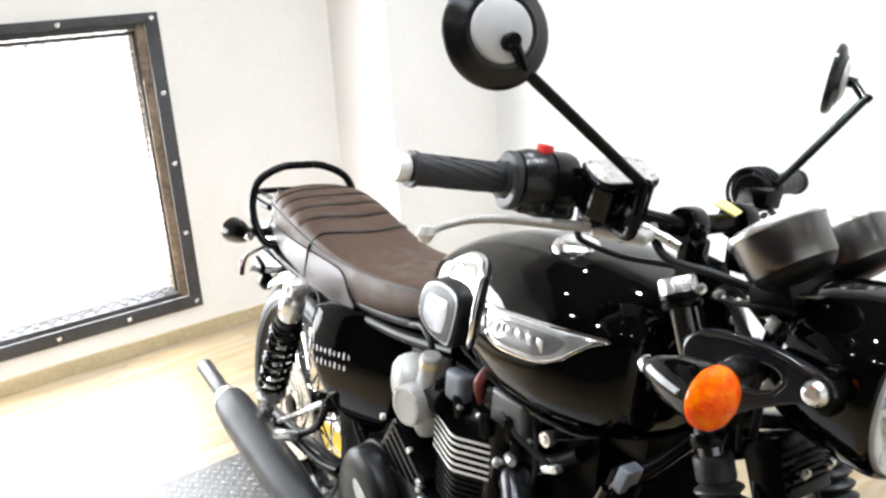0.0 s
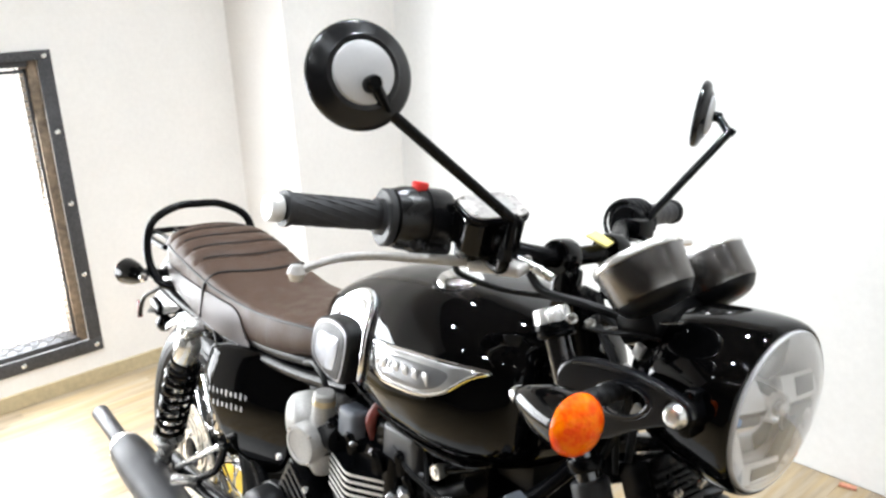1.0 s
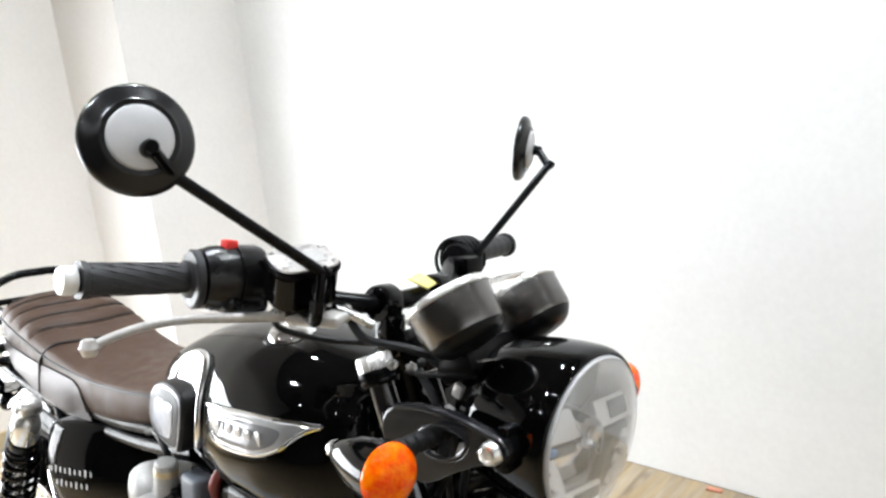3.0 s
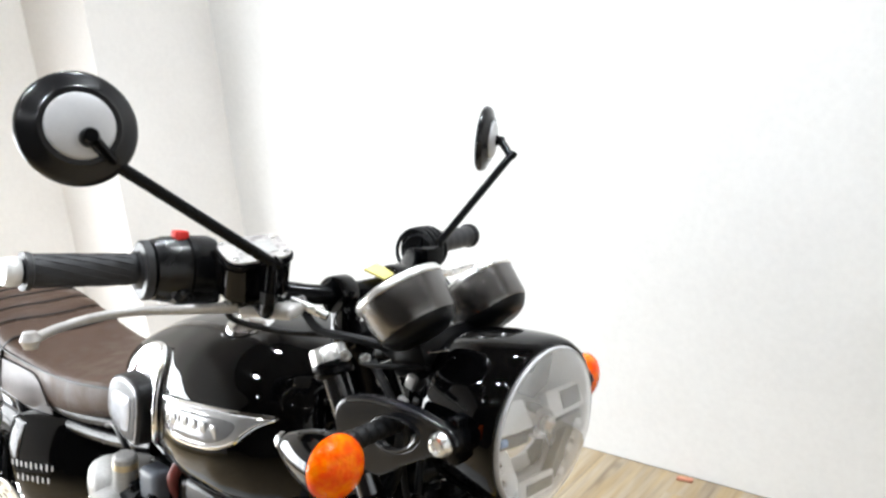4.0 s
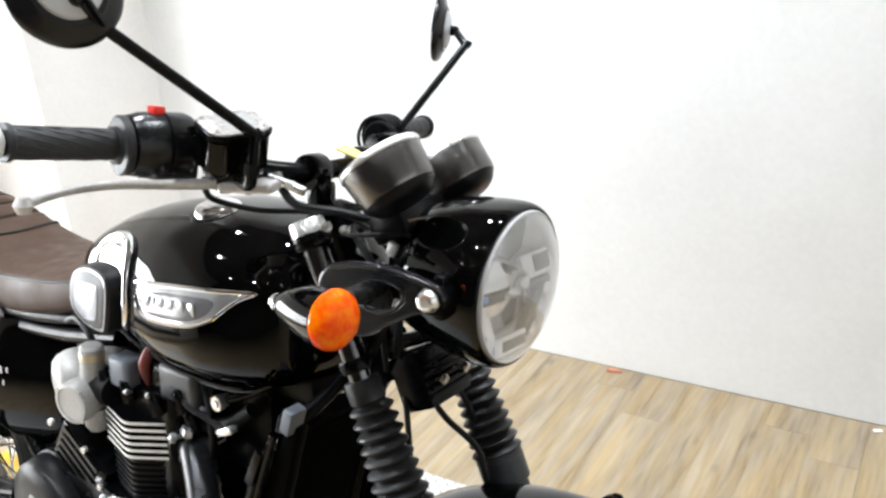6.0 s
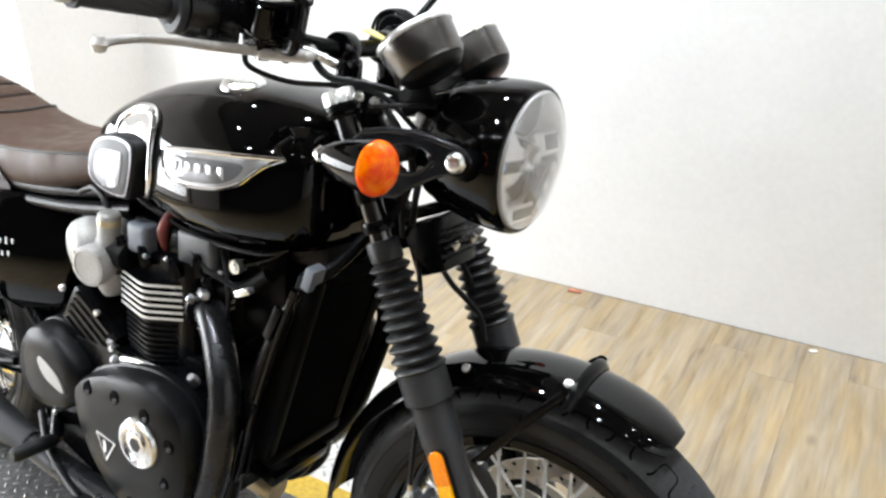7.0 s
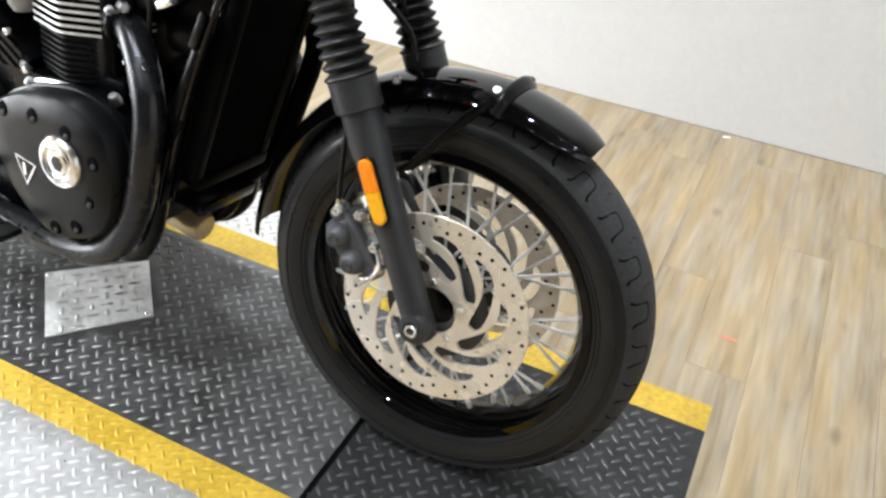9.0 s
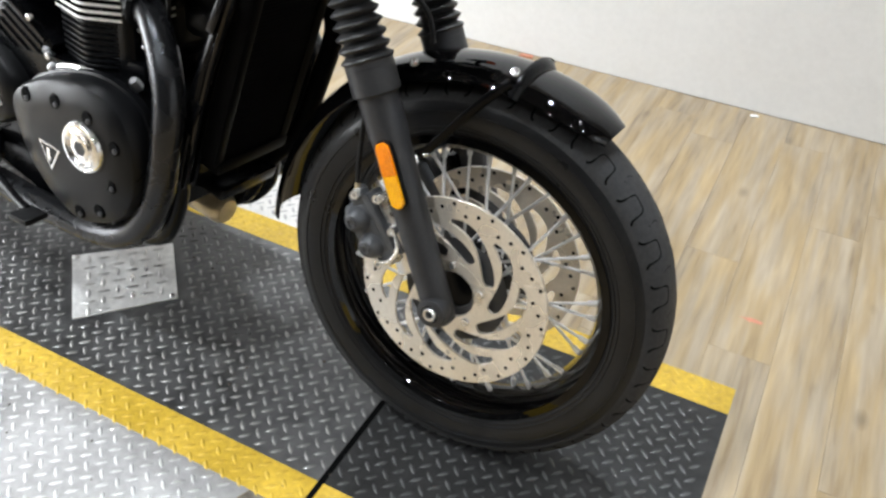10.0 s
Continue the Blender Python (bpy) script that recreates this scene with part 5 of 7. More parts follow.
part("lever_ball", lathe([(0, -0.0095), (0.006, -0.008), (0.0095, 0), (0.006, 0.008), (0, 0.0095)], along((-0.386, -0.41, 1.051), (0, 0, 1)), 18), SILVER, lever, "", True)
part("lever_pivot", lathe([(0, 0.012), (0.008, 0.012), (0.009, 0.009), (0.009, -0.012), (0, -0.012)], along((-0.398, -0.152, 1.037), (0.1, 0, 1)), 16), ALLOY, lever, "", True)
part("lever_perch", block((0.066, 0.058, 0.014), Matrix.Translation((-0.376, -0.128, 1.034)) @ Matrix.Rotation(radians(25), 4, "Z"), 0.005, seg=3), SILVER, lever, "", True)
for p in ((-0.375, -0.118, 1.05), (-0.36, -0.1, 1.04), (-0.402, -0.17, 1.045), (-0.37, -0.14, 1.03)):
    part("lever_bolt", bolt(p, (0.6, -0.6, 0.4), 0.007, 0.008), ALLOY, lever, "", True)
part("banjo", tube([(-0.365, -0.112, 1.042), (-0.345, -0.1, 1.034), (-0.325, -0.09, 1.025)], 0.006, 10), STEEL, lever, "", True)

# clutch side
m = along((-0.438, 0.238, 1.058), (0.25, -0.96, 0))
csw = part("switch_box", lathe([(0, 0), (0.024, 0.0), (0.027, 0.004), (0.027, 0.05), (0.024, 0.056), (0, 0.056)], m, 28), PLASTIC, bike, "black handlebar switch box", True)
part("clutch_perch", block((0.035, 0.04, 0.03), Matrix.Translation((-0.4, 0.18, 1.055)), 0.007), SATIN, csw, "", True)
bm = tube([(-0.395, 0.18, 1.03), (-0.405, 0.24, 1.02), (-0.425, 0.31, 1.015), (-0.42, 0.36, 1.015)], 0.006, 10, flat=0.8)
part("clutch_lever", bm, STEEL, csw, "alloy clutch lever", True)
for k in range(4):
    tie = Matrix.Translation((-0.432, 0.222 - 0.012 * k, 1.06)) @ along((0, 0, 0), (0.25, -0.96, 0.12 * (k - 1)))
    part("cable_loop", tube([tie @ Vector((0.0285 * math.cos(g), 0.031 * math.sin(g), 0)) for g in (2 * math.pi * n / 20 for n in range(20))], 0.0032, 8, 1, smooth=False, closed=True), RUBBER, csw, "", True)


# mirrors
def bar_mirror(base, bend, elbow, hub, face, label, shift=(0, 0, 0)):
    """A round mirror: stem from the bar through a bend to the hub on its back."""
    f = Vector(face).normalized()
    c = Vector(hub) - f * 0.006 + Vector(shift)
    m = along(c, f)
    body = part("mirror", lathe([(0, 0.004), (0.036, 0.003), (0.039, 0.0), (0.049, -0.003), (0.0528, -0.007), (0.0535, -0.012), (0.052, -0.0145), (0.050, -0.0145)], m, 56), MIRRORBLACK, bike, label, True)
    part("mirror_cap", lathe([(0, 0.0105), (0.022, 0.009), (0.0295, 0.006), (0.031, 0.003), (0.031, 0.0)], m, 48), GREYCAP, body, "light grey round back cap", True)
    part("mirror_glass", lathe([(0.0505, -0.0135), (0, -0.0135)], m, 48), MIRROR, body, "mirror glass", True)
    part("mirror_stem", tube([base, bend, Vector(bend).lerp(Vector(elbow), 0.03), Vector(bend).lerp(Vector(elbow), 0.97), elbow, Vector(hub) + f * 0.012], 0.0062, 12, 4, smooth=True), SATIN, body, "black bent mirror stem", True)
    part("mirror_hub", lathe([(0, 0.018), (0.006, 0.018), (0.0080, 0.014), (0.0085, 0.006), (0.0085, 0.0)], along(Vector(hub), f), 18), SATIN, body, "", True)
    part("stem_nut", lathe([(0.0062, 0), (0.0095, 0), (0.0095, 0.014), (0.0062, 0.014)], along(base, Vector(bend) - Vector(base)), 6, closed=True), SATIN, body, "", True)


bar_mirror((-0.317, -0.185, 1.058), (-0.312, -0.182, 1.104), (-0.337, -0.345, 1.217), (-0.334, -0.370, 1.240), (0.93, -0.28, 0.22), "round black handlebar mirror with a grey back cap", (-0.005, -0.003, 0.012))
bar_mirror((-0.405, 0.200, 1.048), (-0.400, 0.212, 1.075), (-0.373, 0.350, 1.198), (-0.415, 0.362, 1.222), (0.90, 0.43, -0.1), "round black handlebar mirror")

part("mirror_mount", tube([(-0.317, -0.185, 1.060), (-0.330, -0.178, 1.045), (-0.395, -0.145, 1.048)], 0.0072, 12), SATIN, bike, "black mirror mount", True)

# cables round the steering head
for pts, r in (([(-0.36, -0.1, 1.035), (-0.33, -0.1, 1.01), (-0.27, -0.085, 1.005), (-0.22, -0.06, 0.99), (-0.19, -0.03, 0.95)], 0.0055), ([(-0.40, -0.18, 1.045), (-0.425, -0.15, 1.015), (-0.40, -0.1, 0.995), (-0.34, -0.07, 0.995), (-0.28, -0.05, 0.99), (-0.22, -0.02, 0.93)], 0.004), ([(-0.4, 0.18, 1.05), (-0.33, 0.15, 1.02), (-0.25, 0.1, 1.0), (-0.2, 0.05, 0.95)], 0.0045), ([(-0.25, -0.09, 0.985), (-0.21, -0.1, 0.95), (-0.2, -0.085, 0.9), (-0.23, -0.08, 0.83)], 0.005)):
    part("cable", tube(pts, r, 8), RUBBER, bike, "black control cable", True)
part("key_tag", block((0.03, 0.045, 0.003), Matrix.Translation((-0.342, 0.018, 1.062)) @ Matrix.Rotation(radians(24), 4, "Z") @ Matrix.Rotation(radians(22), 4, "Y"), 0.001), YELLOW_TAG, bike, "yellow paper tag on the bar", True)
for p in ((-0.272, -0.112, 0.992), (-0.262, -0.09, 0.985), (-0.2, -0.07, 0.958), (-0.21, -0.09, 0.93), (-0.24, -0.085, 0.962)):
    part("yoke_bolt", bolt(p, (0.6, -0.7, 0.3), 0.007, 0.007), STEEL, bike, "bright clamp bolt", True)

for pts, r in (([(-0.16, -0.06, 0.985), (-0.19, -0.085, 0.99), (-0.235, -0.1, 0.985), (-0.27, -0.09, 0.98)], 0.0028), ([(-0.15, -0.05, 0.94), (-0.19, -0.075, 0.93), (-0.22, -0.07, 0.87), (-0.23, -0.05, 0.80)], 0.004), ([(-0.17, 0.03, 0.96), (-0.2, 0.0, 0.93), (-0.22, -0.03, 0.88), (-0.215, -0.05, 0.82)], 0.005)):
    part("cable", tube(pts, r, 8), RUBBER, bike, "black wiring behind the headlight", True)
for p in ((-0.195, -0.085, 0.972), (-0.205, -0.09, 0.945), (-0.185, -0.088, 0.905)):
    part("connector", block((0.012, 0.008, 0.016), Matrix.Translation(p) @ Matrix.Rotation(radians(20), 4, "Y"), 0.002), SILVER, bike, "small pale connector", True)


def cover(name, outline, y0, y1, label, mat=SATIN, crown=0.014):
    """A cast cover with rolled edges and a slightly domed face."""
    loop = spline_closed(outline, 5)
    mid = sum(loop, Vector()) / len(loop)
    rings = []
    s = 1 if y1 > y0 else -1
    for f, y in ((1.03, y0), (1.03, y0 + s * 0.012), (1.0, y0 + s * 0.014), (0.985, y1 - s * crown), (0.95, y1 - s * crown * 0.45), (0.88, y1 - s * crown * 0.2), (0.6, y1), (0.2, y1)):
        rings.append([(mid.x + (p.x - mid.x) * f, y, mid.z + (p.z - mid.z) * f) for p in loop])
    return part(name, loft(rings), mat, bike, label)


# fuel tank
def egg(x, ztop, zbot, hw, zwide, n=36, sharp=2.3):
    """A rounded cross-section at x, widest at zwide."""
    ring = []
    for k in range(n):
        a = 2 * math.pi * k / n
        c, s = math.cos(a), math.sin(a)
        cy = math.copysign(abs(c) ** (2 / sharp), c) * hw
        rise = (ztop - zwide) if s > 0 else (zwide - zbot)
        ring.append((x, cy, zwide + math.copysign(abs(s) ** (2 / sharp), s) * rise))
    return ring


def interp_rings(rows, steps, **kw):
    xs = np.linspace(0, len(rows) - 1, steps)
    cols = []
    t = np.arange(len(rows))
    for c in range(5):
        v = np.array([r[c] for r in rows], float)
        fine = np.interp(xs, t, v)
        kern = np.array([1, 2, 3, 2, 1]) / 9
        pad = np.r_[[fine[0]] * 2, fine, [fine[-1]] * 2]
        sm = np.convolve(pad, kern, "valid")
        sm[0], sm[-1] = fine[0], fine[-1]
        cols.append(sm)
    return [egg(*[float(c[i]) for c in cols], **kw) for i in range(steps)]


TANK = [(-0.330, 0.900, 0.80, 0.05, 0.85), (-0.334, 0.928, 0.775, 0.088, 0.84), (-0.346, 0.946, 0.754, 0.114, 0.835), (-0.370, 0.958, 0.742, 0.135, 0.825), (-0.41, 0.968, 0.735, 0.152, 0.815), (-0.47, 0.976, 0.731, 0.164, 0.81), (-0.55, 0.977, 0.733, 0.166, 0.81), (-0.62, 0.968, 0.743, 0.152, 0.812), (-0.69, 0.954, 0.758, 0.130, 0.818), (-0.75, 0.935, 0.770, 0.117, 0.824), (-0.80, 0.912, 0.778, 0.108, 0.83), (-0.84, 0.888, 0.786, 0.088, 0.835), (-0.87, 0.866, 0.798, 0.054, 0.834), (-0.88, 0.85, 0.82, 0.02, 0.835)]
tank = part("fuel_tank", loft(interp_rings(TANK, 80, n=64, sharp=2.5)), GLOSS, bike, "gloss black teardrop fuel tank")
part("tank_seam", tube([(-0.378, -0.09, 0.762), (-0.41, -0.112, 0.748), (-0.46, -0.121, 0.742), (-0.54, -0.124, 0.742), (-0.62, -0.122, 0.752), (-0.70, -0.115, 0.767), (-0.78, -0.095, 0.782), (-0.84, -0.06, 0.795)], 0.0045, 8), GLOSS, tank, "tank lower seam")
CAPM = along((-0.530, -0.052, 0.966), (0.05, -0.14, 1))
cap = part("filler_cap", lathe([(0.033, -0.012), (0.035, 0.0), (0.0345, 0.006), (0.031, 0.011), (0.024, 0.0145), (0.010, 0.016), (0, 0.016)], CAPM, 40), CHROME, tank, "bright chrome filler cap")
part("cap_ring", lathe([(0.035, -0.008), (0.042, -0.008), (0.043, -0.003), (0.0405, 0.001), (0.035, 0.002)], CAPM, 40), SATIN, cap, "black ring round the cap")


def side_on_tank(x, z):
    """Half width of the tank at x and height z."""
    xs = [r[0] for r in TANK][::-1]
    zt, zb, hw, zw = [float(np.interp(x, xs, [r[c] for r in TANK][::-1])) for c in (1, 2, 3, 4)]
    s = (z - zw) / ((zt - zw) if z > zw else (zw - zb))
    return hw * max(0.0, 1 - abs(s) ** 2.5) ** (1 / 2.5)


def skin_patch(outline, lift, thick, side, rounding=8):
    """A shaped patch lying on the tank's flank, standing proud by lift + thick."""
    loop = spline_closed(outline, rounding)
    mid = sum(loop, Vector()) / len(loop)
    rings = []
    for k, (f, h) in enumerate(((1.0, lift), (1.0, lift + thick * 0.7), (0.95, lift + thick), (0.6, lift + thick), (0.25, lift + thick))):
        rings.append([(mid.x + (p.x - mid.x) * f, side * (side_on_tank(mid.x + (p.x - mid.x) * f, mid.z + (p.z - mid.z) * f) + h), mid.z + (p.z - mid.z) * f) for p in loop])
    return loft(rings)


for side in (-1, 1):
    arch = [(-0.752, 0.872), (-0.740, 0.896), (-0.708, 0.913), (-0.668, 0.919), (-0.640, 0.909), (-0.629, 0.884), (-0.626, 0.855), (-0.627, 0.826), (-0.636, 0.803), (-0.652, 0.786)]
    part("knee_trim", tube([(x, side * (side_on_tank(x, z) + 0.003), z) for x, z in arch], [0.005, 0.008, 0.009, 0.009, 0.008, 0.007, 0.006, 0.006, 0.005, 0.004], 14, 6, flat=0.9), CHROME, tank, "chrome arched knee trim")
    part("trim_plate", skin_patch([(-0.750, 0.868), (-0.738, 0.892), (-0.707, 0.909), (-0.670, 0.914), (-0.646, 0.904), (-0.636, 0.884), (-0.632, 0.850), (-0.66, 0.84), (-0.70, 0.83), (-0.74, 0.845)], 0.004, 0.004, side), CHROME, tank, "polished trim plate behind the pad")
    # the pad follows the tank's taper: a D with a flat foot
    PAD = [(-0.806, 0.796), (-0.798, 0.832), (-0.768, 0.862), (-0.715, 0.878), (-0.668, 0.880), (-0.646, 0.870), (-0.650, 0.838), (-0.670, 0.789), (-0.690, 0.779), (-0.742, 0.776), (-0.786, 0.782)]
    mid = (-0.722, 0.828)
    shrink = lambda f: [(mid[0] + (x - mid[0]) * f, mid[1] + (z - mid[1]) * f) for x, z in PAD]  # noqa: E731

    def pad_slab(loop, low, high, soft=0.002):
        """A slab on the pad's slanting face, from low to high above it."""
        pts = spline_closed(loop, 4)
        centre = sum(pts, Vector()) / len(pts)
        face = lambda x: 0.166 + 0.194 * (x + 0.655)  # noqa: E731
        rows = []
        for h, f in ((low, 1.0), (high - soft, 1.0), (high - soft * 0.3, 1 - soft * 8), (high, 1 - soft * 20), (high, 0.4)):
            rows.append([(centre.x + (p.x - centre.x) * f, side * (face(centre.x + (p.x - centre.x) * f) + h), centre.z + (p.z - centre.z) * f) for p in pts])
        return loft(rows)

    pad = part("knee_pad", pad_slab(shrink(1.02), -0.055, 0.0, 0.005), RUBBER, tank, "black rubber knee pad")
    part("pad_rim", pad_slab(shrink(0.93), -0.004, 0.0012, 0.001), INLAY, pad, "light grey pad outline")
    part("pad_face", pad_slab(shrink(0.87), -0.004, 0.0024, 0.001), DARKGREY, pad, "dark grey pad face")
    part("pad_inlay", pad_slab([(-0.775, 0.803), (-0.766, 0.834), (-0.744, 0.848), (-0.690, 0.856), (-0.677, 0.850), (-0.690, 0.808), (-0.706, 0.796), (-0.744, 0.790)], -0.004, 0.0040, 0.001), INLAY, pad, "light grey pad inlay")
    top = [(-0.590, 0.878), (-0.550, 0.884), (-0.500, 0.889), (-0.440, 0.893), (-0.374, 0.8955)]
    low = [(-0.394, 0.886), (-0.411, 0.872), (-0.430, 0.856), (-0.460, 0.844), (-0.500, 0.838), (-0.540, 0.836), (-0.568, 0.840), (-0.584, 0.855)]
    bdg = part("tank_badge", skin_patch(top + low, 0.001, 0.004, side, 4), BADGEGREY, tank, "silver winged tank badge")
    part("badge_field", skin_patch([(-0.582, 0.868), (-0.548, 0.875), (-0.50, 0.880), (-0.450, 0.883), (-0.428, 0.880), (-0.436, 0.864), (-0.462, 0.851), (-0.50, 0.845), (-0.538, 0.843), (-0.563, 0.847), (-0.577, 0.858)], 0.0046, 0.0012, side, 4), FIELDGREY, bdg, "grey badge field")
    # raised marks in place of the maker's name
    for k, (w, rise) in enumerate(((0.012, 0.9), (0.011, 1.0), (0.004, 1.0), (0.012, 1.0), (0.013, 1.05), (0.012, 1.1), (0.012, 1.15))):
        x = (-0.566, -0.549, -0.536, -0.522, -0.502, -0.481, -0.461)[k]
        zc, hgt = 0.860 + 0.0009 * k, 0.016 * rise
        part("badge_bar", block((w, 0.0016, hgt), Matrix.Translation((x, side * (side_on_tank(x, zc) + 0.0058), zc)), 0.0008), BADGEGREY, bdg)
    bm = tube([(x, side * (side_on_tank(x, z) + 0.0045), z) for x, z in [top[0]] + low[::-1] + [top[-1]]], 0.0026, 8, 4)
    tube([(x, side * (side_on_tank(x, z) + 0.0045), z) for x, z in top], 0.0034, 8, 4, bm)
    part("badge_edge", bm, CHROME, bdg, "bright badge edge")

# seat
SEAT = [(-0.765, 0.834, 0.790, 0.064, 0.818), (-0.775, 0.840, 0.780, 0.097, 0.822), (-0.80, 0.841, 0.772, 0.112, 0.822), (-0.87, 0.832, 0.752, 0.120, 0.814), (-0.95, 0.819, 0.730, 0.122, 0.802), (-1.05, 0.806, 0.707, 0.116, 0.789), (-1.15, 0.805, 0.692, 0.113, 0.784), (-1.25, 0.828, 0.688, 0.117, 0.789), (-1.35, 0.862, 0.704, 0.121, 0.806), (-1.45, 0.878, 0.724, 0.119, 0.821), (-1.53, 0.869, 0.742, 0.107, 0.826), (-1.58, 0.850, 0.766, 0.086, 0.822), (-1.60, 0.830, 0.79, 0.05, 0.815)]


def seat_ring(x, zt, zb, hw, zw, n=64):
    ring = []
    for k in range(n):
        g = 2 * math.pi * k / n
        c, q = math.cos(g), math.sin(g)
        sharp = 2.3 if q > 0 else 6.0
        y = math.copysign(abs(c) ** (2 / sharp), c) * hw * (1 if q > 0 else 1 - 0.06 * abs(q))
        z = zw + math.copysign(abs(q) ** (2 / sharp), q) * ((zt - zw) if q > 0 else (zw - zb))
        xr = x + 0.05 * (y / hw) ** 2
        if q > 0.12 and -1.56 < xr < -1.17:
            ph = (xr + 1.19) / 0.052
            z -= 0.013 * min(1, q * 2.5) * (1 - abs(math.sin(math.pi * ph))) ** 3 * (1 if xr < -1.26 else 0)
        ring.append((x, y, z))
    return ring


xs = np.linspace(0, len(SEAT) - 1, 170)
cols = [np.interp(xs, np.arange(len(SEAT)), [r[c] for r in SEAT]) for c in range(5)]
cols = [np.convolve(np.r_[[c[0]] * 4, c, [c[-1]] * 4], np.ones(9) / 9, "valid") for c in cols]
seat = part("seat", loft([seat_ring(*[float(c[i]) for c in cols]) for i in range(170)]), LEATHER, bike, "brown vinyl two-person seat with cross ribs")
seat_at = lambda x, c: float(np.interp(x, cols[0][::-1], cols[c][::-1]))  # noqa: E731
for side in (-1, 1):
    pts = []
    for i in range(8, 166, 6):
        x, zt, zb, hw, zw = [float(c[i]) for c in cols]
        pts.append((x, side * (hw + 0.0006), zw + 0.001))
    part("piping", tube(pts, 0.0024, 6, 2), STITCH, seat, "dark seam piping")
    strap = [(-1.315, side * seat_at(-1.315, 3) * 0.975, 0.708), (-1.298, side * (seat_at(-1.298, 3) + 0.001), 0.75), (-1.284, side * (seat_at(-1.284, 3) + 0.002), 0.788)]
    for f in (0.9, 0.75, 0.6, 0.45, 0.3, 0.15, 0.0):
        x = -1.222 - 0.052 * f * f
        zt, hw, zw = seat_at(x, 1), seat_at(x, 3), seat_at(x, 4)
        strap.append((x, side * hw * f, zw + (zt - zw) * (1 - f ** 2.3) ** (1 / 2.3) + 0.001))
    part("seat_strap", tube(strap, 0.0034, 6, 4), STITCH, seat, "dark strap seam")
    # lower rear skirt of the seat in a greyer vinyl
    top_edge = [(-1.535, 0.785), (-1.45, 0.782), (-1.32, 0.776), (-1.219, 0.774), (-1.154, 0.772), (-1.130, 0.763), (-1.116, 0.748), (-1.094, 0.722), (-1.088, 0.7105)]
    verts = []
    for x, z in top_edge:
        low_z = seat_at(x, 2) + 0.004
        verts.append([(x, side * (seat_at(x, 3) * (1 - 0.06 * ((seat_at(x, 4) - zz) / (seat_at(x, 4) - seat_at(x, 2))) ** 3) + out), zz) for zz, out in ((z, 0.0005), (z - 0.001, 0.0022), ((z * 2 + low_z) / 3 - 0.0005, 0.0026), ((z + low_z * 2) / 3 - 0.001, 0.0026), (low_z, 0.0024), (low_z - 0.002, -0.002))])
    bm = bmesh.new()
    made = [[bm.verts.new(p) for p in row] for row in verts]
    for r0, r1 in zip(made, made[1:]):
        for i in range(5):
            bm.faces.new((r0[i], r1[i], r1[i + 1], r0[i + 1]))
    part("seat_skirt", bm, SKIRT, seat, "greyer lower side skirt")
    part("skirt_seam", tube([(x, side * (seat_at(x, 3) + 0.0008), z) for x, z in top_edge[:-1]], 0.0016, 6, 4), STITCH, seat)
for k in range(2, 7):
    seam = []
    for f in (-0.86, -0.75, -0.6, -0.4, -0.2, 0.0, 0.2, 0.4, 0.6, 0.75, 0.86):
        x = -1.19 - 0.052 * k - 0.05 * f * f
        zt, hw, zw = seat_at(x, 1), seat_at(x, 3), seat_at(x, 4)
        seam.append((x, hw * f, zw + (zt - zw) * (1 - abs(f) ** 2.3) ** (1 / 2.3) - 0.0014))
    part("rib_seam", tube(seam, 0.0017, 6, 3), STITCH, seat, "dark sewn groove between ribs")
part("seat_base", loft(interp_rings([(-0.79, 0.765, 0.74, 0.08, 0.75), (-1.0, 0.745, 0.70, 0.11, 0.72), (-1.3, 0.73, 0.69, 0.105, 0.71), (-1.56, 0.76, 0.72, 0.07, 0.74)], 14, sharp=3)), PLASTIC, bike, "black seat base")

# grab rail and rack
part("grab_rail", tube([(-1.50, -0.10, 0.725), (-1.535, -0.128, 0.738), (-1.575, -0.138, 0.80), (-1.592, -0.12, 0.865), (-1.60, -0.06, 0.898), (-1.60, 0, 0.903), (-1.60, 0.06, 0.898), (-1.592, 0.12, 0.865), (-1.575, 0.138, 0.80), (-1.535, 0.128, 0.738), (-1.50, 0.10, 0.725)], 0.0095, 12), SATIN, bike, "black tubular grab rail")
rack = part("rear_rack", tube([(-1.60, -0.085, 0.80), (-1.70, -0.085, 0.803), (-1.76, -0.06, 0.805), (-1.77, 0, 0.806), (-1.76, 0.06, 0.805), (-1.70, 0.085, 0.803), (-1.60, 0.085, 0.80)], 0.008, 10), SATIN, bike, "black rear luggage rack")
for y in (-0.05, 0, 0.05):
    part("rack_bar", tube([(-1.59, y, 0.802), (-1.765, y, 0.806)], 0.006, 8, smooth=False), SATIN, rack)

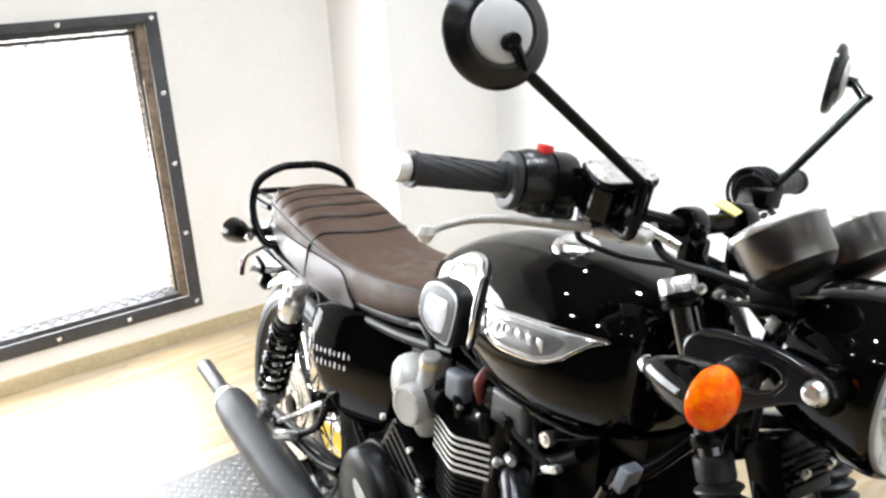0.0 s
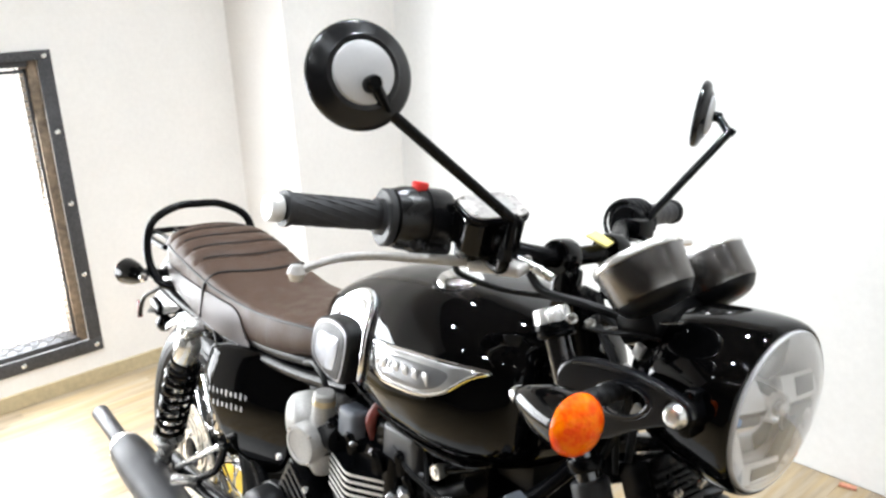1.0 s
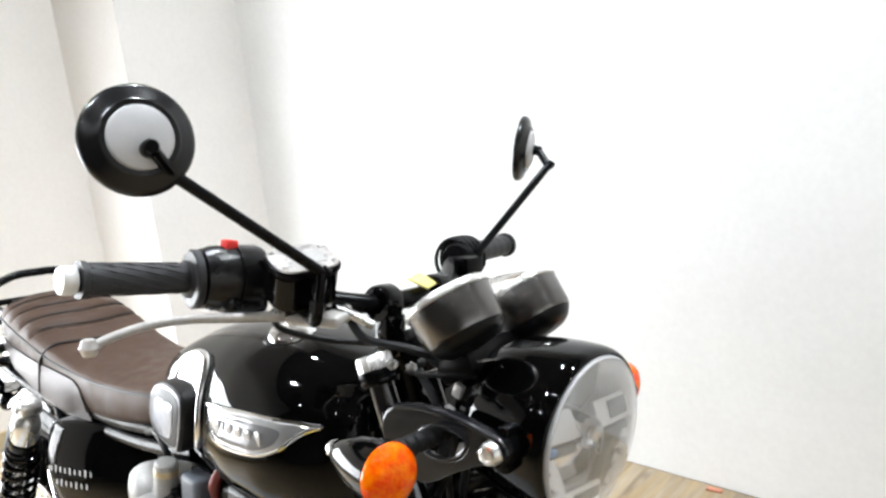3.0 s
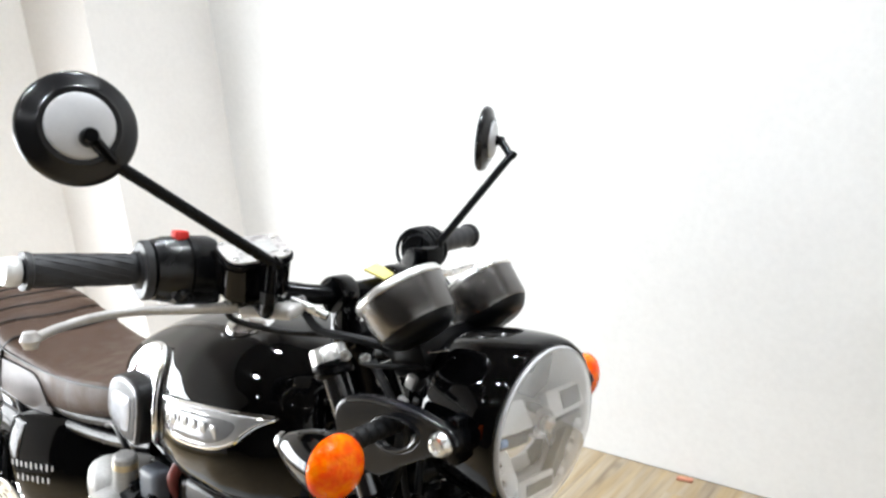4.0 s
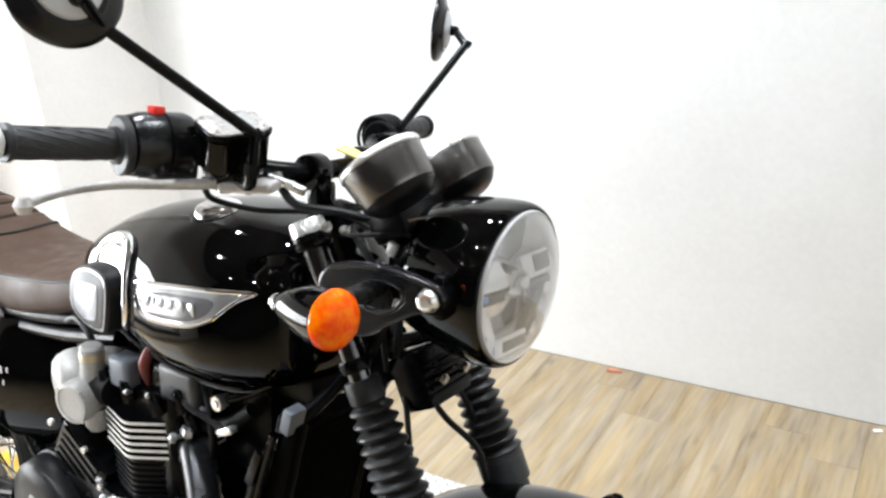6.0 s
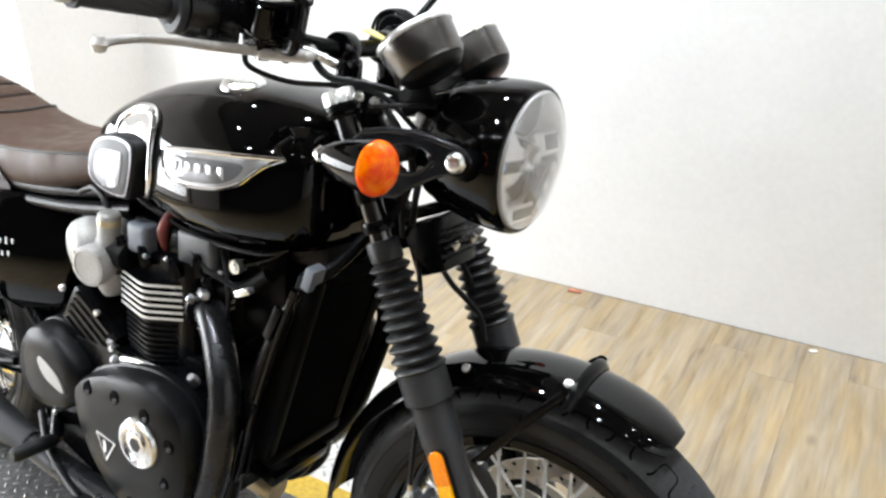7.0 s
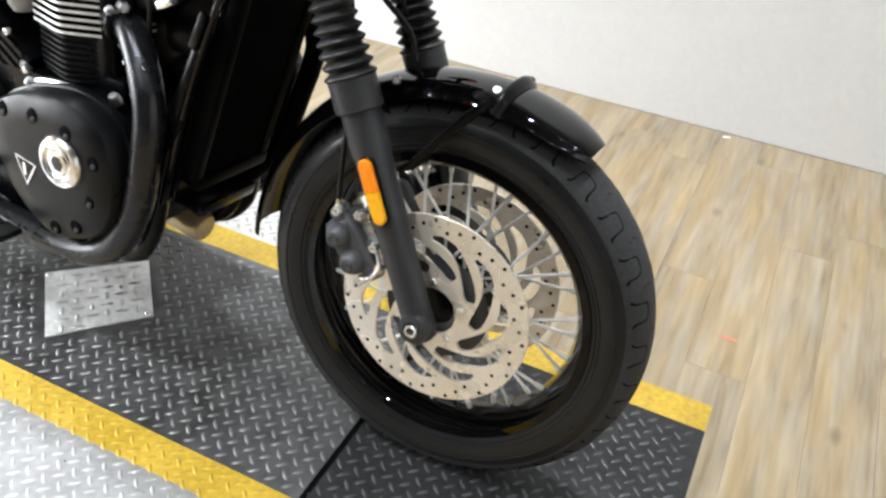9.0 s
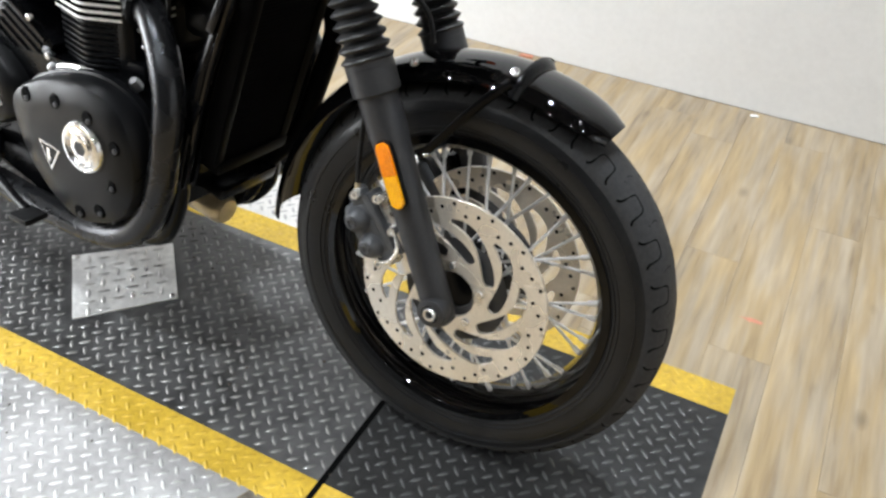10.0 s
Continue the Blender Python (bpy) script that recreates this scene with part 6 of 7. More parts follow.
# rear mudguard, tail lamp, plate holder
mudguard("rear_mudguard", (-1.44, 0, 0.312), 0.375, 122, 70, 0.085, "gloss black rear mudguard", False, edge=0.05)
tail = part("tail_lamp", lathe([(0.0, -0.06), (0.03, -0.055), (0.042, -0.03), (0.045, 0.0), (0.044, 0.004)], along((-1.74, 0, 0.70), (-0.96, 0, 0.1)), 32), GLOSS, bike, "black tail lamp")
part("tail_lens", lathe([(0.044, 0.0), (0.042, 0.016), (0.03, 0.022), (0, 0.024)], along((-1.74, 0, 0.70), (-0.96, 0, 0.1)), 32), REDLENS, tail, "red tail lens")
part("tail_fairing", loft(interp_rings([(-1.52, 0.76, 0.68, 0.075, 0.71), (-1.62, 0.755, 0.67, 0.075, 0.71), (-1.70, 0.745, 0.66, 0.06, 0.70), (-1.76, 0.72, 0.665, 0.045, 0.69)], 16)), GLOSS, tail, "gloss black tail fairing")
holder = part("plate_holder", tube([(-1.76, 0, 0.66), (-1.80, -0.03, 0.64), (-1.865, -0.05, 0.60), (-1.90, -0.05, 0.54)], 0.006, 8), PLASTIC, bike, "black number plate bracket")
part("red_reflector", block((0.006, 0.014, 0.05), Matrix.Translation((-1.90, -0.05, 0.56)), 0.002), REDLENS, holder, "dark red reflector")
part("plate_lamp", block((0.055, 0.05, 0.032), Matrix.Translation((-1.72, -0.05, 0.617)) @ Matrix.Rotation(radians(15), 4, "Y"), 0.008), GLOSS, holder, "black plate lamp")
part("tail_flap", plate([(-1.80, 0.578), (-1.705, 0.667), (-1.56, 0.655), (-1.60, 0.632), (-1.657, 0.61)], -0.066, 0.066, 0.003), GLOSS, tail, "angular gloss black mudguard flap")
part("lamp_ball", lathe([(0, -0.022), (0.012, -0.019), (0.02, -0.009), (0.022, 0), (0.02, 0.009), (0.012, 0.019), (0, 0.022)], Matrix.Translation((-1.697, -0.055, 0.576)), 20), GLOSS, holder, "black round end")
indicator((-1.60, -0.178, 0.752), (-0.97, -0.15, 0.0), (-1.60, -0.06, 0.735), False, "gloss black rear indicator", 0.86)
indicator((-1.60, 0.178, 0.735), (-0.97, 0.15, 0.0), (-1.60, 0.06, 0.725), False, "gloss black rear indicator", 0.86)

# rear wheel
rear_wheel, RW = wheel("rear_wheel", (-1.445, 0, 0.324), 0.326, 0.15, 0.218, False)
spokes(rear_wheel, RW, 0.218, False, CHROME)
part("hub", lathe([(0, -0.07), (0.04, -0.07), (0.055, -0.05), (0.03, -0.02), (0.03, 0.02), (0.055, 0.05), (0.04, 0.07), (0, 0.07)], RW, 32), SATIN, rear_wheel, "black wheel hub")
brake_disc(rear_wheel, RW, 0.085, 0.125, False)


# rear shocks
def shock(side):
    a, b = Vector((-1.238, side * 0.168, 0.712)), Vector((-1.428, side * 0.168, 0.312))
    d = a - b
    L = d.length
    m = along(b, d)
    sh = part("shock_absorber", lathe([(0, 0.02), (0.016, 0.02), (0.018, 0.03), (0.018, 0.15), (0.014, 0.16), (0.010, 0.18), (0.010, L - 0.08), (0, L - 0.08)], m, 20), ALLOY, bike, "twin shock absorber with a bright damper body")
    part("shock_top", lathe([(0.0, L - 0.085), (0.0255, L - 0.085), (0.027, L - 0.081), (0.027, L - 0.040), (0.024, L - 0.030), (0.016, L - 0.022), (0, L - 0.022)], m, 28), STEEL, sh, "bright shock top cover")
    part("shock_collar", lathe([(0.0, L - 0.135), (0.029, L - 0.135), (0.031, L - 0.130), (0.031, L - 0.108), (0.027, L - 0.104), (0.029, L - 0.100), (0.029, L - 0.086), (0.0, L - 0.086)], m, 28), SATIN, sh, "black preload collar")
    for p in (a, b):
        part("shock_eye", lathe([(0, -0.02), (0.019, -0.02), (0.021, -0.016), (0.021, 0.016), (0.019, 0.02), (0.009, 0.021), (0.008, 0.027), (0, 0.027)], along(p, (0, side, 0)), 24), STEEL, sh)
    turns, r = 8, 0.030
    pts = [m @ Vector((r * math.cos(t), r * math.sin(t), 0.13 + (L - 0.24) * t / (2 * math.pi * turns))) for t in np.linspace(0, 2 * math.pi * turns, turns * 16)]
    part("spring", tube(pts, 0.0058, 8, 1, smooth=False), GLOSS, sh, "black coil spring")
    part("spring_seat", lathe([(0.018, 0.10), (0.034, 0.105), (0.036, 0.112), (0.036, 0.125), (0.02, 0.13)], m, 24), STEEL, sh)


def panel_depth(x, z):
    """How far the side cover stands out at x and z."""
    d = 0.167 - (1.6 * (z - 0.57) ** 2 if z > 0.57 else 2.4 * (0.57 - z) ** 2)
    u, back = max(0.0, x + 1.20), max(0.0, -1.180 - x)
    return d - 0.26 * (math.sqrt(u * u + 0.0016) - 0.04) - 0.5 * u * u - 20.0 * back * back


def side_cover(side):
    loop = spline_closed([(-1.200, 0.672), (-1.185, 0.690), (-1.12, 0.70), (-1.0, 0.708), (-0.950, 0.706), (-0.935, 0.69), (-0.940, 0.645), (-0.955, 0.577), (-0.975, 0.515), (-1.005, 0.468), (-1.035, 0.447), (-1.065, 0.447), (-1.100, 0.466), (-1.130, 0.503), (-1.158, 0.563), (-1.185, 0.63)], 5)
    mid = sum(loop, Vector()) / len(loop)
    rings = []
    for f, back in ((1.0, 0.05), (1.0, 0.012), (0.995, 0.004), (0.975, 0.001), (0.95, 0.0), (0.85, 0.0), (0.7, 0.0), (0.5, 0.0), (0.3, 0.0), (0.1, 0.0)):
        ring = []
        for p in loop:
            x, z = mid.x + (p.x - mid.x) * f, mid.z + (p.z - mid.z) * f
            ring.append((x, side * (panel_depth(x, z) - back), z))
        rings.append(ring)
    return part("side_panel", loft(rings), GLOSS, bike, "gloss black curved side panel with grey script")


shock(-1)
shock(1)
for side in (-1, 1):
    arm = part("swingarm", tube([(-0.93, side * 0.10, 0.365), (-1.1, side * 0.125, 0.345), (-1.30, side * 0.13, 0.325), (-1.48, side * 0.13, 0.315)], 0.02, 14, flat=0.75), SATIN, bike, "black swingarm tube")
    part("axle_nut", lathe([(0, 0.0), (0.02, 0.0), (0.02, 0.012), (0.01, 0.016), (0, 0.016)], along((-1.44, side * 0.148, 0.317), (0, side, 0)), 6), STEEL, arm)
    part("frame_rail", tube([(-0.75, side * 0.09, 0.735), (-0.95, side * 0.09, 0.70), (-1.2, side * 0.09, 0.685), (-1.42, side * 0.10, 0.70), (-1.55, side * 0.10, 0.72)], 0.014, 12), SATIN, bike, "black frame rail")
    part("frame_loop", tube([(-1.26, side * 0.10, 0.69), (-1.18, side * 0.10, 0.58), (-1.06, side * 0.10, 0.45), (-0.98, side * 0.10, 0.36), (-0.96, side * 0.11, 0.26)], 0.013, 12), SATIN, bike, "black frame tube")
    part("footrest_stay", tube([(-1.325, side * 0.168, 0.364), (-1.21, side * 0.168, 0.437), (-1.112, side * 0.160, 0.501)], 0.0075, 10), STEEL, bike, "bright footrest stay")
    part("footrest_hanger", tube([(-1.112, side * 0.15, 0.501), (-1.15, side * 0.155, 0.43), (-1.22, side * 0.165, 0.372), (-1.13, side * 0.16, 0.36), (-1.06, side * 0.15, 0.37)], 0.0085, 10), SATIN, bike, "black footrest hanger")
    part("passenger_peg", lathe([(0, 0), (0.009, 0), (0.012, 0.006), (0.013, 0.05), (0.010, 0.056), (0, 0.056)], along((-1.222, side * 0.165, 0.372), (-0.35, side, 0.25)), 16), STEEL, bike, "folded passenger footrest")
    # side panel
    sp = side_cover(side)
    for k, (z, n) in enumerate(((0.606, 9), (0.582, 7))):
        bm = bmesh.new()
        for j in range(n):
            x = -1.165 + j * 0.0125 + 0.016 * k
            block((0.006, 0.0012, 0.010 + 0.004 * (j % 3 == 1)), Matrix.Translation((x, side * (panel_depth(x, z) + 0.0005), z + 0.0008 * j)) @ Matrix.Rotation(radians(12), 4, "Y"), 0, bm)
        part("script_bar", bm, SCRIPT, sp, "grey script")

# main frame and radiator
for side in (-1, 1):
    wide = 1 if side < 0 else 0.62
    part("frame_downtube", tube([(-0.27, side * 0.03, 0.82), (-0.305, side * 0.07, 0.76), (-0.36, side * wide * 0.125, 0.68), (-0.415, side * wide * 0.135, 0.55), (-0.46, side * wide * 0.135, 0.42), (-0.50, side * wide * 0.13, 0.28), (-0.56, side * wide * 0.125, 0.215), (-0.7, side * 0.12, 0.205), (-0.96, side * 0.12, 0.24)], [0.010, 0.010, 0.0115, 0.015, 0.0165, 0.0165, 0.0165, 0.0165, 0.0165], 14), SATIN, bike, "black frame cradle tube")
    part("front_strut", tube([(-0.345, side * 0.045, 0.835), (-0.362, side * 0.05, 0.80), (-0.383, side * 0.06, 0.767), (-0.419, side * 0.08, 0.739), (-0.455, side * 0.097, 0.72), (-0.49, side * 0.108, 0.707)], 0.0065, 10), GLOSS, bike, "black bent stay below the tank")
    part("strut_bolt", lathe([(0, 0.014), (0.006, 0.014), (0.007, 0.011), (0.011, 0.011), (0.0115, 0.0), (0.006, -0.02), (0, -0.02)], along((-0.484, side * 0.108, 0.708), (0, side, 0)), 12), STEEL, bike, "bright engine mount bolt")
part("backbone", tube([(-0.27, 0, 0.86), (-0.5, 0, 0.80), (-0.8, 0, 0.74)], 0.028, 14), SATIN, bike, "black frame backbone")
RM = Matrix.Translation((-0.377, -0.024, 0.567)) @ Matrix.Rotation(radians(17), 4, "Y")
rad = part("radiator", block((0.028, 0.148, 0.325), RM @ Matrix.Translation((0, -0.011, 0)), 0.005), SEAMBLACK, bike, "black radiator")
bm = bmesh.new()
for k in range(45):
    block((0.002, 0.144, 0.0022), RM @ Matrix.Translation((0.0148, -0.011, -0.155 + k * 0.0069)), 0, bm)
tagged(part("radiator_core", bm, SEAMBLACK, rad, "fine cooling fins", smooth=False), kind="stuff")
for y in (-0.095, 0.064):
    part("radiator_tank", block((0.04, 0.024, 0.34), RM @ Matrix.Translation((0, y, 0.005)), 0.008), RADBLACK, rad, "black radiator side tank")
part("radiator_tab", block((0.016, 0.028, 0.035), Matrix.Translation((-0.318, -0.128, 0.738)) @ Matrix.Rotation(radians(17), 4, "Y"), 0.003), BLUEGREY, rad, "blue grey plastic clip")
part("radiator_cowl", block((0.045, 0.168, 0.026), RM @ Matrix.Translation((0.0, -0.011, -0.172)), 0.006), RADBLACK, rad)
for z in (0.09, -0.08):
    part("radiator_stay", block((0.014, 0.006, 0.06), Matrix.Translation((-0.40 + 0.3 * z, -0.15, 0.57 + z)) @ Matrix.Rotation(radians(25), 4, "Y"), 0.002), SATIN, rad)


# engine
engine = part("engine", loft([[(x, y, z) for x, z in ((-0.49, 0.30), (-0.47, 0.40), (-0.50, 0.48), (-0.58, 0.51), (-0.72, 0.51), (-0.86, 0.50), (-0.95, 0.45), (-0.97, 0.36), (-0.92, 0.27), (-0.80, 0.235), (-0.60, 0.235))] for y in (-0.165, -0.15, 0.15, 0.165)]), SATIN, bike, "black parallel twin engine crankcase")


CL = [(-0.772, 0.430), (-0.757, 0.462), (-0.705, 0.492), (-0.650, 0.509), (-0.590, 0.518), (-0.540, 0.510), (-0.502, 0.488), (-0.485, 0.445), (-0.483, 0.395), (-0.492, 0.345), (-0.525, 0.298), (-0.585, 0.266), (-0.640, 0.258), (-0.690, 0.280), (-0.735, 0.325), (-0.762, 0.380)]
clutch = cover("clutch_cover", CL, -0.170, -0.226, "matt black rounded clutch cover", COVERMATT, 0.020)
m = along((-0.586, -0.226, 0.414), ACROSS)
capring = part("cover_cap", lathe([(0.0435, -0.004), (0.043, 0.005), (0.040, 0.0085), (0.036, 0.0088), (0.035, 0.0078), (0.030, 0.0082), (0.029, 0.009), (0.027, 0.006), (0.021, 0.006), (0.019, 0.0085), (0.015, 0.009), (0, 0.009)], m, 48), CAPSTEEL, clutch, "polished round inspection cap")
part("cap_centre", lathe([(0, 0.0095), (0.013, 0.0095), (0.0145, 0.006), (0.0145, 0)], m, 6), DARKGREY, capring)
# triangular badge, kept as a plain shape
part("cover_badge", plate([(-0.695, 0.395), (-0.645, 0.388), (-0.672, 0.345)], -0.224, -0.2285, 0.001), ALLOY, clutch, "small triangular metal badge")
part("badge_inset", plate([(-0.690, 0.392), (-0.650, 0.3865), (-0.672, 0.352)], -0.2275, -0.2292, 0.0005), SATIN, clutch)
part("badge_mark", block((0.006, 0.001, 0.022), Matrix.Translation((-0.672, -0.2295, 0.375)), 0), ALLOY, clutch)
for x, z, y in ((-0.718, 0.462, -0.2215), (-0.645, 0.472, -0.2235), (-0.572, 0.466, -0.224), (-0.520, 0.432, -0.222), (-0.535, 0.362, -0.2225), (-0.570, 0.304, -0.2225), (-0.620, 0.285, -0.222)):
    part("bolt_recess", lathe([(0.0, 0.003), (0.011, 0.003), (0.0135, 0.0), (0.0135, -0.02)], along((x, y, z), ACROSS), 18), SEAMBLACK, clutch, "dark bolt recess")
    part("cover_bolt", bolt((x + 0.004, y - 0.0035, z - 0.003), ACROSS, 0.0042, 0.003), BOSSGREY, clutch)
# rear drive cover
drive = cover("sprocket_cover", [(-0.975, 0.40), (-0.965, 0.46), (-0.93, 0.50), (-0.88, 0.51), (-0.82, 0.488), (-0.785, 0.45), (-0.79, 0.40), (-0.83, 0.365), (-0.90, 0.345), (-0.95, 0.355)], -0.14, -0.20, "satin black rounded rear engine cover", COVERMATT, 0.03)
part("cover_inlay", plate([(-0.895, 0.445), (-0.885, 0.455), (-0.84, 0.432), (-0.823, 0.408), (-0.835, 0.405), (-0.875, 0.418)], -0.197, -0.202, 0.001, rounding=4), CAST, drive, "bright slot inlay")
# ribbed casing behind the cylinders
casing = part("ribbed_case", block((0.13, 0.10, 0.09), Matrix.Translation((-0.80, -0.11, 0.525)) @ Matrix.Rotation(radians(32), 4, "Y"), 0.008), SATIN, bike, "ribbed black starter casing")
for k in range(5):
    part("case_rib", block((0.10, 0.006, 0.085), Matrix.Translation((-0.80, -0.145 + 0.0 * k, 0.53)) @ Matrix.Rotation(radians(32), 4, "Y") @ Matrix.Translation((0, -0.016, -0.034 + 0.017 * k)) @ Matrix.Diagonal((1, 1, 0.08, 1)), 0), SATIN, casing)
for p in ((-0.765, -0.163, 0.565), (-0.86, -0.163, 0.585), (-0.73, -0.163, 0.51)):
    part("case_bolt", bolt(p, ACROSS, 0.006, 0.006), STEEL, casing)


# cylinders with cooling fins
def fin_ring(x0, x1, y0, y1, z, t, r=0.02, n=6):
    pts = []
    for cx, cy, a0 in ((x1 - r, y1 - r, 0), (x0 + r, y1 - r, 90), (x0 + r, y0 + r, 180), (x1 - r, y0 + r, 270)):
        for k in range(n + 1):
            a = radians(a0 + 90 * k / n)
            pts.append((cx + r * math.cos(a), cy + r * math.sin(a)))
    return [[(x, y, z + dz) for x, y in pts] for dz in (-t / 2, t / 2)]


barrel = part("cylinder_block", loft(fin_ring(-0.68, -0.565, -0.135, 0.135, 0.565, 0.15)), SATIN, bike, "black finned cylinder block")
head = part("cylinder_head", loft(fin_ring(-0.685, -0.56, -0.135, 0.135, 0.655, 0.08)), SATIN, bike, "black cylinder head with bright fin edges")
def fin(side, z, t, grow):
    """One cooling fin: rounded in plan, wrapping the front corner of its cylinder."""
    plan = [Vector((x, 0, y)) for x, y in ((-0.733, 0.10), (-0.728, 0.138), (-0.718, 0.148), (-0.652, 0.165), (-0.640, 0.1665), (-0.630, 0.164), (-0.582, 0.133), (-0.574, 0.125), (-0.566, 0.112), (-0.563, 0.09), (-0.563, 0.045), (-0.60, 0.03), (-0.72, 0.03))]
    mid = Vector((-0.645, 0, 0.09))
    loop = spline_closed([(mid.x + (p.x - mid.x) * grow, mid.z + (p.z - mid.z) * grow) for p in plan], 1)
    return loft([[(p.x, side * p.z, z + dz) for p in loop] for dz in (-t / 2, t / 2)])


for side in (-1, 1):
    for k in range(9):
        part("cooling_fin", fin(side, 0.508 + 0.0098 * k, 0.004, 0.93 if k > 1 else 0.9), COVERMATT, barrel)
    for k in range(6):
        z = 0.596 + 0.0112 * k
        part("head_fin", fin(side, z, 0.0062, 1.0), SATIN, head)
        part("fin_edge", fin(side, z, 0.0044, 1.008), FINEDGE, head, "machined bright fin edge")
cam_box = part("cam_cover", block((0.16, 0.25, 0.06), Matrix.Translation((-0.635, 0, 0.712)), 0.014, seg=3), SATIN, bike, "satin black cam cover")
for x, y, sx, sz in ((-0.674, -0.13, 0.045, 0.05), (-0.56, -0.11, 0.08, 0.06)):
    part("cam_boss", block((sx, 0.04, sz), Matrix.Translation((x, y, 0.715)), 0.009, seg=3), BLUEGREY if x < -0.65 else BOSSGREY, cam_box)
part("plug_lead", tube([(-0.635, -0.12, 0.70), (-0.632, -0.128, 0.735), (-0.625, -0.11, 0.77)], [0.007, 0.010, 0.006], 10), BROWNRED, cam_box, "brown-red ignition lead")
for x, y, z in ((-0.715, -0.145, 0.692), (-0.66, -0.145, 0.692), (-0.59, -0.145, 0.69), (-0.55, -0.13, 0.70), (-0.542, -0.12, 0.665)):
    part("head_nut", lathe([(0, 0.016), (0.006, 0.016), (0.009, 0.012), (0.009, 0), (0.011, -0.004), (0.011, -0.02)], along((x, y, z), (0, -0.25, 0.97)), 8), SATIN, cam_box)
part("block_base", block((0.20, 0.27, 0.03), Matrix.Translation((-0.64, 0, 0.52)), 0.008), SATIN, bike, "black cylinder base flange")
for x in (-0.74, -0.54):
    part("base_nut", lathe([(0, 0.02), (0.007, 0.019), (0.009, 0.013), (0.009, 0)], along((x, -0.15, 0.505), (0, -0.5, 0.8)), 6), ZINC, bike, "bright base nut")

# throttle bodies styled as carburettors
for side in (-1, 1):
    y = side * 0.135
    tb = part("throttle_body", lathe([(0, -0.045), (0.026, -0.045), (0.030, -0.04), (0.031, 0.03), (0.027, 0.045), (0.024, 0.08), (0, 0.08)], along((-0.79, y, 0.675), (1, 0, 0)), 28), CAST, bike, "cast grey throttle body")
    part("body_bell", lathe([(0, 0), (0.03, 0), (0.043, 0.005), (0.0475, 0.012), (0.0485, 0.022), (0.0475, 0.034), (0.043, 0.046), (0.034, 0.054), (0.020, 0.058), (0, 0.059)], along((-0.797, side * 0.118, 0.672), (-0.30, side * 0.94, -0.02)), 36), CAST, tb, "cast grey drum housing")
    part("body_cover", lathe([(0, -0.03), (0.030, -0.03), (0.033, -0.004), (0.0345, 0.004), (0.0345, 0.024), (0.0325, 0.028), (0.027, 0.029), (0.026, 0.0275), (0, 0.0275)], along((-0.757, side * 0.158, 0.657), (0.16, side, -0.03)), 36), CAST, tb, "round cast cover")
    part("body_chimney", lathe([(0, 0), (0.018, 0), (0.0185, 0.05), (0, 0.05)], along((-0.748, side * 0.146, 0.680), (0.1, 0, 1)), 24), CAST, tb)
    part("chimney_cap", lathe([(0.0186, 0.043), (0.0192, 0.052), (0.0182, 0.0535)], along((-0.748, side * 0.146, 0.680), (0.1, 0, 1)), 24), BRASS, tb, "brass coloured band")
    part("chimney_top", lathe([(0.0182, 0.052), (0.0182, 0.061), (0.015, 0.065), (0, 0.066)], along((-0.748, side * 0.146, 0.680), (0.1, 0, 1)), 24), CAST, tb)
    part("float_bowl", lathe([(0.0, -0.03), (0.014, -0.03), (0.02, -0.02), (0.024, 0.01), (0, 0.01)], along((-0.748, side * 0.145, 0.63), (0, 0, 1)), 20), CAST, tb)
    part("intake_boot", lathe([(0, 0), (0.027, 0), (0.029, 0.008), (0.026, 0.02), (0.028, 0.03), (0.026, 0.04), (0, 0.04)], along((-0.745, y, 0.675), (1, 0, -0.05)), 24), RUBBER, tb)
    for dx, dz in ((-0.02, 0.018), (0.02, -0.02), (0.022, 0.02)):
        part("body_screw", bolt((-0.752 + dx * 1.2, side * (0.186 - dx * 0.19), 0.656 + dz * 1.2), (0.16, side, -0.03), 0.003, 0.002), STEEL, tb)
    for k in range(3):
        part("stamp_bar", block((0.002, 0.012 - 0.002 * k, 0.003), Matrix.Translation((-0.842, side * 0.150, 0.682 - 0.010 * k)) @ Matrix.Rotation(radians(-side * 20), 4, "Z"), 0), BOSSGREY, tb)
    part("fuel_line", tube([(-0.78, side * 0.12, 0.72), (-0.76, side * 0.135, 0.75), (-0.80, side * 0.13, 0.77), (-0.87, side * 0.11, 0.745)], 0.0055, 8), RUBBER, tb)


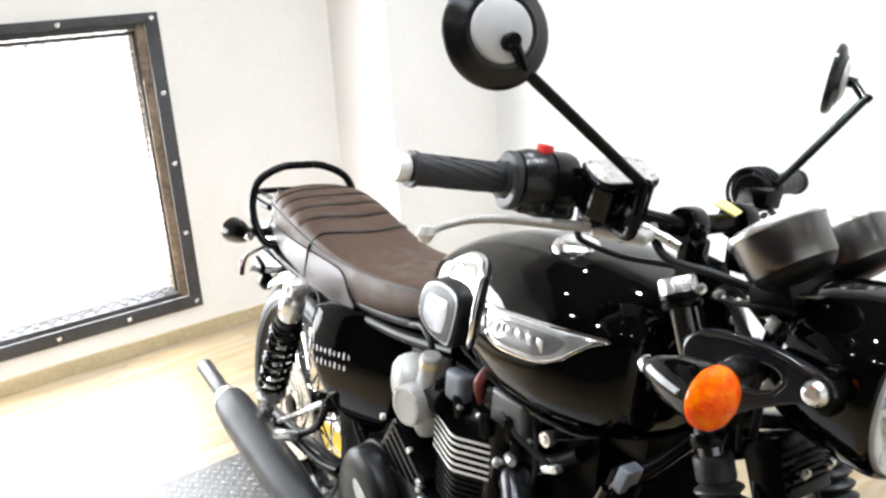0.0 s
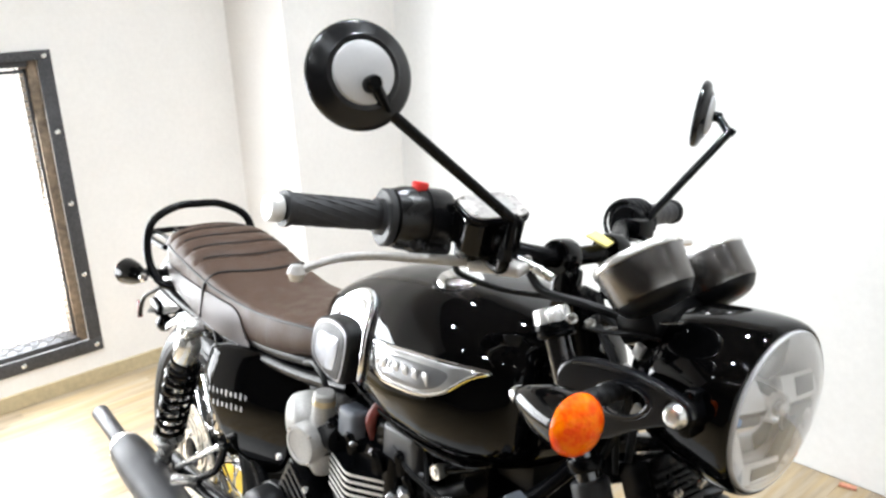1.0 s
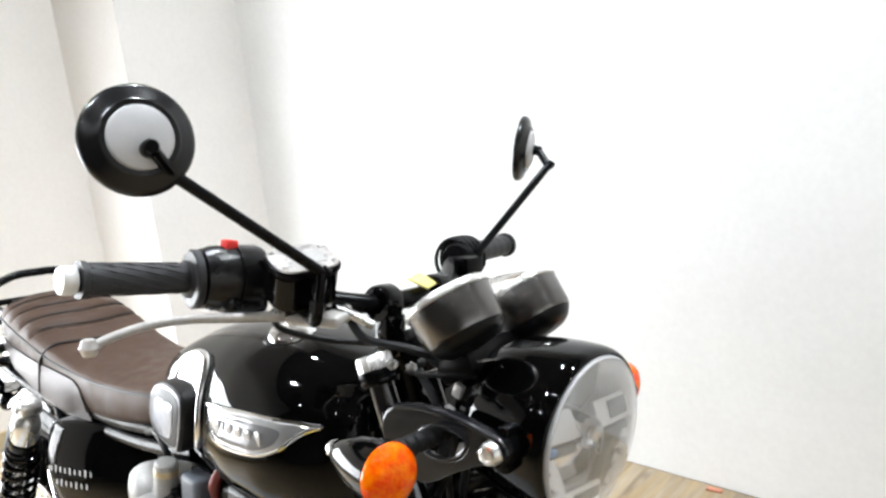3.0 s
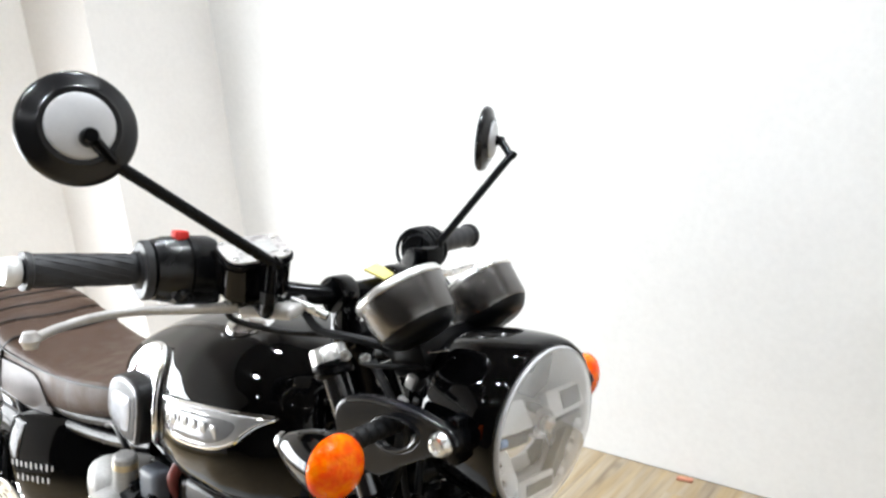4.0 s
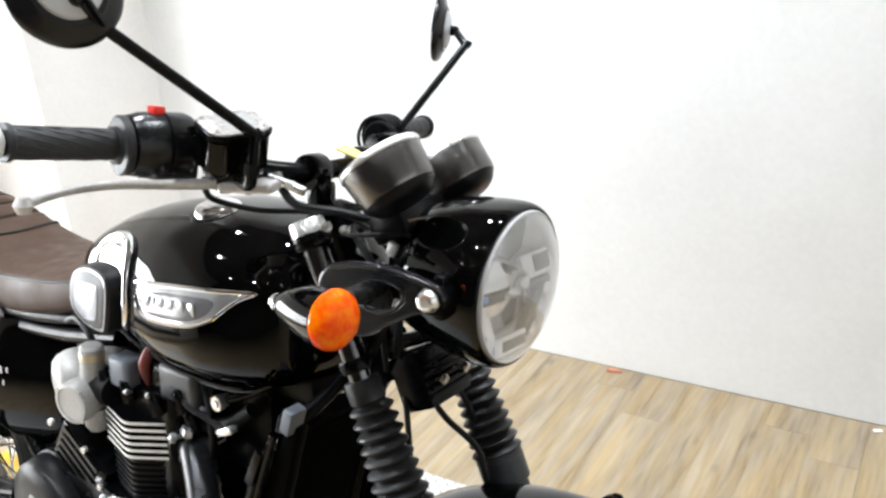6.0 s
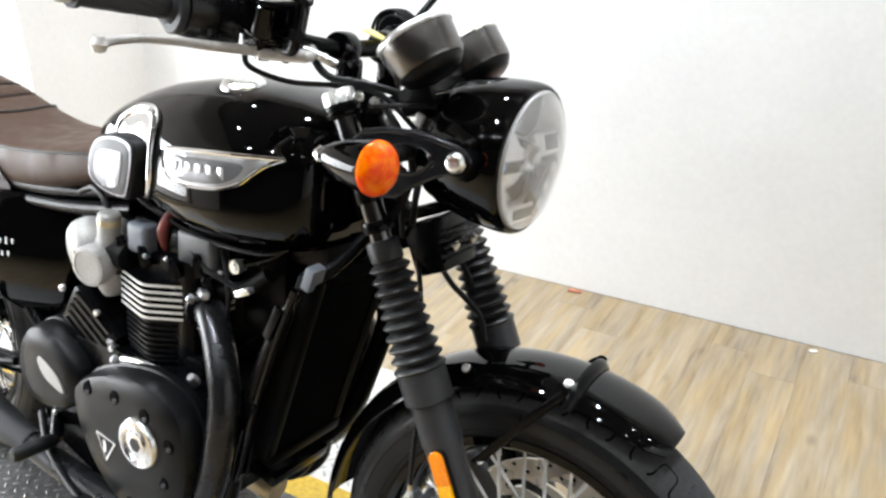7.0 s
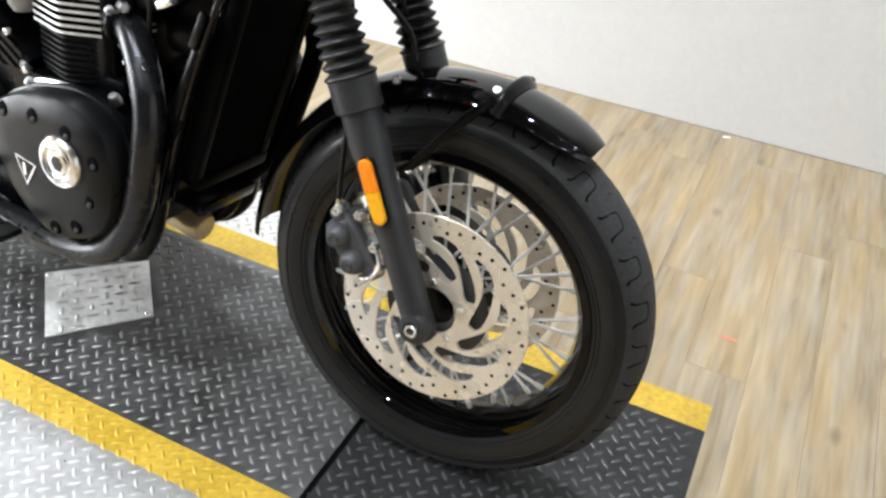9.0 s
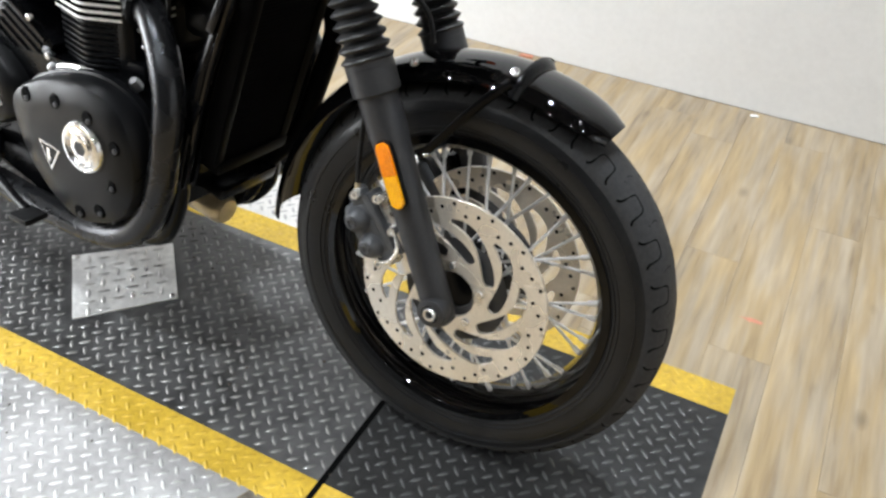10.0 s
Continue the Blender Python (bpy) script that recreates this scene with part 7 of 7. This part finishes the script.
# exhausts
def exhaust(side):
    y = side * 0.145
    pipe = part("exhaust_header", tube([(-0.59, side * 0.09, 0.612), (-0.556, side * 0.110, 0.620), (-0.515, side * 0.132, 0.608), (-0.472, side * 0.157, 0.565), (-0.452, side * 0.171, 0.51), (-0.455, side * 0.178, 0.45), (-0.472, side * 0.18, 0.37), (-0.503, side * 0.182, 0.305), (-0.548, side * 0.184, 0.252), (-0.625, side * 0.186, 0.226), (-0.75, side * 0.188, 0.224), (-0.90, side * 0.19, 0.238), (-1.02, side * 0.195, 0.262)], 0.0245, 20, 6), PIPE, bike, "matt black exhaust header pipe")
    part("header_flange", lathe([(0.025, -0.012), (0.034, -0.012), (0.036, -0.006), (0.036, 0.006), (0.034, 0.012), (0.025, 0.012)], along((-0.556, side * 0.110, 0.620), (0.8, side * 0.45, 0.1)), 24, closed=True), SATIN, pipe)
    for dz in (-0.03, 0.03):
        part("flange_nut", lathe([(0, 0.014), (0.007, 0.013), (0.009, 0.006), (0.009, -0.01)], along((-0.54, side * 0.130, 0.622 + dz), (0.8, side * 0.45, 0.1)), 6), ZINC, pipe)
    a, b = Vector((-0.98, side * 0.195, 0.255)), Vector((-1.735, side * 0.213, 0.350))
    d = (b - a)
    m = along(a, d)
    L = d.length
    muf = part("muffler", lathe([(0.024, -0.03), (0.026, 0.0), (0.034, 0.06), (0.043, 0.15), (0.048, 0.25), (0.0475, L * 0.62), (0.043, L * 0.73), (0.038, L * 0.755), (0.034, L * 0.755)], m, 40), MUFFLER, bike, "matt black tapered peashooter muffler")
    part("muffler_band", lathe([(0.0385, L * 0.745), (0.0395, L * 0.758), (0.030, L * 0.79), (0.0205, L * 0.80)], m, 36), STEEL, muf, "bright muffler end cone")
    part("muffler_tip", lathe([(0.0205, L * 0.78), (0.0205, L * 0.998), (0.0195, L), (0.0175, L * 0.995), (0.0175, L * 0.78)], m, 32), MUFFLER, muf, "black muffler tail tip")


exhaust(-1)
exhaust(1)

# under the engine, footrests, stand
part("collector", lathe([(0, 0), (0.026, 0.0), (0.03, 0.008), (0.03, 0.075), (0.024, 0.085), (0, 0.085)], along((-0.615, 0.03, 0.225), (1, 0, -0.15)), 24), BRASS, bike, "tan oil filter end")
part("sump_guard", block((0.08, 0.14, 0.026), Matrix.Translation((-0.485, 0.0, 0.325)) @ Matrix.Rotation(radians(17), 4, "Y"), 0.008), SATIN, bike, "black lower bracket")
part("lower_loop", tube([(-0.47, 0.09, 0.34), (-0.49, 0.10, 0.27), (-0.54, 0.10, 0.215), (-0.60, 0.08, 0.205)], 0.015, 12), SATIN, bike, "black lower hose")
peg = part("footrest", lathe([(0.0, 0), (0.010, 0), (0.013, 0.01), (0.014, 0.075), (0.010, 0.082), (0, 0.082)], along((-0.86, -0.20, 0.30), (-0.05, -1, 0.02)), 18), RUBBER, bike, "rubber rider footrest")
part("peg_bracket", tube([(-0.93, -0.14, 0.33), (-0.90, -0.17, 0.315), (-0.86, -0.20, 0.30)], 0.012, 10), SATIN, peg)
ped = part("brake_pedal", tube([(-0.95, -0.17, 0.31), (-0.88, -0.205, 0.28), (-0.80, -0.225, 0.255), (-0.745, -0.235, 0.245)], 0.008, 10, flat=0.7), SATIN, bike, "black rear brake pedal")
part("pedal_pad", block((0.045, 0.045, 0.012), Matrix.Translation((-0.73, -0.245, 0.243)), 0.004), RUBBER, ped)
part("side_stand", tube([(-0.80, 0.14, 0.24), (-0.83, 0.20, 0.15), (-0.86, 0.27, 0.045)], 0.011, 12), SATIN, bike, "black side stand")
part("stand_foot", block((0.07, 0.045, 0.008), Matrix.Translation((-0.865, 0.285, 0.040)) @ Matrix.Rotation(radians(7.5), 4, "X"), 0.003), SATIN, bike, "black side stand foot")
part("air_box", block((0.20, 0.12, 0.17), Matrix.Translation((-0.91, 0, 0.615)), 0.02), PLASTIC, bike, "black airbox")
part("battery_box", block((0.2, 0.10, 0.2), Matrix.Translation((-1.08, 0, 0.60)), 0.02), PLASTIC, bike, "black battery box")
part("chain_guard", block((0.4, 0.02, 0.05), Matrix.Translation((-1.2, 0.12, 0.41)) @ Matrix.Rotation(radians(4), 4, "Y"), 0.006), SATIN, bike, "black chain guard")
part("coil_cover", block((0.30, 0.12, 0.06), Matrix.Translation((-0.50, 0, 0.745)), 0.015), PLASTIC, bike, "black coil cover below the tank")
part("frame_shroud", block((0.10, 0.15, 0.16), Matrix.Translation((-0.47, 0, 0.66)), 0.02), PLASTIC, bike, "black inner shroud")

# bright fasteners and fittings on the engine's side
for p, r in (((-0.716, -0.172, 0.496), 0.0115), ((-0.619, -0.170, 0.512), 0.0095), ((-0.557, -0.158, 0.478), 0.009), ((-0.548, -0.150, 0.648), 0.0105), ((-0.53, -0.135, 0.60), 0.007), ((-0.545, -0.128, 0.565), 0.006), ((-0.645, -0.155, 0.695), 0.006), ((-0.60, -0.15, 0.70), 0.006), ((-0.515, -0.12, 0.69), 0.007), ((-0.94, -0.16, 0.335), 0.009), ((-0.925, -0.175, 0.30), 0.008), ((-0.96, -0.16, 0.30), 0.008), ((-0.89, -0.18, 0.335), 0.007), ((-0.555, -0.165, 0.245), 0.008), ((-0.58, -0.19, 0.262), 0.006)):
    r *= 0.62
    part("engine_bolt", lathe([(0, r * 0.7), (r * 0.5, r * 0.65), (r * 0.85, r * 0.5), (r * 0.9, 0), (r * 1.25, -r * 0.1), (r * 1.25, -r * 0.4), (r * 0.6, -r * 0.5), (r * 0.6, -r * 3)], along(p, (0.15, -0.9, 0.3)), 6), ZINC, bike, "dull zinc engine fastener")
pipe = part("oil_line", tube([(-0.716, -0.165, 0.492), (-0.69, -0.168, 0.505), (-0.65, -0.168, 0.512), (-0.619, -0.165, 0.51)], 0.005, 8), STEEL, bike, "short steel oil line")
part("side_fitting", block((0.035, 0.014, 0.012), Matrix.Translation((-0.462, -0.12, 0.674)) @ Matrix.Rotation(radians(-25), 4, "Y"), 0.004), ALLOY, bike, "bright sensor fitting")
part("wiring", tube([(-0.46, -0.12, 0.674), (-0.50, -0.125, 0.685), (-0.54, -0.13, 0.70), (-0.60, -0.12, 0.735)], 0.0045, 8), RUBBER, bike, "black wiring")
part("wiring", tube([(-0.52, -0.11, 0.73), (-0.50, -0.12, 0.70), (-0.49, -0.125, 0.66), (-0.50, -0.12, 0.61)], 0.004, 8), RUBBER, bike, "black wiring")
part("cooling_pipe", tube([(-0.44, -0.09, 0.70), (-0.48, -0.10, 0.67), (-0.53, -0.10, 0.655), (-0.57, -0.09, 0.65)], 0.012, 12), RUBBER, bike, "black coolant hose")
part("radiator_hose", tube([(-0.372, 0.045, 0.690), (-0.352, 0.078, 0.650), (-0.346, 0.090, 0.607), (-0.353, 0.092, 0.569), (-0.373, 0.092, 0.508), (-0.399, 0.090, 0.432), (-0.435, 0.082, 0.369), (-0.485, 0.068, 0.312)], 0.0175, 14), RADBLACK, bike, "thick black radiator hose")
for y in (-0.128, -0.146):
    part("radiator_edge", tube([(-0.335, y, 0.72), (-0.40, y, 0.55), (-0.455, y, 0.36)], 0.006, 8), GLOSS, bike, "black radiator guard edge")
